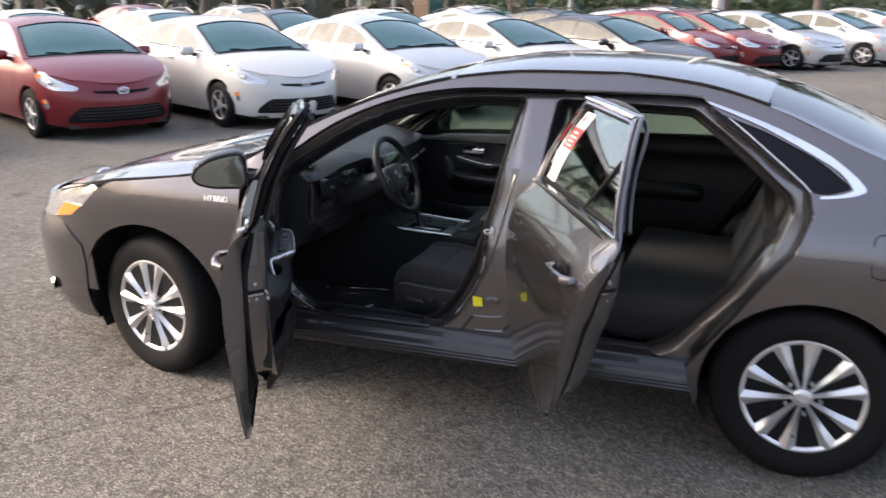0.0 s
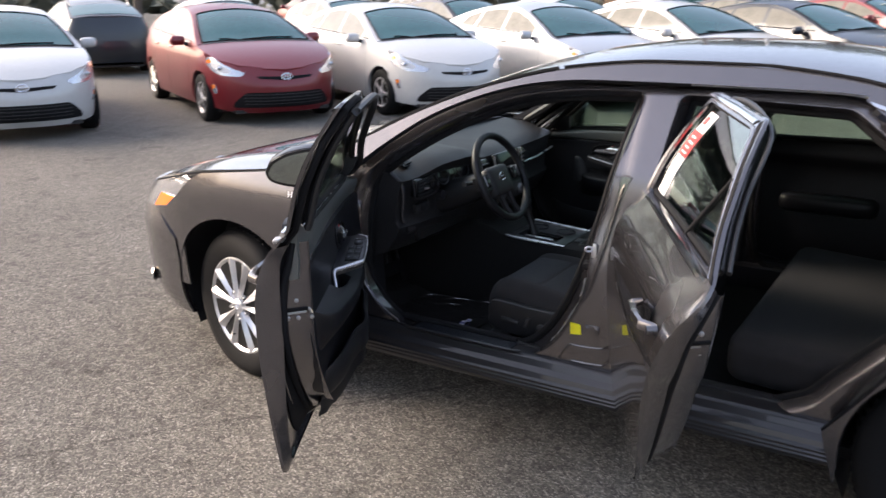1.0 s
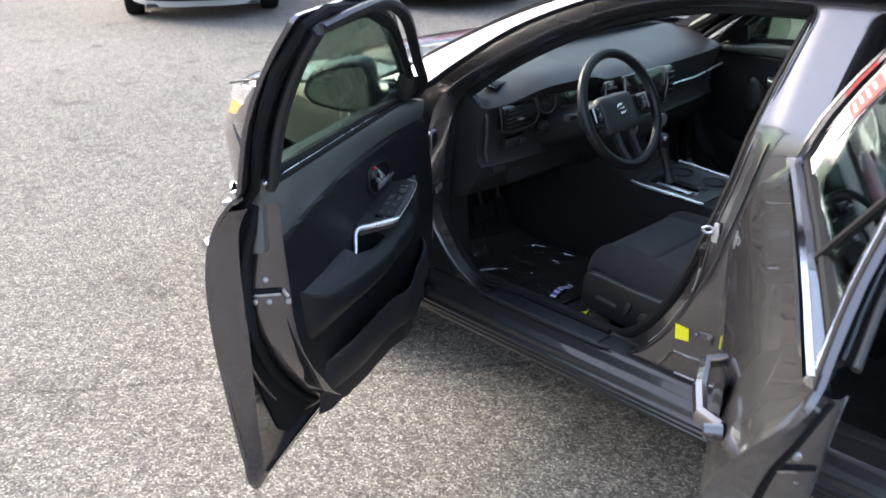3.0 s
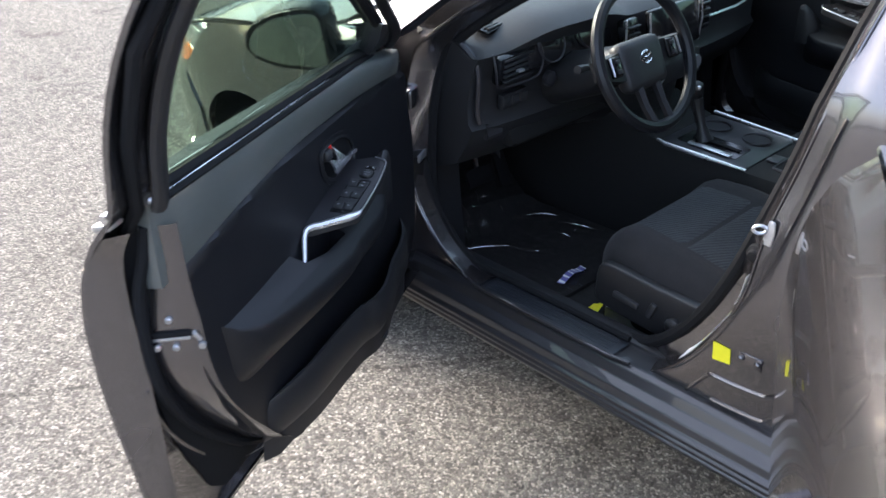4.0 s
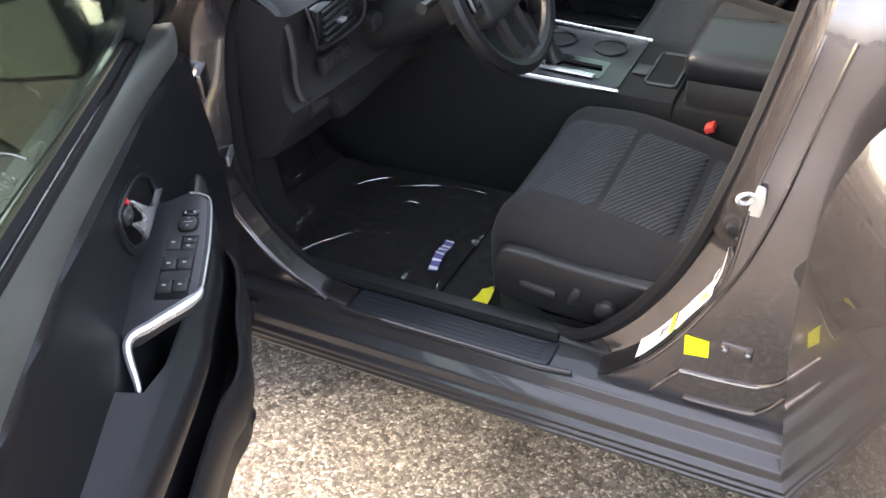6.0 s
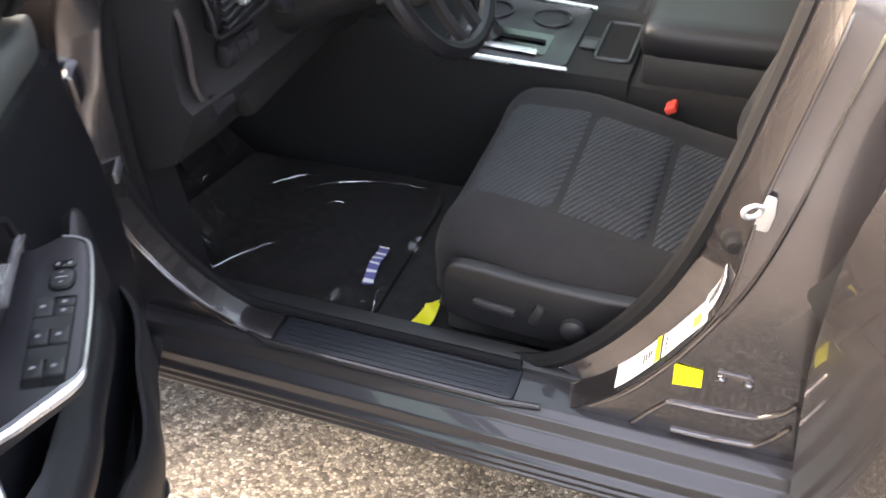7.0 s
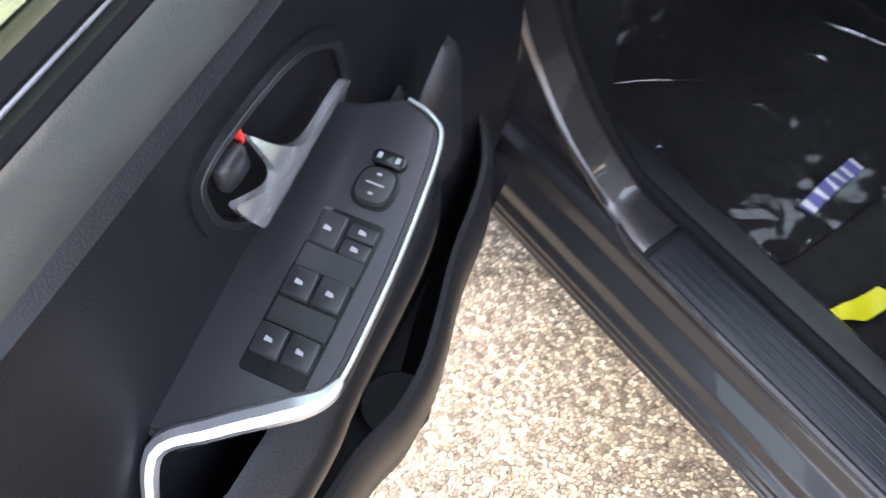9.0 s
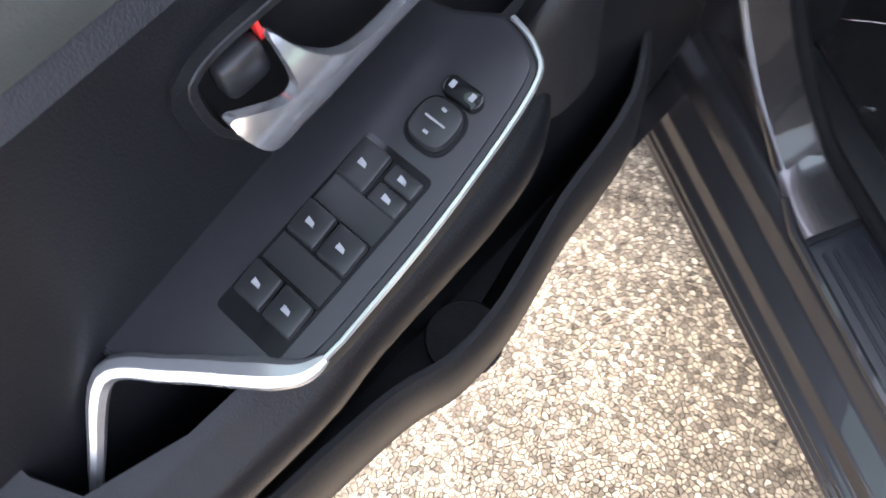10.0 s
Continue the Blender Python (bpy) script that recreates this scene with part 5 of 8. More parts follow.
    well = [(-0.258, -0.764), (-0.258, -0.719), (-0.372, -0.719), (-0.372, -0.764)]
    put("switch_well", slab(rounded(well, 0.004), -0.003, 0.0006).bent(slope), M_GLOSSBLK)

    def button(x0, x1, y0, y1, h=0.004, mark=True):
        g = slab(rounded([(x0, y0), (x1, y0), (x1, y1), (x0, y1)], 0.002, 2), 0.0, h, 0.0015)
        b = put("window_switch", g.bent(slope).bent(lambda x, y, z: (x, y, z + 0.10 * (x1 - x) * (h > 0.003))), M_BUTTON)
        if mark:
            cx, cy = (x0 + x1) / 2, (y0 + y1) / 2
            tilt = h + 0.10 * (x1 - cx) * (h > 0.003) + 0.0004
            put("mark", slab([(cx - 0.0018, cy - 0.0028), (cx + 0.0016, cy - 0.0028), (cx + 0.0016, cy + 0.0028), (cx - 0.0008, cy + 0.002)], tilt, tilt + 0.0003).bent(slope), M_MARK, "", 35, b)
    for xc in (-0.279, -0.318):
        button(xc - 0.0095, xc + 0.0095, -0.762, -0.7425)
        button(xc - 0.0095, xc + 0.0095, -0.7405, -0.721)
    button(-0.3675, -0.345, -0.762, -0.7425)
    button(-0.3560, -0.345, -0.7405, -0.721, 0.0028)
    button(-0.3675, -0.3570, -0.7405, -0.721, 0.0028)
    for xc in (-0.2985, -0.3365):
        put("switch_dip", slab([(xc - 0.0085, -0.762), (xc + 0.0075, -0.762), (xc + 0.0075, -0.721), (xc - 0.0085, -0.721)], 0.0004, 0.0012).bent(slope), M_BUTTON)
    knob = [(0.0125 * math.copysign(abs(math.cos(a)) ** 0.7, math.cos(a)), 0.0125 * math.copysign(abs(math.sin(a)) ** 0.7, math.sin(a))) for a in np.linspace(0, math.tau, 28, endpoint=False)]
    put("mirror_switch_ring", slab([(-0.394 + 1.18 * x, -0.738 + 1.18 * y) for x, y in knob], 0, 0.0015).bent(slope), M_GLOSSBLK)
    kb = put("mirror_switch", slab([(-0.394 + x, -0.738 + y) for x, y in knob], 0, 0.006, 0.002).bent(slope), M_BUTTON, "round mirror adjuster")
    for dx, dy, lx, ly in ((0, 0, 0.001, 0.013), (-0.007, 0, 0.0016, 0.003), (0.007, 0, 0.0016, 0.003)):
        put("mark", rbox(lx, ly, 0.0004, 0, (-0.394 + dx, -0.738 + dy, 0.0062)).bent(slope), M_MARK, "", 35, kb)
    cap = [(-0.4145 + 0.0055 * math.cos(a), -0.738 + 0.0055 * math.sin(a) + (0.007 if math.sin(a) > 0 else -0.007)) for a in np.linspace(0, math.tau, 24, endpoint=False)]
    cb = put("mirror_selector", slab(cap, 0, 0.0045, 0.0015).bent(slope), M_GLOSSBLK, "small mirror selector rocker")
    for dy in (-0.0065, 0.0065):
        put("mark", rbox(0.004, 0.003, 0.0004, 0, (-0.4145, -0.738 + dy, 0.0048)).bent(slope), M_MARK, "", 35, cb)
    # bright trim: broad at the back, thin along the inboard edge
    z = lambda x: 0.811 - 0.18 * (x + 0.413)
    broad = [(-0.138, -0.771, 0.696), (-0.160, -0.776, 0.728), (-0.196, -0.787, z(-0.2) - 0.006), (-0.222, -0.760, z(-0.222) - 0.004), (-0.245, -0.729, z(-0.245) - 0.003), (-0.262, -0.708, z(-0.262) - 0.002), (-0.276, -0.702, z(-0.276) - 0.001)]
    put("grip_trim", tube(smooth_loop(broad, 5, False), [float(np.interp(i, (0, 6, 14, 22, 26, 30), (0.0035, 0.005, 0.0078, 0.0085, 0.006, 0.0026))) for i in range(31)], 8), M_SATIN, "bright satin grip trim")
    thin = [(-0.272, -0.702, z(-0.272))] + [(x, y + 0.0015, z(x) - 0.0015) for x, y in pod[4:-4]]
    put("edge_trim", tube(thin, 0.0017, 6), M_SATIN, "thin bright edge line")
    # front of the armrest rises to the pillar
    fin = []
    for x, zt, yo in ((-0.466, 0.745, -0.756), (-0.484, 0.775, -0.747), (-0.504, 0.797, -0.742), (-0.524, 0.809, -0.741), (-0.540, 0.803, -0.744)):
        fin.append([(x, yo - 0.026, 0.68), (x, yo, 0.68), (x, yo, zt - 0.02), (x, yo - 0.005, zt - 0.004), (x, yo - 0.011, zt), (x, yo - 0.026, zt - 0.012)])
    put("trim_fin", loft(fin), M_HARD, "", 50)
    # map pocket with a bottle ring
    lip = [(-0.68, -0.785), (-0.62, -0.750), (-0.52, -0.738), (-0.455, -0.724), (-0.405, -0.715), (-0.355, -0.716), (-0.31, -0.729), (-0.24, -0.736), (-0.10, -0.746), (0.0, -0.770), (0.04, -0.792)]
    lip = smooth_loop(lip, 4, False)
    zl = cv((-0.66, 0.56), (-0.55, 0.535), (-0.4, 0.53), (-0.2, 0.535), (0.0, 0.52), (0.07, 0.50))
    rings = []
    for k, o in ((0, -0.055), (0.25, -0.015), (0.5, 0.004), (0.93, 0.004), (1.0, -0.002), (1.0, -0.008), (0.5, -0.006), (0.05, -0.010)):
        rings.append([(x, min(y + o, -0.66) if k < 1 else y + o, 0.375 + (float(zl(x)) - 0.375) * k) for x, y in lip])
    put("door_pocket", loft(rings, False, False), M_HARD, "hard black door pocket", 50)
    put("pocket_floor", slab([(-0.62, -0.81), (0.03, -0.81), (0.0, -0.79), (-0.24, -0.765), (-0.33, -0.76), (-0.40, -0.756), (-0.47, -0.762), (-0.6, -0.785)], 0.362, 0.378), M_HARD)
    put("bottle_ring", lathe([(0.036, 0.002), (0.038, 0.0), (0.036, -0.002), (0.0001, -0.001)], 24).moved(pose(-0.40, -0.756, 0.398, -90, 0, 0)), M_DASH)
    put("hinge", rbox(0.06, 0.02, 0.05, 0.006, (-0.835, -0.80, 0.52)), M_PAINT)
    put("hinge", rbox(0.06, 0.02, 0.05, 0.006, (-0.835, -0.80, 0.82)), M_PAINT)
    put("check_strap", rbox(0.10, 0.006, 0.02, 0.002, (-0.86, -0.78, 0.66)), M_STEEL)
    put("front_edge_cover", tube([(-0.795, -0.83, 0.36), (-0.80, -0.83, 0.6), (-0.80, -0.83, 0.92)], 0.022, 8, flat=0.7), M_SEAL)
    return base


def rear_door(sg, deg):
    base = new("rear_door", mesh_of("rear_door", (lambda g: g.bent(barrel) if sg < 0 else g.bent(far_belt).mirrored())(sheet(RDOOR, CAR.side(-1), 0.010, [RWIN], step=0.045)), M_PAINT))
    base.parent = sedan
    base.matrix_local = swing(0.345, -0.844, -deg) if sg < 0 else Matrix.Identity(4)
    tagged(base, "grey painted rear door, wide open, with a sticker on its glass" if deg else "grey painted rear door, shut")
    put = door_kit(base, sg, barrel)
    door_shell(put, RWIN, RBOX)
    put("belt_moulding", tube([on_side(x, BELT(x) - 0.002, -0.003) for x in np.linspace(0.375, 1.30, 14)], 0.009, 6), M_CHROME, "chrome belt moulding")
    put("frame_chrome", tube([on_side(x, z, -0.002) for x, z in smooth_loop([(0.40, 1.346), (0.70, 1.345), (0.925, 1.340)], 6, False)], 0.012, 8, flat=0.7), M_CHROME, "chrome window frame strip")
    put("frame_chrome", tube([on_side(x, z, 0.002) for x, z in smooth_loop([(0.925, 1.337), (1.127, 1.198), (1.285, 1.064)], 6, False)], 0.0045, 6), M_CHROME)
    put("frame_tape", sheet([(0.938, 1.348), (1.143, 1.210), (1.322, 1.058), (1.293, 1.062), (1.130, 1.196), (0.926, 1.334)], CAR.side(-1, -0.002), 0.004, step=0.03), M_SEAL)
    shut_face(put,
              [(1.312, 1.050), (1.336, 0.985), (1.318, 0.935), (1.288, 0.87), (1.250, 0.815), (1.200, 0.75), (1.112, 0.60), (1.02, 0.46), (0.93, 0.362), (0.80, 0.302), (0.42, 0.302)],
              [(1.290, -0.800, 1.030), (1.300, -0.832, 0.965), (1.284, -0.850, 0.915), (1.256, -0.860, 0.855), (1.220, -0.862, 0.800), (1.170, -0.864, 0.74), (1.082, -0.864, 0.60), (0.992, -0.862, 0.475), (0.908, -0.858, 0.388), (0.79, -0.855, 0.330), (0.42, -0.855, 0.330)],
              [(1.272, -0.792, 1.020), (1.282, -0.824, 0.955), (1.268, -0.842, 0.905), (1.240, -0.850, 0.845), (1.204, -0.852, 0.790), (1.155, -0.852, 0.73), (1.066, -0.852, 0.595), (0.978, -0.852, 0.478), (0.896, -0.850, 0.398), (0.78, -0.850, 0.345), (0.42, -0.850, 0.345)],
              [(1.262, -0.786, 1.015), (1.270, -0.816, 0.950), (1.256, -0.836, 0.900), (1.228, -0.846, 0.838), (1.192, -0.848, 0.783), (1.143, -0.848, 0.723), (1.055, -0.848, 0.59), (0.968, -0.848, 0.482), (0.886, -0.846, 0.408), (0.77, -0.846, 0.356), (0.42, -0.846, 0.356)],
              [(1.250, -0.775, 1.010), (1.256, -0.785, 0.945), (1.240, -0.788, 0.890), (1.210, -0.788, 0.826), (1.174, -0.788, 0.772), (1.125, -0.788, 0.713), (1.038, -0.788, 0.583), (0.952, -0.786, 0.482), (0.874, -0.784, 0.413), (0.765, -0.784, 0.366), (0.42, -0.784, 0.366)])
    put("frame_tape", sheet([(0.375, 1.05), (0.403, 1.05), (0.424, 1.324), (0.402, 1.334)], CAR.side(-1, -0.002), 0.003, step=0.05), M_GLOSSBLK)
    put("window_divider", tube([on_side(0.93, 1.06, 0.014), on_side(1.035, 1.235, 0.014)], 0.006, 6), M_SEAL, "black window divider bar")
    put("door_handle", tube([on_side(1.01, 0.905, -0.004), on_side(1.035, 0.908, -0.034), on_side(1.13, 0.915, -0.038), on_side(1.20, 0.918, -0.032), on_side(1.225, 0.918, -0.004)], [0.008, 0.010, 0.011, 0.011, 0.010], 8, flat=1.3), M_PAINT, "painted pull handle")
    put("handle_end", tube([on_side(1.232, 0.918, -0.002), on_side(1.235, 0.918, -0.026)], [0.011, 0.009], 10, flat=1.2), M_PAINT)
    put("handle_cup", lathe([(0.045, -0.004), (0.04, -0.0045), (0.0001, -0.005)], 24).moved(pose(1.12, on_side(1.12, 0.9)[1] + 0.002, 0.905)), M_GLOSSBLK)
    inner = [on_side(x, z, 0.040) for x, z in smooth_loop([(0.405, 1.07), (0.415, 1.326), (0.93, 1.326), (1.135, 1.19), (1.28, 1.07)], 6, False)]
    put("frame_trim", tube(inner, 0.009, 8, flat=0.7), M_HARD, "black window frame trim")
    edge = rounded([(0.40, 0.42), (0.80, 0.36), (0.92, 0.44), (1.02, 0.58), (1.10, 0.70), (1.20, 0.86), (1.24, 0.97), (1.22, 1.05), (0.40, 1.035)], 0.04, 3)

    def inner_f(x, z, d):
        return x, TRIM_Y(z) + 0.014 * np.exp(-((z - 0.97) / 0.05) ** 2) - d, z + 0 * x
    put("door_trim", sheet(edge, inner_f, 0.03, step=0.04), M_TRIM, "soft black door trim")
    put("armrest", soft(0.42, 0.09, 0.09, 0.035, 8, lambda x, y, z: (x + 0.70, y - 0.765, z + 0.70)), M_TRIM)
    for x_, y_, z_ in ((1.262, -0.814, 0.925), (1.232, -0.834, 0.868), (1.226, -0.806, 0.864)):
        put("latch_bolt", lathe([(0.0062, 0.006), (0.0062, -0.004), (0.004, -0.006), (0.0001, -0.006)], 10).moved(pose(x_, y_, z_, 0, 0, 107)), M_STEEL)
    put("latch_slot", rbox(0.014, 0.060, 0.012, 0.003, (1.246, -0.815, 0.898), rot=(0, 25, 17)), M_SEAL, "dark latch slot")
    put("latch_plate", rbox(0.008, 0.058, 0.007, 0.002, (1.242, -0.817, 0.887), rot=(0, 25, 17)), M_STEEL)
    if sg < 0:
        def tag(name, pts, m, off, label=""):
            return put(name, sheet(pts, CAR.side(-1, off), 0.0006, step=0.03), m, label)
        s0 = lambda a, b: (0.425 + 0.022 * b + 0.098 * a, 1.062 + 0.240 * b)
        quad = lambda a0, a1, b0, b1: [s0(a0, b0), s0(a1, b0), s0(a1, b1), s0(a0, b1)]
        st = tag("window_sticker", quad(0, 1, 0.0, 1.0), M_LABEL, 0.0225, "white and red paper window sticker")
        put("sticker_band", sheet(quad(0, 1, 0.48, 0.78), CAR.side(-1, 0.0216), 0.0006, step=0.03), M_LABELRED, "red band with pale print", parent=st)
        put("sticker_head", sheet(quad(0.1, 0.5, 0.86, 0.95), CAR.side(-1, 0.0216), 0.0006, step=0.03), M_LABELRED, parent=st)
        for k in range(4):
            put("print_bar", sheet(quad(0.2, 0.8 - 0.1 * (k % 2), 0.52 + 0.06 * k, 0.54 + 0.06 * k), CAR.side(-1, 0.0208), 0.0004, step=0.03), M_LABEL, parent=st)
        for k in range(9):
            put("print_bar", sheet(quad(0.12, 0.85 - 0.12 * (k % 3), 0.04 + 0.045 * k, 0.048 + 0.045 * k), CAR.side(-1, 0.0216), 0.0004, step=0.03), M_INK, parent=st)
    return base


front_door(LEFT, 62)
rear_door(LEFT, 63)
front_door(RIGHT, 0)
rear_door(RIGHT, 0)

# things on the middle pillar of the near side
def jamb_y(z, x=0.15):
    return -(float(CAR.W(np.array(x), np.array(z))) - float(JAMB_OFF(z)))


sy = jamb_y(0.80)
ring = [(0.178 + 0.010 * math.cos(a * math.tau / 20), sy - 0.010 + 0.006 * math.cos(a * math.tau / 20), 0.806 + 0.008 * math.sin(a * math.tau / 20)) for a in range(20)]
part("door_striker", tube(ring, 0.0034, 8, True), M_SATIN, sedan, "zinc striker loop")
part("striker_plate", slab(rounded([(-0.012, -0.024), (0.006, -0.026), (0.010, 0.0), (0.008, 0.024), (-0.004, 0.026)], 0.004), -0.002, 0.002, 0.001).moved(pose(0.194, sy - 0.002, 0.800, 90, 0, 0)), M_SATIN, sedan)
part("door_switch", lathe([(0.019, 0.004), (0.018, -0.006), (0.012, -0.010), (0.009, -0.018), (0.0001, -0.019)], 20).moved(pose(0.168, jamb_y(0.755) + 0.022, 0.742)), M_SEAL, sedan, "round black door switch")
for z0 in (0.525,):
    part("hinge_plate", rbox(0.05, 0.008, 0.03, 0.003, (0.205, jamb_y(z0), z0 - 0.003)), M_PAINT, sedan)
    for dx in (-0.018, 0.018):
        part("hinge_bolt", lathe([(0.007, 0), (0.007, -0.006), (0.004, -0.008), (0.0001, -0.008)], 8).moved(pose(0.205 + dx, jamb_y(z0) - 0.004, z0)), M_PAINT, sedan)


def jamb_label(name, pts, m, lift, label="", parent=sedan):
    return part(name, sheet(pts, CAR.side(LEFT, lambda z: JAMB_OFF(z) - lift), 0.0005, step=0.02), m, parent, label)


jamb_label("warning_label", [(0.125, 0.488), (0.164, 0.493), (0.162, 0.530), (0.123, 0.533)], M_YELLOW, 0.0016, "blank yellow label")


def on_quad(q, a0, a1, b0, b1):
    """A smaller four-sided piece of q: a runs along it, b across it."""
    at = lambda a, b: tuple((1 - b) * ((1 - a) * np.array(q[0]) + a * np.array(q[1])) + b * ((1 - a) * np.array(q[3]) + a * np.array(q[2])))
    return [at(a0, b0), at(a1, b0), at(a1, b1), at(a0, b1)]


def fold_label(name, pts, m, lift, label="", parent=sedan):
    """A paper label on the face of the pillar that turns inwards: (height, depth) on that face."""
    def f(u, v, d):
        o = 0.004 * v / 0.055 + lift - d
        return FOLD(u) - 0.84 * o, -(CAR.W(FOLD(u), u) - JAMB_OFF(u) - v), u + 0.54 * o
    return part(name, sheet(pts, f, 0.0005, step=0.015), m, parent, label)


LIFT = 0.0065
L1 = [(0.438, 0.006), (0.521, 0.006), (0.521, 0.052), (0.438, 0.052)]
L2 = [(0.525, 0.006), (0.617, 0.006), (0.617, 0.052), (0.525, 0.052)]
L3 = [(0.622, 0.010), (0.690, 0.008), (0.690, 0.034), (0.622, 0.046)]
pl = fold_label("tyre_label", L1, M_LABEL, LIFT, "white tyre information label with a yellow band")
fold_label("yellow_band", on_quad(L1, 0.88, 1.0, 0.0, 1.0), M_YELLOW, LIFT + 0.001, "", pl)
for k in range(4):
    fold_label("print_bar", on_quad(L1, 0.58 + 0.06 * k, 0.61 + 0.06 * k, 0.3 + 0.05 * k, 0.7 - 0.06 * (k % 2)), M_INK, LIFT + 0.001, "", pl)
pl2 = fold_label("data_label", L2, M_LABEL, LIFT, "white label with a yellow code patch")
fold_label("code_patch", on_quad(L2, 0.70, 0.88, 0.15, 0.55), M_CODE, LIFT + 0.001, "", pl2)
fold_label("print_bar", on_quad(L2, 0.06, 0.95, 0.90, 0.97), M_INK, LIFT + 0.001, "", pl2)
for k in range(3):
    fold_label("print_bar", on_quad(L2, 0.08, 0.12, 0.2 + 0.2 * k, 0.32 + 0.2 * k), M_INK, LIFT + 0.001, "", pl2)
pl3 = fold_label("data_label", L3, M_LABEL, LIFT + 0.005, "narrow white label with fine grey print")
for k in range(5):
    fold_label("print_bar", on_quad(L3, 0.06, 0.95 - 0.05 * (k % 3), 0.30 + 0.12 * k, 0.34 + 0.12 * k), M_INK, LIFT + 0.006, "", pl3)
# sill cover
plate = rounded([(-0.525, -0.812), (-0.105, -0.812), (-0.105, -0.742), (-0.525, -0.742)], 0.012, 3)
sp = part("sill_cover", slab(plate, 0.376, 0.3855, 0.003), M_SILL, sedan, "ribbed black sill cover")
for k in range(5):
    part("rib", rbox(0.385, 0.004, 0.0022, 0.0008, (-0.3175, -0.800 + 0.011 * k, 0.3862)), M_SILL, sp)
# the lip shares the sill's paint, darkened for shade
part("sill_lip", tube([(-0.575, -0.806, 0.386), (-0.54, -0.814, 0.383), (-0.40, -0.816, 0.382), (-0.12, -0.816, 0.382), (-0.06, -0.812, 0.386)], [0.004, 0.006, 0.006, 0.006, 0.004], 8), M_PAINT_SHADED, sedan)
part("sill_carpet_trim", loft([[(x, y, z) for y, z in ((-0.745, 0.376), (-0.742, 0.386), (-0.725, 0.392), (-0.70, 0.388), (-0.665, 0.34), (-0.655, 0.27), (-0.745, 0.27))] for x in (-0.735, -0.4, -0.10, 0.0)]), M_HARD, sedan)
# rubber lip from the sill up the front pillar
lip = [(x, -0.742, 0.390) for x in (-0.11, -0.2, -0.3, -0.4, -0.5)] + [(x, jamb_y(z, x) + 0.051, max(z, 0.390) + 0.002) for x, z in ((-0.60, 0.391), (-0.64, 0.408), (-0.67, 0.427), (-0.705, 0.461), (-0.74, 0.50), (-0.762, 0.548), (-0.784, 0.61), (-0.80, 0.70), (-0.812, 0.80))]
ramp = []
for x, z in ((-0.79, 0.615), (-0.772, 0.555), (-0.748, 0.505), (-0.712, 0.459), (-0.675, 0.426), (-0.640, 0.405), (-0.600, 0.390), (-0.565, 0.3865), (-0.530, 0.3862)):
    yj, k = jamb_y(z, x), min(1.0, max(0.0, (x + 0.64) / 0.08))
    ramp.append([(x, yj - 0.003 - 0.012 * k, z - 0.010), (x, yj - 0.001 - 0.016 * k, z - 0.003), (x, yj + 0.006 - 0.014 * k, z + 0.001), (x, yj + 0.025, z + 0.002), (x, yj + 0.048, z + 0.001), (x, yj + 0.050, z - 0.012)])
part("sill_ramp", loft([smooth_loop(list(c), 4, False) for c in zip(*ramp)], False, False), M_PAINT, sedan, "painted curve from the pillar to the sill", 60)
part("sill_seal", tube(smooth_loop(lip, 4, False), 0.0085, 8), M_SEAL, sedan, "black rubber lip")
part("sill_carpet_trim", loft([[(x, y, z) for y, z in ((-0.745, 0.376), (-0.742, 0.386), (-0.725, 0.392), (-0.70, 0.388), (-0.665, 0.34), (-0.655, 0.27), (-0.745, 0.27))] for x in (0.36, 0.6, 0.95)]), M_HARD, sedan)

# ---- cabin ----
part("floor_carpet", slab([(-1.02, -0.72), (1.25, -0.72), (1.25, 0.72), (-1.02, 0.72)], 0.235, 0.27), M_CARPET, sedan, "black floor carpet")
part("toe_board", loft([[(-0.93, y, 0.26), (-1.05, y, 0.36), (-1.14, y, 0.55), (-1.14, y, 0.95), (-1.2, y, 0.95), (-1.2, y, 0.24)] for y in (-0.75, 0.75)]), M_CARPET, sedan)
part("footrest", rbox(0.22, 0.14, 0.03, 0.01, (-0.96, -0.60, 0.36), rot=(0, -48, 0)), M_HARD, sedan)
for sg in (-1, 1):
    part("kick_panel", loft([[(x, sg * (0.61 - 0.05 * (x < -0.9)), z) for x, z in ((-1.1, 0.25), (-0.78, 0.27), (-0.80, 0.5), (-0.82, 0.78), (-1.1, 0.9))], [(x, sg * (0.69 - 0.05 * (x < -0.9)), z) for x, z in ((-1.1, 0.25), (-0.78, 0.27), (-0.80, 0.5), (-0.82, 0.78), (-1.1, 0.9))]]), M_HARD, sedan)

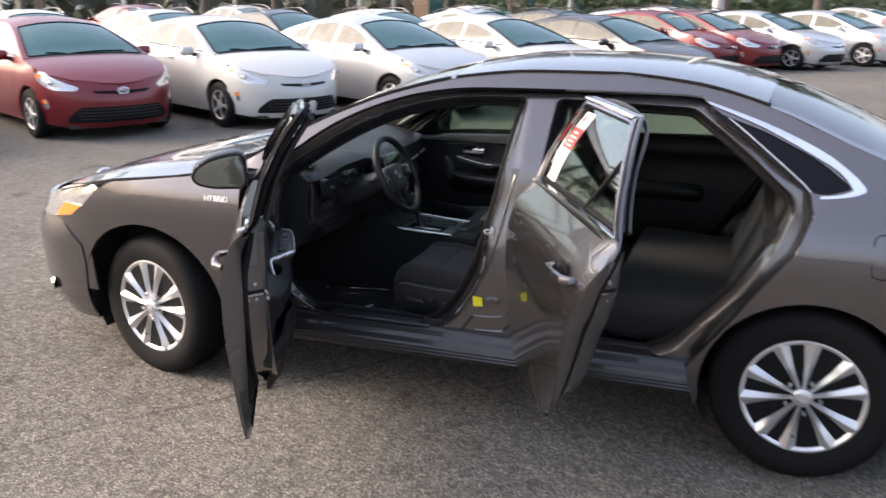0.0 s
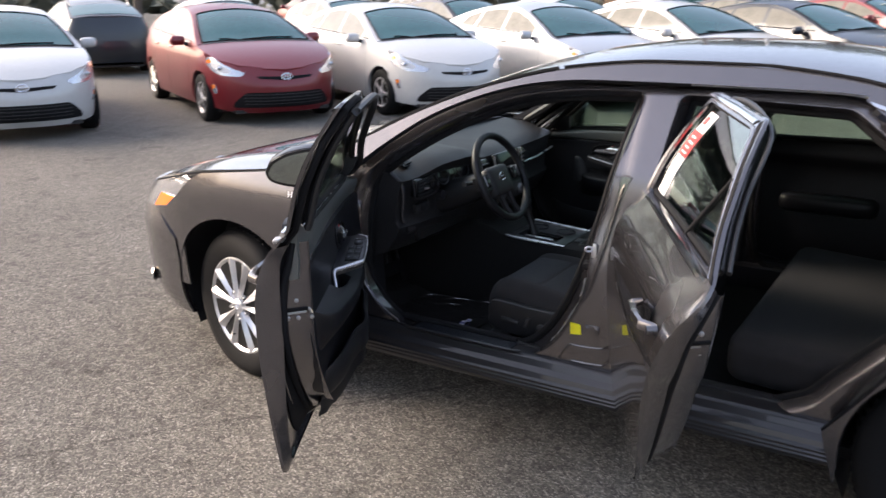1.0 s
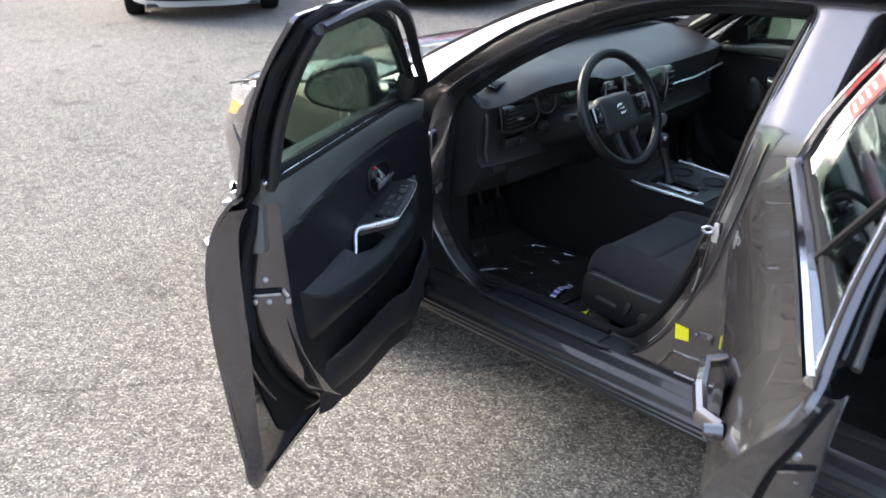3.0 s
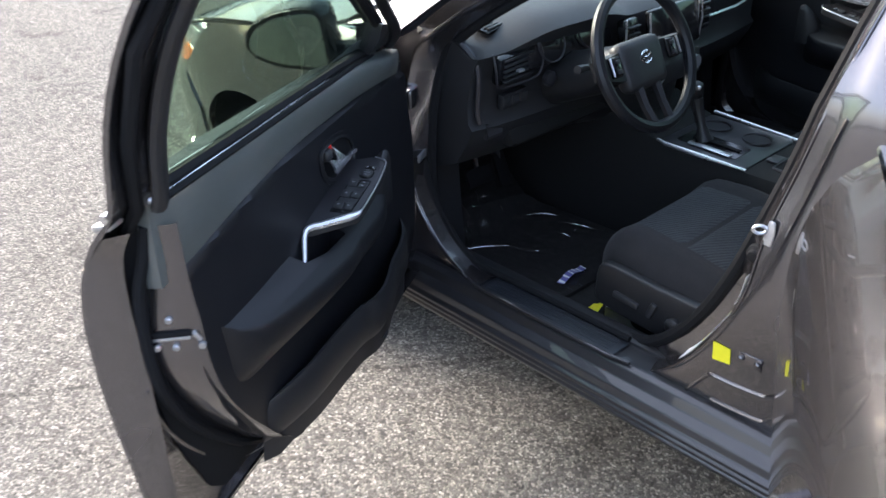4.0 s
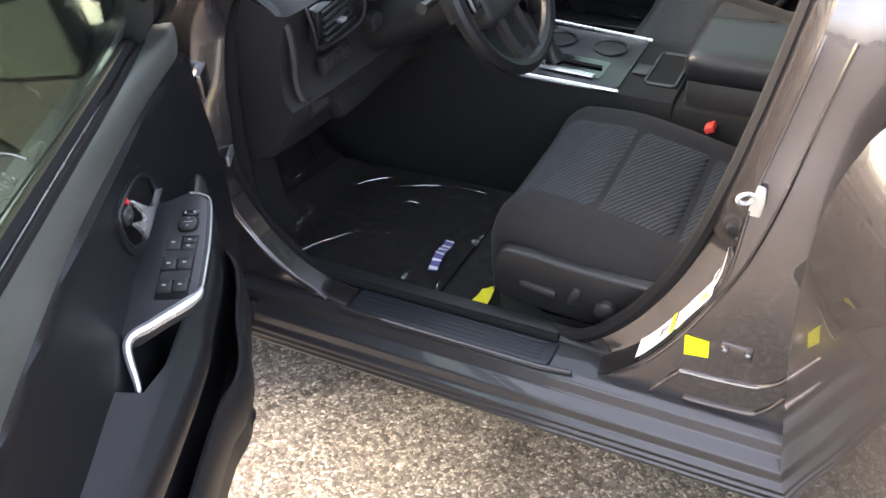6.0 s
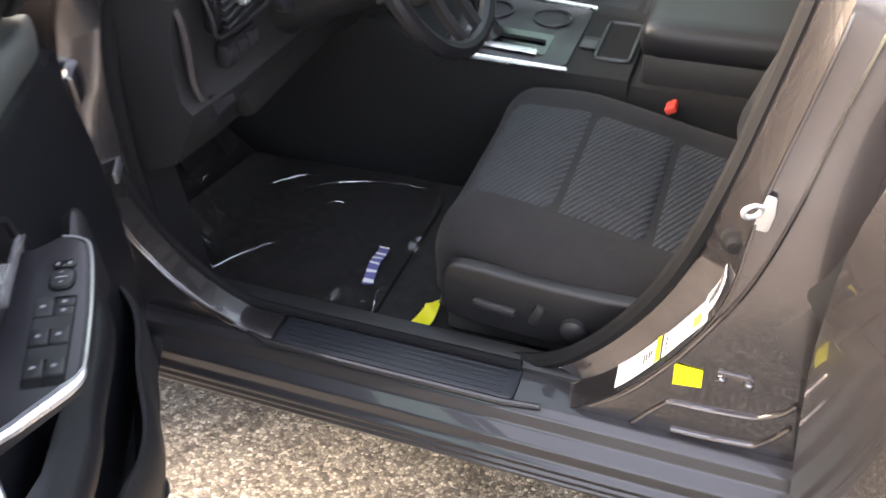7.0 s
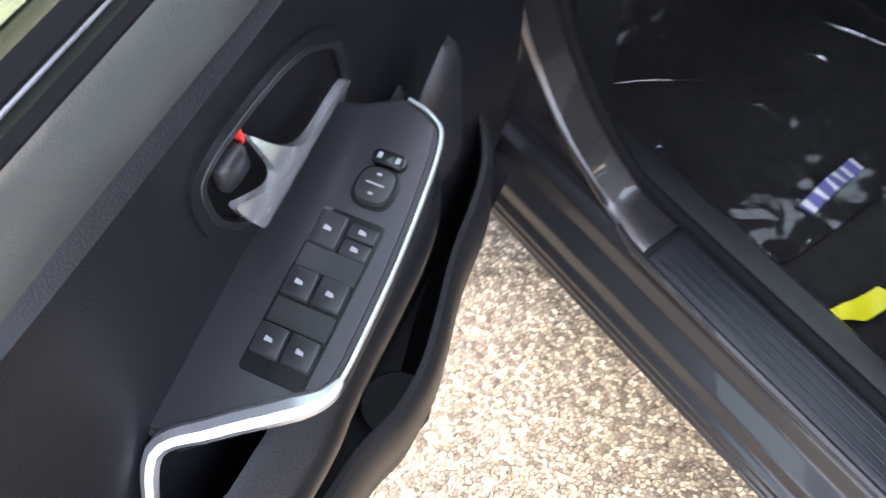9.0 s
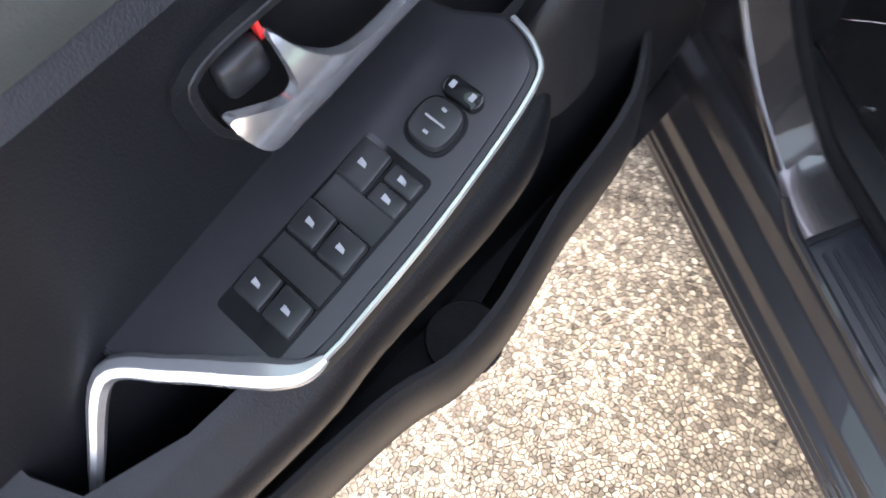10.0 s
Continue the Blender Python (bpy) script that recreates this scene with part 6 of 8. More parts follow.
# dashboard: one moulding with a hood over the dials
dash_x = cv((-0.74, -0.640), (-0.60, -0.615), (-0.39, -0.60), (-0.15, -0.59), (0.0, -0.575), (0.2, -0.60), (0.5, -0.62), (0.74, -0.65))
hump = lambda y: math.exp(-((y + 0.385) / 0.20) ** 4)
mid = lambda y: math.exp(-((y - 0.0) / 0.15) ** 4)
rings = []
for y in np.linspace(-0.70, 0.70, 57):
    b, h, m_ = float(dash_x(y)), hump(y), mid(y)
    e = 0.02 if abs(y) > 0.68 else 0.0
    rings.append([(-1.12, y, 0.985), (-0.95, y, 0.985 + 0.008 * h), (-0.80, y, 0.972 + 0.028 * h), (b - 0.09, y, 0.955 + 0.045 * h + 0.01 * m_), (b - 0.035 + 0.02 * h, y, 0.945 + 0.048 * h + 0.012 * m_ - e),
                  (b - 0.005 + 0.03 * h, y, 0.928 + 0.042 * h + 0.012 * m_), (b - 0.02 + 0.005 * h + 0.02 * m_, y, 0.905 + 0.02 * h), (b - 0.035 + 0.03 * m_, y, 0.86), (b - 0.045 + 0.045 * m_, y, 0.80), (b - 0.045 + 0.06 * m_, y, 0.755),
                  (b - 0.03 + 0.05 * m_, y, 0.735), (b - 0.045 + 0.06 * m_, y, 0.70), (b - 0.09 + 0.10 * m_, y, 0.63), (b - 0.20 + 0.16 * m_, y, 0.585), (-1.12, y, 0.58)])
part("dashboard", loft(rings), M_DASH, sedan, "black grained dashboard", 40)


# outer air vent, near side
fx = lambda y: float(dash_x(y)) - 0.03
vent = part("air_vent", rbox(0.03, 0.150, 0.075, 0.012, (-0.625, -0.585, 0.892), rot=(0, 8, 5)), M_GLOSSBLK, sedan, "black slatted air vent")
for k in range(5):
    part("vane", rbox(0.012, 0.118, 0.006, 0.002, (-0.607 - 0.001 * k, -0.588, 0.866 + 0.013 * k), rot=(0, 12, 5)), M_HARD, vent)
part("vane_knob", rbox(0.015, 0.02, 0.008, 0.003, (-0.600, -0.59, 0.885)), M_SATIN, vent)
frame_l = [(-0.622, -0.665, 0.935), (-0.612, -0.664, 0.89), (-0.615, -0.655, 0.853), (-0.610, -0.62, 0.848), (-0.604, -0.55, 0.850), (-0.600, -0.515, 0.862), (-0.600, -0.505, 0.90), (-0.606, -0.512, 0.935)]
part("vent_trim", tube(smooth_loop(frame_l, 4, False), 0.003, 6), M_PANEL, vent, "charcoal vent surround")
top_v = part("demister_vent", rbox(0.055, 0.10, 0.008, 0.003, (-0.712, -0.585, 0.973), rot=(0, 8, 12)), M_GLOSSBLK, sedan, "black demister vent")
for k in range(4):
    part("vane", rbox(0.006, 0.085, 0.006, 0.001, (-0.730 + 0.013 * k, -0.583 + 0.001 * k, 0.9775), rot=(0, 8, 12)), M_HARD, top_v)
sw = part("dash_switch", rbox(0.02, 0.10, 0.04, 0.005, (-0.640, -0.575, 0.80), rot=(0, 4, 3)), M_HARD, sedan, "blank switch block")
for k in range(3):
    part("switch", rbox(0.012, 0.026, 0.024, 0.003, (-0.631, -0.608 + 0.032 * k, 0.80)), M_BUTTON, sw)
part("dash_end_strip", tube(smooth_loop([(-0.70, -0.695, 0.955), (-0.655, -0.69, 0.915), (-0.648, -0.688, 0.86), (-0.655, -0.685, 0.79), (-0.65, -0.68, 0.755)], 5, False), 0.008, 6), M_PANEL, sedan, "charcoal end strip")
part("bonnet_release", loft([[(-0.735, y, 0.735), (-0.655, y, 0.700), (-0.648, y, 0.712), (-0.655, y, 0.742), (-0.735, y, 0.775)] for y in (-0.655, -0.60)]), M_PANEL, sedan, "charcoal lower bracket")
part("knee_panel", rbox(0.05, 0.42, 0.15, 0.02, (-0.685, -0.36, 0.72), rot=(0, -22, 0)), M_CONSIDE, sedan)
# dials
part("dial_panel", rbox(0.02, 0.34, 0.11, 0.02, (-0.625, -0.385, 0.925), rot=(0, -20, 0)), M_GLOSSBLK, sedan)
for y in (-0.465, -0.305):
    part("dial_ring", tube([(-0.608 - 0.36 * 0.045 * math.sin(a * math.tau / 24), y + 0.05 * math.cos(a * math.tau / 24), 0.925 + 0.045 * math.sin(a * math.tau / 24)) for a in range(24)], 0.0025, 6, True), M_PANEL, sedan)
part("start_button", lathe([(0.020, 0.012), (0.020, -0.004), (0.016, -0.006), (0.0001, -0.006)], 20).moved(pose(-0.598, -0.475, 0.835, 0, 0, 90)), M_PANEL, sedan, "round start button")
# centre stack
screen = part("touch_screen", rbox(0.02, 0.24, 0.125, 0.008, (-0.552, 0.0, 0.885), rot=(0, -10, 0)), M_GLOSSBLK, sedan, "glossy black touch screen between vents")
for y in (-0.128, 0.128):
    part("screen_trim", tube([(-0.545, y, 0.945), (-0.538, y, 0.885), (-0.545, y, 0.82)], 0.003, 6), M_SATIN, screen)
for y in (-0.175, 0.175):
    v = part("centre_vent", rbox(0.03, 0.07, 0.10, 0.01, (-0.578, y, 0.885), rot=(0, -8, 0)), M_GLOSSBLK, sedan, "upright black air vent")
    for k in range(4):
        part("vane", rbox(0.012, 0.056, 0.005, 0.002, (-0.562, y, 0.852 + 0.021 * k)), M_HARD, v)
    part("vent_trim", tube([(-0.56, y - 0.038, 0.94), (-0.556, y - 0.038, 0.83)], 0.003, 6), M_SATIN, v)
ac = part("climate_panel", rbox(0.02, 0.25, 0.075, 0.008, (-0.535, 0, 0.765), rot=(0, -8, 0)), M_HARD, sedan, "black climate control panel")
for y in (-0.09, 0.09):
    part("dial_knob", lathe([(0.024, 0.02), (0.022, -0.012), (0.0001, -0.013)], 20).moved(pose(-0.527, y, 0.765, 0, 0, 90)), M_SATIN, ac)
part("passenger_trim", tube([(-0.612, 0.20, 0.845), (-0.615, 0.45, 0.845), (-0.64, 0.69, 0.86)], 0.0045, 6), M_SATIN, sedan, "satin dash strip")

# steering wheel
sw_m = pose(-0.365, -0.400, 0.925, 0, -25, 0)
steer = thing("steering_wheel", "", "")
steer.parent = sedan
steer.matrix_local = sw_m
tagged(steer, "black three-spoke steering wheel")
ringp = [(0.0, 0.174 * math.cos(a * math.tau / 48), 0.172 * math.sin(a * math.tau / 48)) for a in range(48)]
part("rim", tube(ringp, 0.0155, 10, True), M_TRIM, steer, "black leather rim")
part("hub", soft(0.05, 0.165, 0.125, 0.024, 8, lambda x, y, z: (x - 0.025 - 0.2 * (y * y + z * z), y * (1 + 0.6 * z), z - 0.012)), M_DASH, steer, "black airbag cover")
for sg in (-1, 1):
    part("spoke", loft([[(-0.035, sg * y, z0), (-0.012 + 0.01 * (y > 0.12), sg * y, z0 + 0.004), (-0.012 + 0.01 * (y > 0.12), sg * y, z1 - 0.004), (-0.035, sg * y, z1)] for y, z0, z1 in ((0.07, -0.045, 0.035), (0.12, -0.035, 0.03), (0.166, -0.02, 0.03))]), M_HARD, steer)
    pad = part("switch_pad", rbox(0.012, 0.038, 0.05, 0.006, (-0.006, sg * 0.113, 0.0), rot=(0, 0, 0)), M_GLOSSBLK, steer)
    part("pad_trim", tube([(0.002, sg * 0.134, 0.025), (0.003, sg * 0.134, -0.02)], 0.003, 6), M_SATIN, pad)
    for k in (-0.012, 0.012):
        part("pad_button", rbox(0.006, 0.014, 0.010, 0.002, (0.002, sg * 0.11, k)), M_PANEL, pad)
    part("lower_spoke", tube([(-0.02, sg * 0.035, -0.06), (-0.015, sg * 0.035, -0.11), (-0.002, sg * 0.030, -0.166)], [0.014, 0.012, 0.012], 6), M_HARD, steer)
em = part("emblem", tube([(0.001, 0.021 * math.cos(a * math.tau / 24), 0.015 * math.sin(a * math.tau / 24)) for a in range(24)], 0.0018, 6, True), M_CHROME, steer, "oval chrome badge")
part("emblem_inner", tube([(0.001, 0.008 * math.cos(a * math.tau / 20), 0.013 * math.sin(a * math.tau / 20)) for a in range(20)], 0.0014, 6, True), M_CHROME, em)
part("emblem_inner", tube([(0.001, 0.015 * math.cos(a * math.tau / 20), 0.006 + 0.006 * math.sin(a * math.tau / 20)) for a in range(20)], 0.0014, 6, True), M_CHROME, em)
part("column_shroud", tube([(-0.44, -0.385, 0.885), (-0.52, -0.385, 0.85), (-0.66, -0.385, 0.80)], [0.05, 0.06, 0.07], 12), M_HARD, sedan)
for sg in (-1, 1):
    part("stalk", tube([(-0.47, -0.385 + sg * 0.04, 0.89), (-0.455, -0.385 + sg * 0.13, 0.905), (-0.45, -0.385 + sg * 0.17, 0.91)], [0.008, 0.008, 0.011], 8), M_HARD, sedan)

# pedals
for y, w, h, x, z in ((-0.30, 0.05, 0.11, -0.93, 0.42), (-0.43, 0.11, 0.055, -0.90, 0.45)):
    pd = part("pedal", rbox(0.012, w, h, 0.004, (x, y, z), rot=(0, -25, 0)), M_SEAL, sedan, "rubber pedal")
    part("pedal_arm", tube([(x - 0.01, y, z), (x - 0.03, y, z + 0.1), (x - 0.1, y, z + 0.25)], 0.008, 6), M_HARD, pd)

# centre console
con = part("centre_console", loft([[(x, -w0, 0.27), (x, -w0, z - 0.03), (x, -w0 + 0.012, z - 0.006), (x, -w0 + 0.03, z), (x, w0 - 0.03, z), (x, w0 - 0.012, z - 0.006), (x, w0, z - 0.03), (x, w0, 0.27)]
                               for x, z, w0 in ((-1.10, 0.70, 0.165), (-0.80, 0.69, 0.16), (-0.60, 0.655, 0.155), (-0.50, 0.612, 0.155), (-0.45, 0.600, 0.155), (-0.30, 0.592, 0.15), (-0.20, 0.588, 0.148), (-0.075, 0.585, 0.145), (-0.07, 0.575, 0.145), (0.30, 0.57, 0.14), (0.42, 0.55, 0.14))]), M_CONSIDE, sedan, "black centre console", 30)
part("console_panel", slab(rounded([(-0.47, -0.135), (-0.20, -0.135), (-0.20, 0.135), (-0.47, 0.135)], 0.02, 3), 0.598, 0.604, 0.002).bent(lambda x, y, z: (x, y, z - 0.045 * (x + 0.45) * (x > -0.45))), M_PANEL, con, "charcoal console panel")
part("console_trim", tube([(-0.470, -0.150, 0.607), (-0.44, -0.152, 0.602), (-0.30, -0.148, 0.596), (-0.195, -0.142, 0.592)], [0.004, 0.006, 0.0065, 0.004], 8), M_SATIN, con, "bright console edge")
part("console_trim", tube([(-0.47, 0.150, 0.607), (-0.30, 0.148, 0.596), (-0.195, 0.142, 0.592)], 0.005, 8), M_SATIN, con)
gate = part("gear_gate", slab(rounded([(-0.435, -0.105), (-0.25, -0.105), (-0.25, -0.015), (-0.435, -0.015)], 0.008, 3), 0.598, 0.6055).bent(lambda x, y, z: (x, y, z - 0.045 * (x + 0.45))), M_GLOSSBLK, con, "gloss black gear gate")
part("gate_trim", rbox(0.13, 0.022, 0.003, 0.001, (-0.33, -0.103, 0.604), rot=(0, 2.5, 0)), M_SATIN, gate)
part("gate_slot", rbox(0.15, 0.012, 0.002, 0.0005, (-0.335, -0.055, 0.604), rot=(0, 2.5, 0)), M_SEAL, gate)
part("gear_lever", tube([(-0.375, -0.055, 0.60), (-0.39, -0.055, 0.64), (-0.41, -0.055, 0.69), (-0.418, -0.055, 0.715)], [0.026, 0.013, 0.017, 0.020], 10), M_HARD, con, "black gear lever")
part("gear_knob", soft(0.045, 0.042, 0.06, 0.02, 6, lambda x, y, z: (x - 0.423, y - 0.055, z + 0.735)), M_TRIM, con)
part("gear_button", soft(0.012, 0.012, 0.014, 0.005, 4, lambda x, y, z: (x - 0.405, y - 0.07, z + 0.752)), M_SATIN, con)
for x in (-0.405, -0.275):
    part("cup_holder", lathe([(0.040, 0.004), (0.040, -0.001), (0.036, -0.0005), (0.034, 0.050), (0.0001, 0.050)], 24).moved(pose(x, 0.06, 0.604 - 0.045 * (x + 0.45), -90, 0, 0)), M_GLOSSBLK, con, "round cup holder")
    part("cup_trim", tube([(x + 0.041 * math.cos(a * math.tau / 24), 0.06 + 0.041 * math.sin(a * math.tau / 24), 0.606 - 0.045 * (x + 0.45)) for a in range(24)], 0.0025, 6, True), M_PANEL, con)
tray = rounded([(-0.155, -0.075), (-0.085, -0.075), (-0.085, 0.09), (-0.155, 0.09)], 0.01, 3)
part("console_tray", slab(tray, 0.55, 0.5885), M_SEAL, con, "small open tray")
part("tray_rim", tube([(x, y, 0.589) for x, y in tray], 0.004, 6, True), M_PANEL, con)
part("tray_switch", rbox(0.035, 0.05, 0.006, 0.002, (-0.175, -0.02, 0.592)), M_BUTTON, con)
part("console_box", soft(0.36, 0.245, 0.075, 0.028, 10, lambda x, y, z: (x + 0.115, y, z + 0.655)), M_TRIM, con, "padded box lid")
part("console_box_body", rbox(0.34, 0.24, 0.10, 0.015, (0.115, 0, 0.59)), M_DASH, con)


def seat(y0, side):
    """A front seat: cushion with a ribbed centre, bolsters, back, headrest, side cover with its controls on the side given."""
    st = thing("front_seat", "", "")
    st.parent = sedan
    tagged(st, "black cloth front seat with ribbed grey centre panels")
    top = cv((-0.32, 0.495), (-0.29, 0.536), (-0.24, 0.558), (-0.15, 0.555), (-0.02, 0.532), (0.10, 0.505), (0.22, 0.485))

    def cush(x, y, z):
        # local: x forward-back, y across, z up
        wx = x - 0.045
        side_roll = 0.010 * math.exp(-((abs(y) - 0.205) / 0.045) ** 2)
        zz = float(top(wx)) - 0.115 + z + (side_roll if z > 0 else 0)
        k = 1 - 0.10 * max(0.0, (-wx - 0.15) / 0.15) if wx < -0.15 else 1
        return (wx, y0 + y * k, max(zz, 0.385))
    part("cushion", soft(0.54, 0.525, 0.23, 0.055, 20, cush), M_SEATCLOTH, st, "plain black cloth cushion")

    def insert(xa, xb, ya0, ya1, yb0, yb1):
        n, mth = 10, 12
        v, f = [], []
        for i in range(n + 1):
            a = i / n
            for j in range(mth + 1):
                b = j / mth
                x = xa + (xb - xa) * a
                w = (1 - a) * (ya0 + (ya1 - ya0) * b) + a * (yb0 + (yb1 - yb0) * b)
                e = min(a, 1 - a, b, 1 - b)
                puff = 0.007 * min(1.0, e / 0.12) ** 0.5
                roll = 0.010 * math.exp(-((abs(w) - 0.205) / 0.045) ** 2)
                v.append((x, y0 + w, float(top(x)) + roll - 0.0015 + puff))
        for i in range(n):
            for j in range(mth):
                q = i * (mth + 1) + j
                f.append((q, q + 1, q + mth + 2, q + mth + 1))
        m_ = len(v)
        v += [(x, y, z - 0.02) for x, y, z in v]
        f += [tuple(i + m_ for i in q[::-1]) for q in f]
        rimi = [j for j in range(mth + 1)] + [i * (mth + 1) + mth for i in range(1, n + 1)] + [n * (mth + 1) + j for j in range(mth - 1, -1, -1)] + [i * (mth + 1) for i in range(n - 1, 0, -1)]
        for a, b in zip(rimi, rimi[1:] + rimi[:1]):
            f.append((a, b, b + m_, a + m_))
        return Geo(v, f)
    for xa, xb, w0, w1 in ((-0.275, -0.118, 0.155, 0.165), (-0.112, 0.040, 0.165, 0.165), (0.046, 0.17, 0.165, 0.16)):
        part("seat_panel", insert(xa, xb, -w0, w0, -w1, w1), M_SEATRIB, st, "ribbed grey cloth panel", 60)
    # back rest, leaning back
    lean = pose(0.20, y0, 0.50, 0, 22, 0)

    def back(x, y, z):
        h = z + 0.31
        wide = 1 - 0.14 * max(0, (h - 0.3) / 0.32) ** 2
        bol = 0.030 * math.exp(-((abs(y) - 0.20) / 0.05) ** 2) * (1 if x < 0 else 0) * math.exp(-((h - 0.25) / 0.25) ** 2)
        return lean @ Vector((x - bol, y * wide, h))
    part("backrest", soft(0.13, 0.53, 0.64, 0.055, 18, back), M_SEATCLOTH, st, "plain black cloth backrest")
    bp = [[tuple(lean @ Vector((-0.062 - 0.006 * (0.02 < b < 0.98) * (0.02 < a < 0.98), -0.15 + 0.3 * a, 0.05 + 0.5 * b))) for a in np.linspace(0, 1, 9)] for b in np.linspace(0, 1, 14)]
    part("back_panel", loft(bp, False, False), M_SEATRIB, st)
    part("headrest", soft(0.10, 0.26, 0.17, 0.045, 8, lambda x, y, z: lean @ Vector((x - 0.015, y, z + 0.755))), M_SEATCLOTH, st)
    for dy in (-0.06, 0.06):
        part("headrest_post", tube([lean @ Vector((0, dy, 0.62)), lean @ Vector((-0.005, dy, 0.69))], 0.006, 8), M_CHROME, st)
    # side cover
    ys = y0 + side * 0.262
    cover = smooth_loop([(-0.262, 0.395), (-0.272, 0.45), (-0.262, 0.497), (-0.22, 0.508), (-0.10, 0.500), (0.05, 0.497), (0.20, 0.50), (0.30, 0.49), (0.31, 0.42), (0.22, 0.385), (0.0, 0.375), (-0.15, 0.378)], 4)
    g = slab(cover, 0.0, 0.022, 0.008, 3).moved(pose(0, ys + (0.0 if side < 0 else 0), 0, 90, 0, 0))
    if side > 0:
        g = Geo([(x, 2 * ys - y, z) for x, y, z in g.v], [q[::-1] for q in g.f])
    cv_ = part("side_cover", g, M_HARD, st, "hard black seat side cover", 50)
    yo = ys + side * 0.024
    for x, z, lx, lz in ((-0.178, 0.435, 0.075, 0.018), (-0.106, 0.438, 0.018, 0.045)):
        part("seat_switch", rbox(lx, 0.014, lz, 0.006, (x, yo, z), rot=(0, 6 if lx > lz else 20, 0)), M_BUTTON, cv_)
    part("lumbar_knob", lathe([(0.022, 0.006), (0.021, -0.008), (0.017, -0.011), (0.0001, -0.012)], 20).moved(pose(-0.044, yo, 0.424, 0, 0, 0 if side < 0 else 180)), M_BUTTON, cv_)
    part("seat_rail", rbox(0.55, 0.03, 0.05, 0.006, (-0.02, y0 - 0.19, 0.30)), M_STEEL, st)
    part("seat_rail", rbox(0.55, 0.03, 0.05, 0.006, (-0.02, y0 + 0.19, 0.30)), M_STEEL, st)
    part("seat_base", rbox(0.44, 0.44, 0.12, 0.03, (-0.0, y0, 0.36)), M_SEAL, st)
    part("buckle_stalk", tube([(0.13, y0 - side * 0.275, 0.36), (0.05, y0 - side * 0.285, 0.47), (0.035, y0 - side * 0.25, 0.52)], [0.010, 0.012, 0.016], 8, flat=1.2), M_SEAL, st, "belt buckle stalk")
    part("buckle", rbox(0.022, 0.040, 0.015, 0.004, (0.016, y0 - side * 0.238, 0.547), rot=(0, -30, 0)), M_BUCKLE, st, "red belt release button")
    return st


seat(-0.385, -1)
seat(0.385, 1)
# rear bench
rs = thing("rear_seat", "", "")
rs.parent = sedan
tagged(rs, "black cloth rear bench seat")
part("bench_cushion", soft(0.52, 1.30, 0.17, 0.055, 16, lambda x, y, z: (x + 0.88, y, z + 0.44 + 0.06 * (-x))), M_SEATCLOTH, rs)
lean_r = pose(1.14, 0, 0.50, 0, 24, 0)
part("bench_back", soft(0.14, 1.28, 0.62, 0.055, 16, lambda x, y, z: lean_r @ Vector((x, y, z + 0.29))), M_SEATCLOTH, rs)
for y in (-0.40, 0.0, 0.40):
    part("bench_panel", sheet([(y - 0.15, 0.06), (y + 0.15, 0.06), (y + 0.15, 0.5), (y - 0.15, 0.5)], lambda u, v, d: (lambda P: (P[0], P[1], P[2]))(np.array([lean_r @ Vector((-0.072 + dd, a, b)) for a, b, dd in zip(u, v, np.full(len(u), d))]).T), 0.006, step=0.08), M_SEATRIB, rs)
    part("headrest", soft(0.09, 0.24, 0.13, 0.04, 8, lambda x, y_, z, y=y: lean_r @ Vector((x, y_ + y, z + 0.66))), M_SEATCLOTH, rs)
part("parcel_shelf", slab([(1.35, -0.6), (1.8, -0.6), (1.8, 0.6), (1.35, 0.6)], 1.02, 1.04), M_CARPET, sedan)
part("rear_bulkhead", slab([(1.2, -0.72), (1.32, -0.72), (1.32, 0.72), (1.2, 0.72)], 0.25, 0.9), M_CARPET, sedan)
part("inner_mirror", soft(0.03, 0.24, 0.065, 0.014, 8, lambda x, y, z: (x - 0.22, y, z + 1.285)), M_GLOSSBLK, sedan, "black inside mirror")
# belt of the driver's seat beside the pillar
part("seat_belt", loft([[(x - 0.02, y, z), (x + 0.025, y - 0.002, z), (x + 0.025, y + 0.002, z), (x - 0.02, y + 0.004, z)] for x, y, z in ((0.40, -0.62, 0.36), (0.40, -0.66, 0.7), (0.40, -0.60, 1.15))]), M_SEAL, sedan)

# ---- loose things on the driver's floor ----
mat_o = rounded([(-0.94, -0.62), (-0.44, -0.645), (-0.43, -0.21), (-0.90, -0.20)], 0.05, 4)


def lay(x, y):
    """Height of the carpet: rising towards the pedals."""
    return 0.272 + 0.10 * max(0.0, (-0.83 - x) / 0.15) ** 1.4 if x < -0.83 else 0.272


fm = part("floor_mat", sheet(mat_o, lambda u, v, d: (u, v, np.array([lay(a, b) for a, b in zip(np.atleast_1d(u), np.atleast_1d(v))]) + 0.012 - d), 0.01, step=0.05), M_CARPET)
tagged(fm, "black carpet floor mat on the driver's floor", "floor mat")


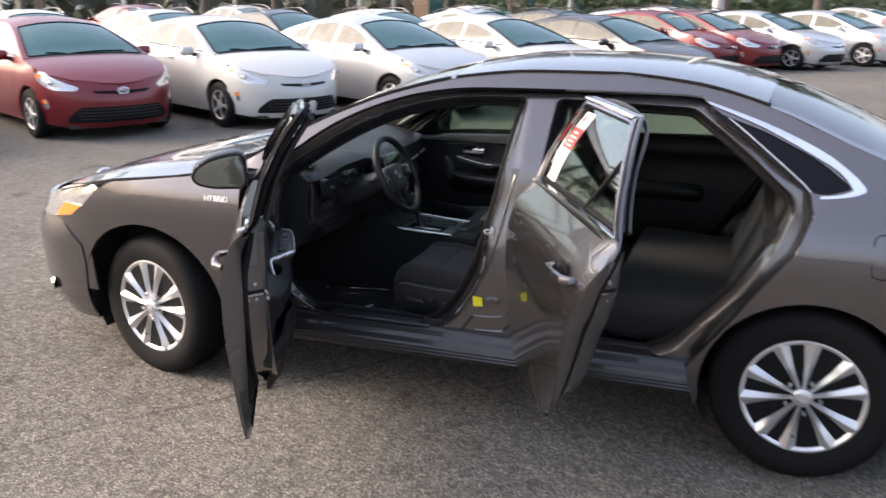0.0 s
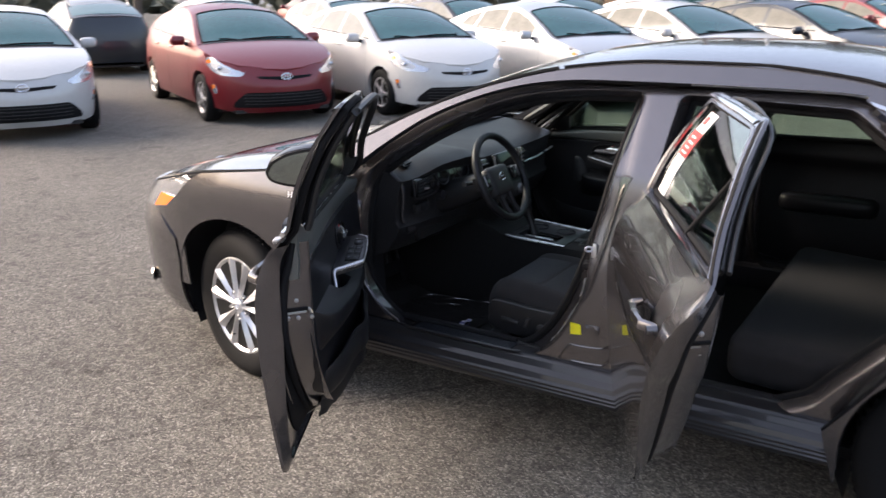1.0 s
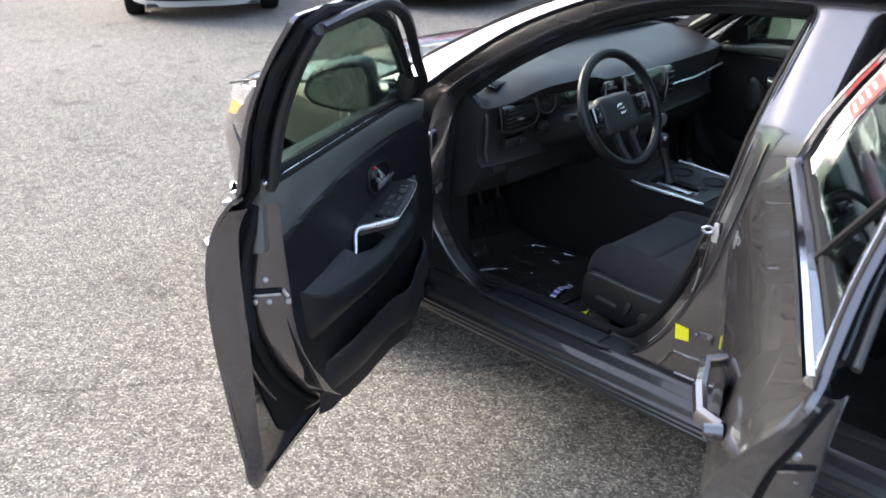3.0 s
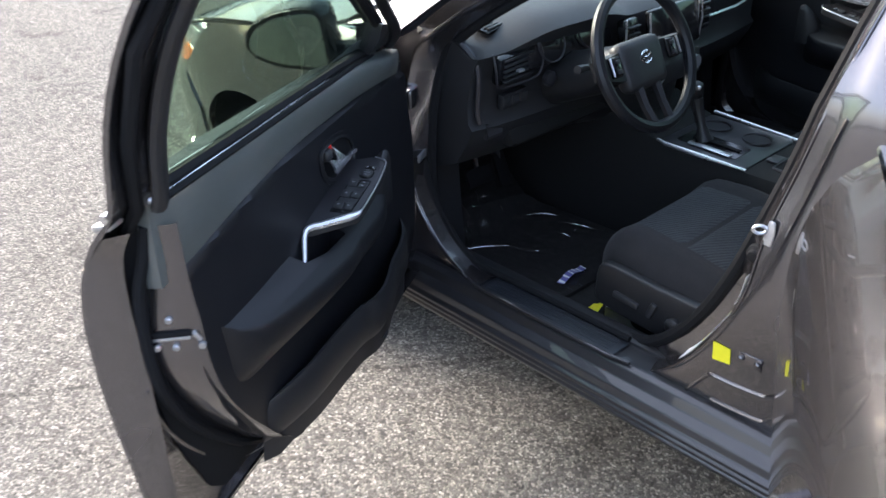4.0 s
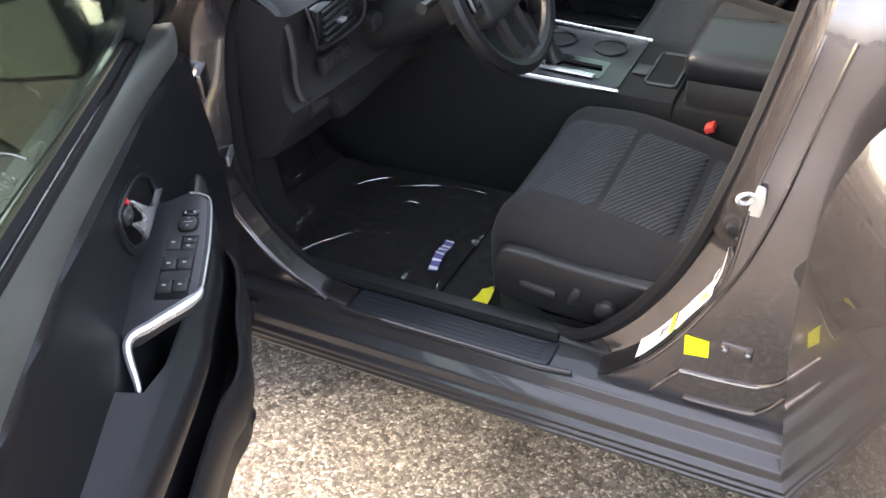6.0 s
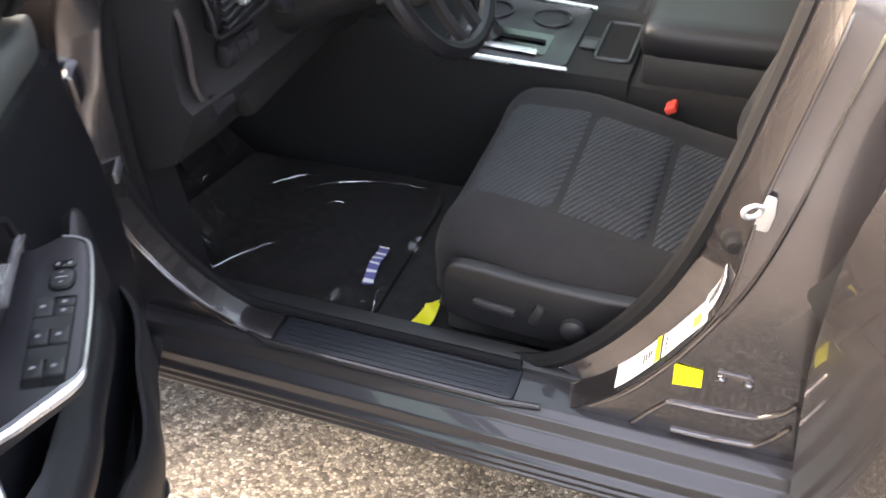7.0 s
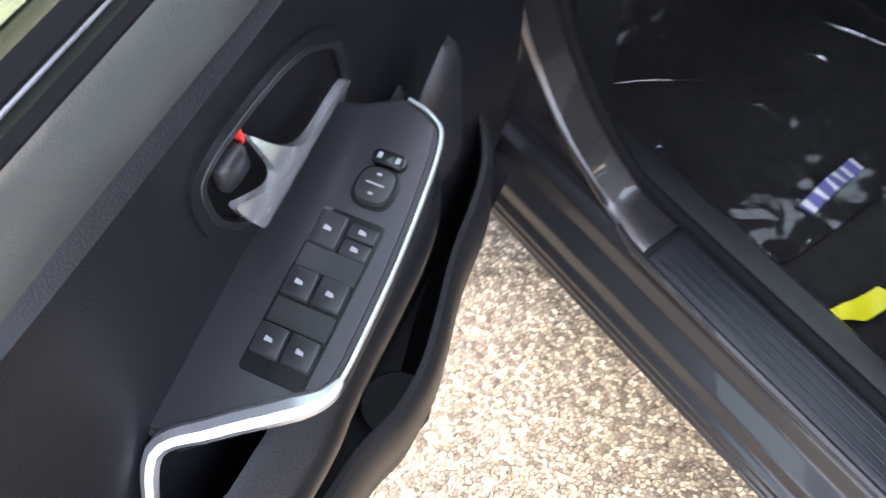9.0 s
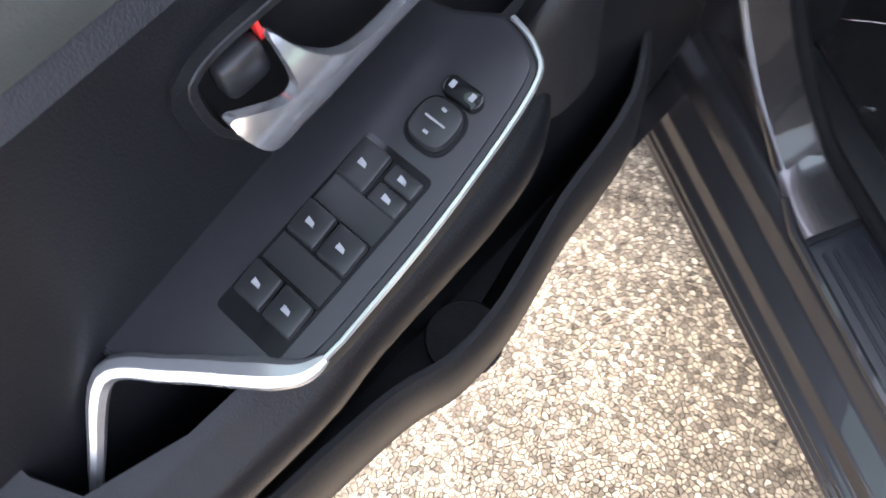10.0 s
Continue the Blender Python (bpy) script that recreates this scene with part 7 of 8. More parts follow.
def film_f(u, v, d):
    x, y = np.atleast_1d(u), np.atleast_1d(v)

    def ridge(a, b, k, w):
        n = noise.noise(Vector((a * k + w, b * k * 1.3, w)))
        return (1 - min(1.0, abs(n) * 3.2)) ** 2
    z = np.array([lay(a, b) + 0.016 + 0.008 * max(0, noise.noise(Vector((a * 8, b * 8, 0.3)))) + 0.005 * ridge(a, b, 7, 1.7) ** 2 + 0.004 * ridge(a, b, 17, 4.1) ** 2
                  + 0.05 * math.exp(-((a + 0.93) / 0.05) ** 2 - ((b + 0.42) / 0.2) ** 2) + 0.035 * math.exp(-((b + 0.60) / 0.03) ** 2 - ((a + 0.86) / 0.09) ** 2) for a, b in zip(x, y)])
    return x, y, z - d


fo = rounded([(-0.96, -0.64), (-0.60, -0.63), (-0.45, -0.655), (-0.42, -0.42), (-0.45, -0.19), (-0.93, -0.18)], 0.04, 4)
film = thing("plastic_film", "crumpled clear plastic film over the floor mat", "plastic film")
part("sheet", sheet(fo, film_f, 0.0, step=0.007), M_FILM, film, "clear crumpled sheet", 80).visible_shadow = False
strip = [(-0.497, -0.435), (-0.475, -0.439), (-0.466, -0.545), (-0.487, -0.549)]
lb = part("label", sheet(strip, lambda u, v, d: (u, v, 0.304 + 0.006 * np.sin(v * 60) - d), 0.0006, step=0.012), M_BLUEINK, film, "violet label with pale print")
for k in range(6):
    a = -0.435 - 0.02 * k
    part("print_bar", sheet([(-0.497 + 0.0017 * k, a), (-0.476 + 0.0017 * k, a), (-0.474 + 0.0017 * k, a - 0.004 - 0.003 * (k % 2)), (-0.495 + 0.0017 * k, a - 0.004 - 0.003 * (k % 3))], lambda u, v, d: (u, v, 0.3048 + 0.006 * np.sin(v * 60) - d), 0.0004, step=0.008), M_LABEL, lb)


def fold(a, b, lift=0.0, r=0.0011):
    """A sharp crease of the film that catches the light, from a to b over the mat."""
    n = 9
    pts = []
    for i in range(n):
        k = i / (n - 1)
        x, y = a[0] + (b[0] - a[0]) * k, a[1] + (b[1] - a[1]) * k
        w = 0.004 * noise.noise(Vector((x * 40, y * 40, 2.2)))
        pts.append((x + w, y - w, float(lay(x, y)) + 0.030 + lift + 0.006 * math.sin(k * math.pi)))
    rs = [r * (0.3 + 0.9 * abs(noise.noise(Vector((p[0] * 60, p[1] * 60, 7.0)))) + 0.5 * math.sin(i / (n - 1) * math.pi)) for i, p in enumerate(pts)]
    part("crease", tube(pts, rs, 5), M_FOLD, film).visible_shadow = False


for a, b in (((-0.811, -0.304), (-0.742, -0.249)), ((-0.707, -0.284), (-0.602, -0.239)), ((-0.602, -0.239), (-0.486, -0.225)), ((-0.662, -0.341), (-0.626, -0.327)), ((-0.924, -0.399), (-0.92, -0.37)),
             ((-0.894, -0.522), (-0.829, -0.53)), ((-0.881, -0.539), (-0.833, -0.59)), ((-0.804, -0.627), (-0.715, -0.492)), ((-0.643, -0.471), (-0.623, -0.465)),
             ((-0.47, -0.65), (-0.432, -0.619)), ((-0.445, -0.56), (-0.434, -0.626))):
    fold(a, b)
for a, b in (((-0.86, -0.535), (-0.835, -0.54)), ((-0.845, -0.55), (-0.815, -0.56)), ((-0.90, -0.385), (-0.905, -0.40)), ((-0.83, -0.575), (-0.82, -0.60)), ((-0.404, -0.649), (-0.394, -0.645))):
    fold(a, b, 0.003, 0.0014)
tag = thing("hang_tag", "bent yellow paper tag lying at the foot of the seat", "tag")
tg = [(-0.366, -0.646), (-0.352, -0.648), (-0.325, -0.605), (-0.316, -0.560), (-0.346, -0.566), (-0.352, -0.602)]
part("paper", sheet(tg, lambda u, v, d: (u, v, 0.285 + 0.05 * np.clip((v + 0.63) / 0.1, 0, 1) ** 1.5 + 0.01 * np.sin((u + v) * 50) - d), 0.0006, step=0.012), M_YELLOW, tag)
part("print_bar", rbox(0.004, 0.035, 0.0006, 0, (-0.314, -0.560, 0.326), rot=(24, 0, 0)), M_INK, tag)

TREES = [(1, -25.7, 35.8, 9, 4.5, 1), (2, -40.0, 39.7, 9, 4, 0), (3, -36.8, 45.0, 8.5, 3.5, 0), (4, -33.6, 56.7, 9, 4, 1), (5, -24.5, 50.2, 8, 4, 0), (6, -23.6, 66.8, 9, 4.5, 1), (7, -11.5, 49.5, 12, 6, 1), (8, -5.6, 47.5, 13, 7, 1), (9, 1.9, 56.0, 13, 7, 1), (10, 5.3, 50.8, 13, 7, 1), (11, -44.4, 35.0, 9, 5, 1), (12, -53.9, 30.6, 9, 5, 0)]
POLES = [(-26.7, 24.7, 0.11, 1), (-26.8, 25.9, 0.1, 1), (-26.9, 31.1, 0.09, 0), (-23.4, 34.9, 0.09, 0), (-17.2, 36.0, 0.1, 0), (-16.1, 37.5, 0.1, 0), (-9.9, 36.5, 0.12, 1), (-7.7, 39.1, 0.09, 0), (-0.6, 31.9, 0.2, 0), (-0.4, 32.9, 0.15, 1), (2.9, 31.9, 0.17, 1)]
HEDGES = [(-11.2, 44.4, 3.5), (-5.6, 43.5, 4.0), (0.4, 42.0, 3.0), (4.3, 43.9, 4.0)]
BUILDING = (-17.5, 80.0)

# ---- the car park ----
FALL = ((0, 0.0), (42, 0.0), (80, -0.8), (180, -3.2), (600, -12.0))


def ground_z(x, y):
    """The lot is level; beyond it the land falls away a little."""
    return float(np.interp(math.hypot(x, y), [p[0] for p in FALL], [p[1] for p in FALL]))


gr = []
for r in (0, 3, 7, 14, 30, 42, 60, 80, 180, 600):
    gr.append([((r + 0.01) * math.cos(a), (r + 0.01) * math.sin(a), ground_z(r, 0)) for a in np.linspace(0, math.tau, 48, endpoint=False)])
ground = part("ground", loft(gr, False), M_ASPHALT)
tagged(ground, "worn grey asphalt with pale aggregate and dark stains", "ground", kind="structure")

HATCH = Shell(
    prof=[(0.14, 0.80), (0.25, 0.838), (0.4, 0.858), (0.6, 0.872), (0.75, 0.866), (0.88, 0.846), (0.98, 0.81), (1.1, 0.745), (1.25, 0.655), (1.38, 0.57), (1.47, 0.49)],
    plan=[(-2.2, 0.6), (-1.95, 0.77), (-1.7, 0.91), (-1.5, 0.965), (-1.2, 0.99), (-0.6, 1.0), (0.9, 1.0), (1.4, 0.98), (1.8, 0.93), (2.1, 0.86)],
    zc=[(-2.2, 0.66), (-2.0, 0.78), (-1.8, 0.87), (-1.5, 0.96), (-1.15, 1.03), (-0.8, 1.195), (-0.45, 1.335), (-0.1, 1.435), (0.2, 1.478), (0.5, 1.485), (0.9, 1.455), (1.3, 1.385), (1.7, 1.285), (2.0, 1.20), (2.1, 1.15)],
    ze=[(-2.2, 0.62), (-2.0, 0.73), (-1.8, 0.82), (-1.5, 0.91), (-1.15, 0.985), (-0.8, 1.13), (-0.45, 1.268), (-0.1, 1.37), (0.2, 1.415), (0.5, 1.42), (0.9, 1.388), (1.3, 1.32), (1.7, 1.22), (2.0, 1.13), (2.1, 1.1)],
    front=[(-1.55, 0.835), (-1.72, 0.785), (-1.85, 0.71), (-1.98, 0.59), (-2.09, 0.43), (-2.16, 0.25), (-2.18, 0.11), (-2.185, 0.0)],
    back=[(1.8, 0.80), (1.98, 0.765), (2.1, 0.68), (2.18, 0.5), (2.21, 0.25), (2.22, 0.0)],
    lean_f=[(0.17, 0.09), (0.3, 0.0), (0.5, -0.01), (0.62, 0.03), (0.72, 0.10), (0.85, 0.26)],
    lean_b=[(0.2, 0.04), (0.5, -0.02), (0.9, 0.02), (1.15, 0.10)])


def hatchback(paint, colour, wagon=False):
    """A parked hybrid hatchback, front at -x, standing on z = 0."""
    K = HATCH
    car = thing("hatchback", colour + " hatchback parked in the row on the asphalt", "car", group="parked hatchbacks")
    for sg in (-1, 1):
        s0 = K.side(sg)
        body = ([(-1.0, 0.20)] + arch(-1.35, 0.32, 0.355, -20, 190, 20) + [(-1.72, 0.27), (-1.74, 0.55), (-1.62, 0.80), (-1.5, 0.905), (-1.15, 0.98), (-0.8, 1.125), (-0.45, 1.262), (-0.1, 1.365), (0.2, 1.41), (0.5, 1.415), (0.9, 1.383), (1.3, 1.315), (1.7, 1.215), (1.93, 1.14), (1.95, 0.9), (1.9, 0.28), (1.74, 0.24)]
                + arch(1.35, 0.32, 0.355, -12, 200, 20)[0:] + [(0.98, 0.20)])
        part("body_side", sheet(body, s0, 0.03, step=0.07), paint, car)
        for pts in ([(-0.90, 1.03), (-0.72, 1.035), (-0.72, 1.115)],
                    [(-0.68, 1.035), (0.12, 1.06), (0.14, 1.355), (-0.10, 1.325), (-0.42, 1.235), (-0.68, 1.13)],
                    [(0.18, 1.06), (0.93, 1.085), (0.86, 1.33), (0.5, 1.37), (0.20, 1.365)],
                    [(0.98, 1.09), (1.42, 1.10), (1.30, 1.225), (0.92, 1.325)]):
            part("side_window", sheet(rounded(pts, 0.025, 3), K.side(sg, -0.003), 0.006, step=0.08), M_SIDEGLASS, car, "tinted side window")
        part("window_line", tube([(x, sg * (K.W(x, z) + 0.003), z) for x, z in ((-0.92, 1.018), (-0.5, 1.03), (0.15, 1.05), (0.95, 1.075), (1.42, 1.088))], 0.007, 5), M_GLOSSBLK, car)
        for x in (0.155, -0.93, 0.98):
            zt = 1.05 if x > 0 else 0.96
            part("door_gap", tube([(x - (0.06 if zz < 0.5 and x > 0.9 else 0), sg * (K.W(x, zz) - 0.0005), zz) for zz in np.linspace(0.30, zt, 6)], 0.003, 4), M_SEAL, car)
        for x in (0.0, 0.83):
            part("door_handle", tube([(x - 0.08, sg * (K.W(x, 0.90) + 0.005), 0.90), (x - 0.05, sg * (K.W(x, 0.90) + 0.028), 0.902), (x + 0.06, sg * (K.W(x, 0.9) + 0.028), 0.905), (x + 0.09, sg * (K.W(x, 0.9) + 0.005), 0.905)], 0.013, 6), paint, car)
        mir = part("door_mirror", soft(0.12, 0.20, 0.13, 0.055, 6, lambda x, y, z: (x - 0.70, y + sg * 0.93, z + 1.02)), paint, car, "painted door mirror")
        part("mirror_arm", tube([(-0.72, sg * 0.80, 0.97), (-0.71, sg * 0.86, 0.98)], 0.03, 6), M_HARD, mir)
        lamp = rounded([(sg * 0.98, 0.83), (sg * 0.93, 0.868), (sg * 0.80, 0.845), (sg * 0.61, 0.745), (sg * 0.46, 0.675), (sg * 0.50, 0.628), (sg * 0.70, 0.638), (sg * 0.85, 0.69), (sg * 0.94, 0.76)], 0.03, 3)
        lo = part("headlamp", sheet(lamp, K.nose(-0.004), 0.02, step=0.05), M_LAMP, car, "clear headlamp with an amber corner")
        part("lamp_amber", sheet(rounded([(sg * 0.96, 0.815), (sg * 0.90, 0.84), (sg * 0.86, 0.80), (sg * 0.92, 0.775)], 0.015, 2), K.nose(-0.008), 0.006, step=0.05), M_ORANGE, lo)
        part("lamp_bezel", sheet(rounded([(sg * 0.86, 0.80), (sg * 0.76, 0.79), (sg * 0.60, 0.71), (sg * 0.62, 0.665), (sg * 0.76, 0.69), (sg * 0.86, 0.75)], 0.02, 3), K.nose(-0.0065), 0.005, step=0.05), M_STEEL, lo, "grey lamp reflector")
        lx, ly, lz = (float(c) for c in K.nose(-0.006)(np.array(sg * 0.72), np.array(0.728), 0))
        part("lamp_lens", soft(0.05, 0.075, 0.055, 0.026, 6, lambda x, y, z: (x + lx, y + ly, z + lz)), M_LAMP, lo)
        part("wiper", tube([(x, v * K.W(x, K.ze(x)), float(K.top(-0.012)(np.array(x), np.array(v), 0)[2])) for x, v in ((-1.15, sg * 0.05 + 0.3), (-1.10, sg * 0.35 + 0.15), (-1.08, sg * 0.62))], 0.009, 5), M_SEAL, car, "black wiper")
        part("fog_lamp", sheet(rounded([(sg * 0.80, 0.40), (sg * 0.86, 0.40), (sg * 0.88, 0.52), (sg * 0.82, 0.53)], 0.015, 2), K.nose(-0.006), 0.012, step=0.05), M_LAMP, car, "upright fog lamp")
        part("fog_amber", sheet(rounded([(sg * 0.825, 0.47), (sg * 0.862, 0.47), (sg * 0.872, 0.515), (sg * 0.83, 0.52)], 0.008, 2), K.nose(-0.010), 0.006, step=0.05), M_ORANGE, car)
        part("tail_lamp", sheet(rounded([(sg * 0.75, 0.85), (sg * 0.98, 0.85), (sg * 0.98, 1.05), (sg * 0.80, 1.08)], 0.03, 2), K.nose(-0.004, True), 0.02, step=0.07), M_REDLENS, car, "red tail lamp")
        for x, turn in ((-1.35, 12 + 9 * sg), (1.35, 40)):
            wheel(car, (x, sg * 0.835, 0.315), 5, 0.315, 0.20, 0.19, turn, 0 if sg < 0 else 180, "black tyre on a silver five-spoke wheel", False, False)
        for cx in (-1.35, 1.35):
            ring = [[(x, sg * (float(K.W(x, max(z, 0.2))) - o), z) for x, z in arch(cx, 0.32, 0.36 * k, -28, 208, 12)] for o, k in ((0.032, 1.0), (0.25, 0.98), (0.3, 0.5))]
            part("wheel_house", loft(ring, False, False), M_HARD, car)
        if wagon:
            part("roof_rack", tube([(x, sg * 0.55, float(K.zc(x)) + (0.03 if 0 < i < 6 else -0.03)) for i, x in enumerate(np.linspace(-0.1, 1.3, 7))], 0.016, 6), M_GLOSSBLK, car)
    tp = K.top()
    part("bonnet", sheet([(-1.97, -0.8), (-2.09, -0.4), (-2.12, 0), (-2.09, 0.4), (-1.97, 0.8), (-1.8, 0.965), (-1.5, 0.985), (-1.17, 0.97), (-1.20, 0), (-1.17, -0.97), (-1.5, -0.985), (-1.8, -0.965)], tp, 0.02, step=0.1), paint, car)
    part("windscreen", sheet(rounded([(-1.12, -0.90), (-1.17, 0), (-1.12, 0.90), (-0.55, 0.915), (-0.26, 0.90), (-0.21, 0), (-0.26, -0.90), (-0.55, -0.915)], 0.05, 3), K.top(-0.002), 0.008, step=0.1), M_BLINDGLASS, car, "tinted windscreen")
    ring = rounded([(-1.12, -0.90), (-1.17, 0), (-1.12, 0.90), (-0.55, 0.915), (-0.26, 0.90), (-0.21, 0), (-0.26, -0.90), (-0.55, -0.915)], 0.05, 3)
    part("screen_seal", tube([tuple(float(c) for c in K.top(-0.003)(np.array(x), np.array(v), 0)) for x, v in resample(ring, 0.12)], 0.012, 5, True), M_SEAL, car, "black windscreen edge")
    part("wiper_cowl", sheet([(-1.19, -0.9), (-1.22, 0), (-1.19, 0.9), (-1.14, 0.9), (-1.17, 0), (-1.14, -0.9)], K.top(-0.004), 0.02, step=0.1), M_HARD, car)
    part("roof", sheet([(-0.25, -0.985), (-0.20, 0), (-0.25, 0.985), (0.5, 0.99), (1.28, 0.985), (1.30, 0), (1.28, -0.985), (0.5, -0.99)], tp, 0.02, step=0.12), paint, car)
    part("screen_pillar", sheet([(-1.16, -0.985), (-1.13, -0.89), (-0.55, -0.905), (-0.24, -0.89), (-0.23, -0.99), (-0.6, -0.995)], tp, 0.015, step=0.06), paint, car)
    part("screen_pillar", sheet([(-1.16, 0.985), (-1.13, 0.89), (-0.55, 0.905), (-0.24, 0.89), (-0.23, 0.99), (-0.6, 0.995)], tp, 0.015, step=0.06), paint, car)
    part("rear_glass", sheet(rounded([(1.32, -0.95), (1.34, 0), (1.32, 0.95), (1.95, 0.93), (1.99, 0), (1.95, -0.93)], 0.04, 3), K.top(-0.002), 0.008, step=0.1), M_BLINDGLASS, car)
    part("tailgate", sheet([(1.29, -0.985), (1.29, 0.985), (2.04, 0.985), (2.08, 0), (2.04, -0.985)], tp, 0.02, step=0.12), paint, car)
    bump = [(-0.985, 0.22), (-0.5, 0.165), (0.5, 0.165), (0.985, 0.22), (0.98, 0.80), (0.8, 0.80), (0.6, 0.787), (0.45, 0.765), (0.25, 0.730), (0.0, 0.714), (-0.25, 0.730), (-0.45, 0.765), (-0.6, 0.787), (-0.8, 0.80), (-0.98, 0.80)]
    part("front_bumper", sheet(bump, K.nose(), 0.03, step=0.07), paint, car)
    part("lower_grille", sheet(rounded([(-0.62, 0.235), (0.62, 0.235), (0.60, 0.30), (0.47, 0.43), (-0.47, 0.43), (-0.60, 0.30)], 0.03, 3), K.nose(-0.004), 0.012, step=0.06), M_SEAL, car, "black lower grille")
    for k in range(4):
        part("grille_slat", sheet([(-0.5, 0.275 + 0.04 * k), (0.5, 0.275 + 0.04 * k), (0.5, 0.287 + 0.04 * k), (-0.5, 0.287 + 0.04 * k)], K.nose(-0.008), 0.008, step=0.08), M_HARD, car)
    part("chin", sheet([(-0.66, 0.185), (0.66, 0.185), (0.62, 0.225), (-0.62, 0.225)], K.nose(-0.006), 0.012, step=0.08), paint, car)
    part("upper_grille", sheet(rounded([(-0.34, 0.600), (0.0, 0.575), (0.34, 0.600), (0.37, 0.632), (0.0, 0.622), (-0.37, 0.632)], 0.01, 3), K.nose(-0.003), 0.012, step=0.05), M_SEAL, car)
    e0 = K.nose(-0.012)(np.array(0.0), np.array(0.615), 0)
    ex = float(e0[0])
    em_ = part("emblem", tube([(ex, 0.062 * math.cos(a * math.tau / 24), 0.622 + 0.043 * math.sin(a * math.tau / 24)) for a in range(24)], 0.007, 6, True), M_CHROME, car, "oval chrome badge")
    part("emblem_inner", tube([(ex, 0.024 * math.cos(a * math.tau / 16), 0.620 + 0.036 * math.sin(a * math.tau / 16)) for a in range(16)], 0.005, 5, True), M_CHROME, em_)
    part("emblem_inner", tube([(ex, 0.044 * math.cos(a * math.tau / 16), 0.640 + 0.016 * math.sin(a * math.tau / 16)) for a in range(16)], 0.005, 5, True), M_CHROME, em_)
    part("rear_bumper", sheet([(-0.985, 0.26), (0.985, 0.26), (0.985, 1.10), (0.5, 1.14), (-0.5, 1.14), (-0.985, 1.10)], K.nose(0, True), 0.03, step=0.1), paint, car)
    part("underbody", slab([(-2.0, -0.6), (2.0, -0.6), (2.0, 0.6), (-2.0, 0.6)], 0.16, 0.20), M_HARD, car)
    return car


# the row: each car by the middle of its front, heading as parked
HEAD = (0.876, -0.483)
HEAD_DEG = math.degrees(math.atan2(-HEAD[1], -HEAD[0]))


def park(fx, fy, deg=HEAD_DEG):
    c, s = math.cos(radians(deg)), math.sin(radians(deg))
    return pose(fx + 2.185 * c, fy + 2.185 * s, 0, 0, 0, deg)


kinds = {}
for name, paint, label in (("white", M_WHITE, "pearl white"), ("red", M_RED, "deep red"), ("silver", M_SILVER, "silver"), ("dark", M_DARK, "black"), ("beige", M_BEIGE, "pale silver")):
    kinds[name] = hatchback(paint, label)
ROW = [("white", -7.59, 2.32), ("red", -6.04, 4.80), ("white", -4.46, 6.45), ("beige", -2.75, 8.25), ("white", -1.25, 9.95), ("dark", 0.30, 11.65),
       ("red", 0.55, 18.3), ("red", 1.45, 18.9), ("silver", 2.95, 20.1), ("silver", 4.75, 22.2)]
used = set()
for name, ax, ay in ROW:
    at = park(ax, ay) @ Matrix.Diagonal((1, 1, 0.945, 1))
    if name in used:
        copy_thing(kinds[name], park(ax, ay))
    else:
        kinds[name].matrix_basis = at
        used.add(name)

# the row behind, taller wagons seen over the first
BACK_DEG = HEAD_DEG + 180
tall = {}
for name, paint, label in (("dark", M_DARK, "black"), ("white", M_WHITE, "white"), ("red", M_RED, "red"), ("silver", M_SILVER, "silver")):
    w = hatchback(paint, label, True)
    w.name = "wagon"
    tagged(w, label + " wagon with roof bars parked on the asphalt", "car", "parked wagons")
    tall[name] = w
BACK = [("dark", -14.75, 8.75, 0), ("white", -12.6, 10.4, 180), ("white", -10.9, 12.4, 180), ("dark", -9.1, 14.2, 180), ("white", -7.4, 16.2, 180), ("silver", -5.6, 18.0, 180), ("dark", -3.9, 19.9, 180), ("silver", -2.2, 21.9, 180), ("dark", -0.4, 24.0, 180),
        ("red", -17.5, 19.5, 0), ("white", -15.0, 21.5, 0), ("white", -9.0, 27.0, 0), ("silver", -3.0, 32.0, 0), ("white", 4.0, 36.0, 0), ("white", 9.0, 38.0, 0)]
used = set()
for name, ax, ay, extra in BACK:
    at = pose(ax, ay, 0, 0, 0, BACK_DEG + extra)
    if name in used:
        copy_thing(tall[name], at)
    else:
        tall[name].matrix_basis = at @ Matrix.Diagonal((1, 1, 0.94, 1))
        used.add(name)


# ---- trees, poles, building, far woods ----
def leaf_cloud(rng, centre, radius, count, size):
    v, f = [], []
    for _ in range(count):
        d = Vector((rng.gauss(0, 1), rng.gauss(0, 1), rng.gauss(0, 1))).normalized() * radius * rng.random() ** 0.4
        p = Vector(centre) + Vector((d.x, d.y, d.z * 0.7))
        a, b = Vector((rng.gauss(0, 1), rng.gauss(0, 1), rng.gauss(0, 1))).normalized(), Vector((rng.gauss(0, 1), rng.gauss(0, 1), rng.gauss(0, 1)))
        b = (b - a * a.dot(b)).normalized()
        s = size * rng.uniform(0.6, 1.3)
        n = len(v)
        v += [p - a * s, p + b * s * 0.5, p + a * s, p - b * s * 0.5]
        f.append((n, n + 1, n + 2, n + 3))
    return Geo(v, f)


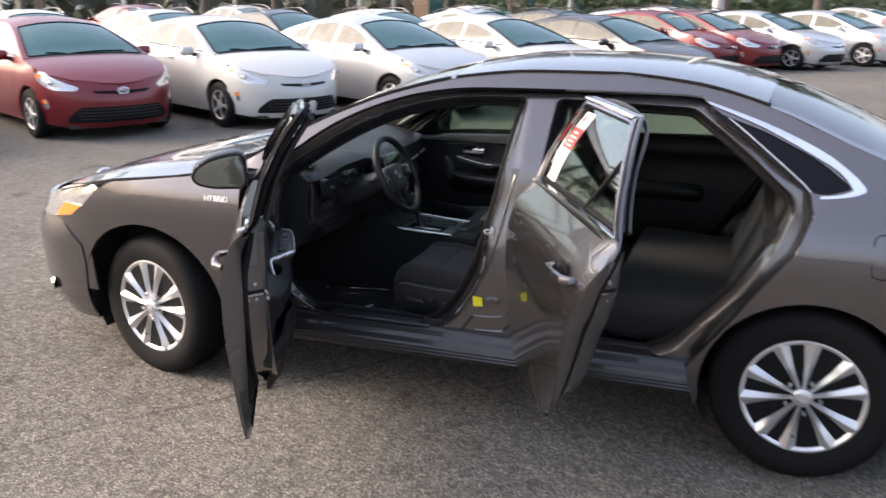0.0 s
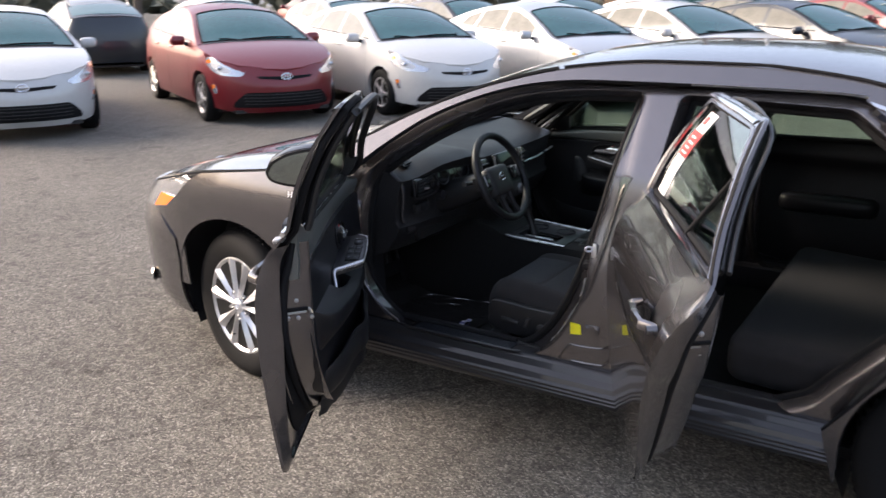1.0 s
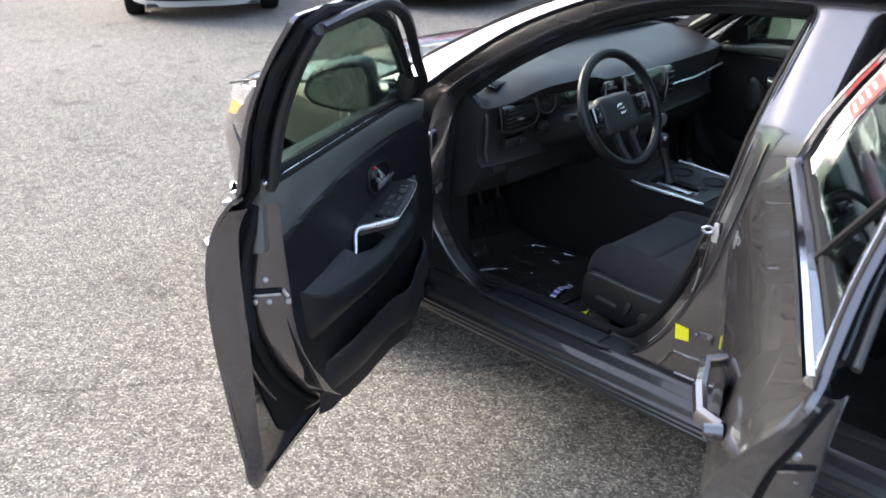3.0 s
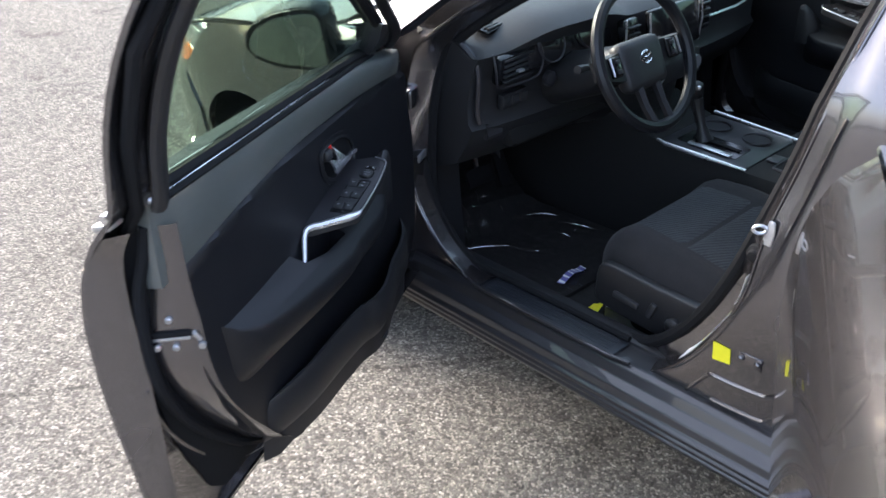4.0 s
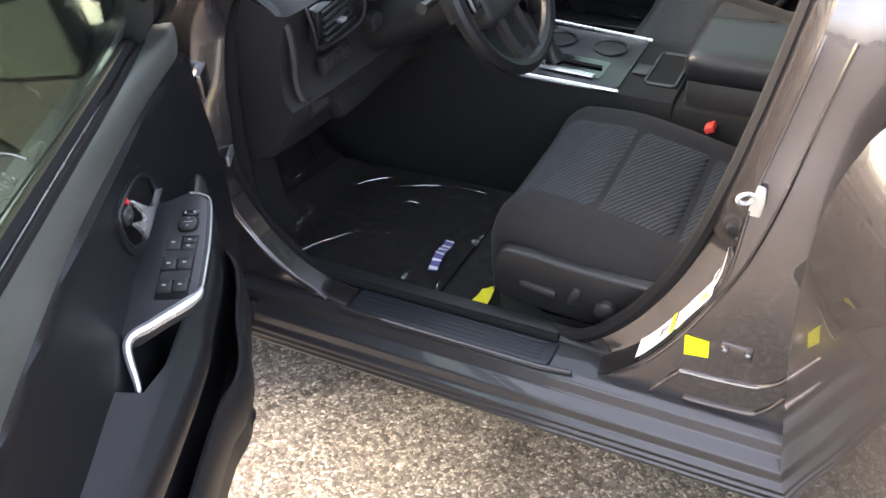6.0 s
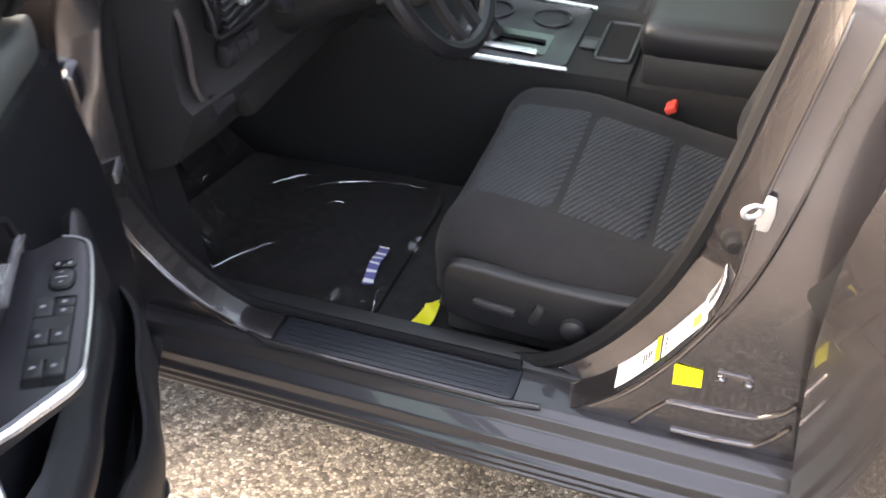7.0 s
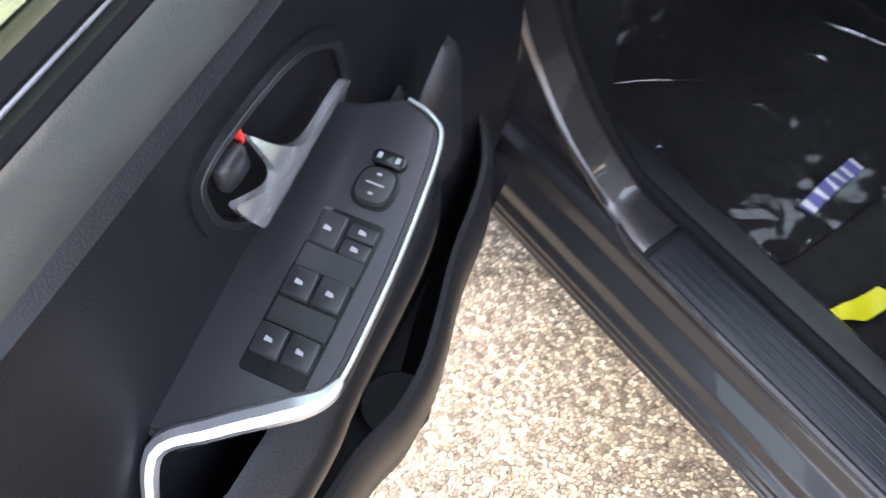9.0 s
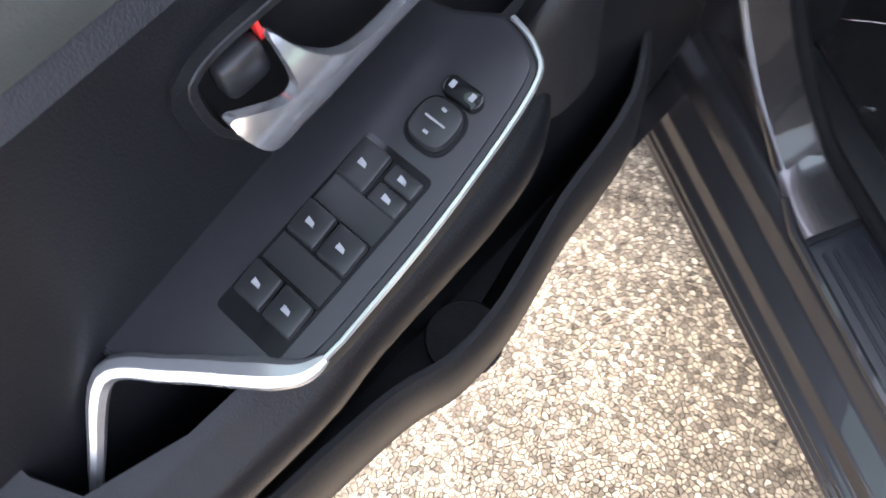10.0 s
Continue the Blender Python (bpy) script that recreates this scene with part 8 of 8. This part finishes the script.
def tree(seed, x, y, h, spread, leafy, label):
    rng = random.Random(seed)
    t = thing("tree", label, "tree", pose(x, y, ground_z(x, y)), "trees beyond the car park")
    trunk = [(0, 0, 0), (0.1 * rng.uniform(-1, 1), 0.1 * rng.uniform(-1, 1), h * 0.25), (0.25 * rng.uniform(-1, 1), 0.25 * rng.uniform(-1, 1), h * 0.5)]
    g = tube(trunk, [h * 0.032, h * 0.024, h * 0.018], 8)
    tips = []
    for k in range(9):
        a = k * 2.4 + rng.uniform(-0.4, 0.4)
        z0 = h * rng.uniform(0.28, 0.5)
        r = spread * rng.uniform(0.5, 1.0)
        end = (r * math.cos(a), r * math.sin(a), z0 + h * rng.uniform(0.18, 0.42))
        midp = (end[0] * 0.5, end[1] * 0.5, z0 + (end[2] - z0) * 0.62)
        g.add(tube([(trunk[1][0], trunk[1][1], z0), midp, end], [h * 0.011, h * 0.008, h * 0.003], 6))
        tips += [midp, end]
        for q in range(4):
            e2 = tuple(midp[i] + rng.uniform(-1, 1) * spread * 0.45 for i in range(2)) + (midp[2] + h * rng.uniform(0.05, 0.25),)
            g.add(tube([midp, e2], [h * 0.005, h * 0.0015], 5))
            tips.append(e2)
    part("trunk", g, M_BARK, t, "", 60)
    if leafy:
        crown = Geo()
        for p in tips:
            crown.add(leaf_cloud(rng, p, spread * 0.34 * rng.uniform(0.7, 1.2), 70, 0.22))
        part("crown", crown, M_LEAF, t)
    else:
        tw = Geo()
        for p in tips:
            for q in range(5):
                e = (p[0] + rng.uniform(-1, 1) * spread * 0.35, p[1] + rng.uniform(-1, 1) * spread * 0.35, p[2] + rng.uniform(0, 1) * h * 0.16)
                tw.add(tube([p, e], [0.02, 0.006], 4))
        part("crown", tw, M_BARK, t, "bare twigs", 60)
    return t


for sd, x, y, h, sp, lf in TREES:
    tree(sd, x, y, h, sp, lf, "spreading dark evergreen tree on the far side of the lot" if lf else "bare grey tree on the far side of the lot")
for x, y, r, wood in POLES:
    pl_ = thing("palm_trunk" if wood else "light_pole", "bare brown trunk standing in the lot" if wood else "plain grey steel light pole in the lot", "palm" if wood else "light pole", pose(x, y, ground_z(x, y)))
    part("shaft", tube([(0, 0, 0), (0, 0, 4), (0, 0, 9)], [r, r * 0.93, r * 0.85], 10), M_BARK if wood else M_POLE, pl_)
    part("foot", rbox(r * 4, r * 4, 0.4, 0.04, (0, 0, 0.2)), M_POLE, pl_)
# clipped hedge beyond the lot
rng = random.Random(5)
for k, (x, y, w) in enumerate(HEDGES):
    hg = part("hedge", Geo().add(*[leaf_cloud(rng, (rng.uniform(-w, w), rng.uniform(-0.8, 0.8), rng.uniform(0.3, 2.6)), 0.9, 60, 0.14) for _ in range(int(w * 9))]), M_HEDGE)
    hg.matrix_world = pose(x, y, ground_z(x, y), 0, 0, 35)
    tagged(hg, "clipped dark green hedge along the lot", "hedge", "hedges", "stuff")
bd = thing("low_building", "low tan building with a brown roof beyond the lot", "building", pose(*BUILDING, ground_z(*BUILDING), 0, 0, 20))
part("wall", rbox(26, 12, 5.0, 0.05, (0, 0, 2.5)), M_STUCCO, bd)
part("roof", loft([[(x0, y0, z0) for x0, y0 in ((-13.6 + i, -6.6 + i * 0.5), (13.6 - i, -6.6 + i * 0.5), (13.6 - i, 6.6 - i * 0.5), (-13.6 + i, 6.6 - i * 0.5))] for i, z0 in ((0, 4.9), (0, 5.2), (2.5, 6.4))]), M_ROOFING, bd)
for k in range(6):
    wd = part("window", rbox(2.4, 0.1, 1.8, 0.02, (-10.5 + 4.2 * k, -6.02, 1.9)), M_BLINDGLASS, bd)
    part("frame", rbox(2.7, 0.08, 0.15, 0.02, (-10.5 + 4.2 * k, -6.08, 2.9)), M_SIGN, wd)
part("sign_board", rbox(5.0, 0.2, 1.4, 0.03, (-3, -6.15, 4.2)), M_SIGN, bd, "white sign board")
part("sign_bar", rbox(3.6, 0.06, 0.4, 0.02, (-3, -6.28, 4.2)), M_LABELRED, bd)
# far woods all round
rng = random.Random(11)
v, f = [], []
for k in range(9000):
    a = rng.uniform(0, math.tau)
    r = rng.uniform(75, 105)
    top_h = 2.6 + 0.9 * math.sin(a * 7) + 0.7 * math.sin(a * 17 + 1) + 0.6 * math.sin(a * 41)
    z = ground_z(r, 0) + top_h * rng.random() ** 0.7
    c = Vector((r * math.cos(a), r * math.sin(a), z))
    p, q = Vector((rng.gauss(0, 1), rng.gauss(0, 1), rng.gauss(0, 1))).normalized(), Vector((rng.gauss(0, 1), rng.gauss(0, 1), rng.gauss(0, 1))).normalized()
    s = rng.uniform(0.5, 1.3)
    n = len(v)
    v += [c - p * s, c + q * s, c + p * s, c - q * s]
    f.append((n, n + 1, n + 2, n + 3))
fw = part("far_woods", Geo(v, f), M_WOODS)
tagged(fw, "uneven line of far grey-green woods", "woods", kind="stuff")
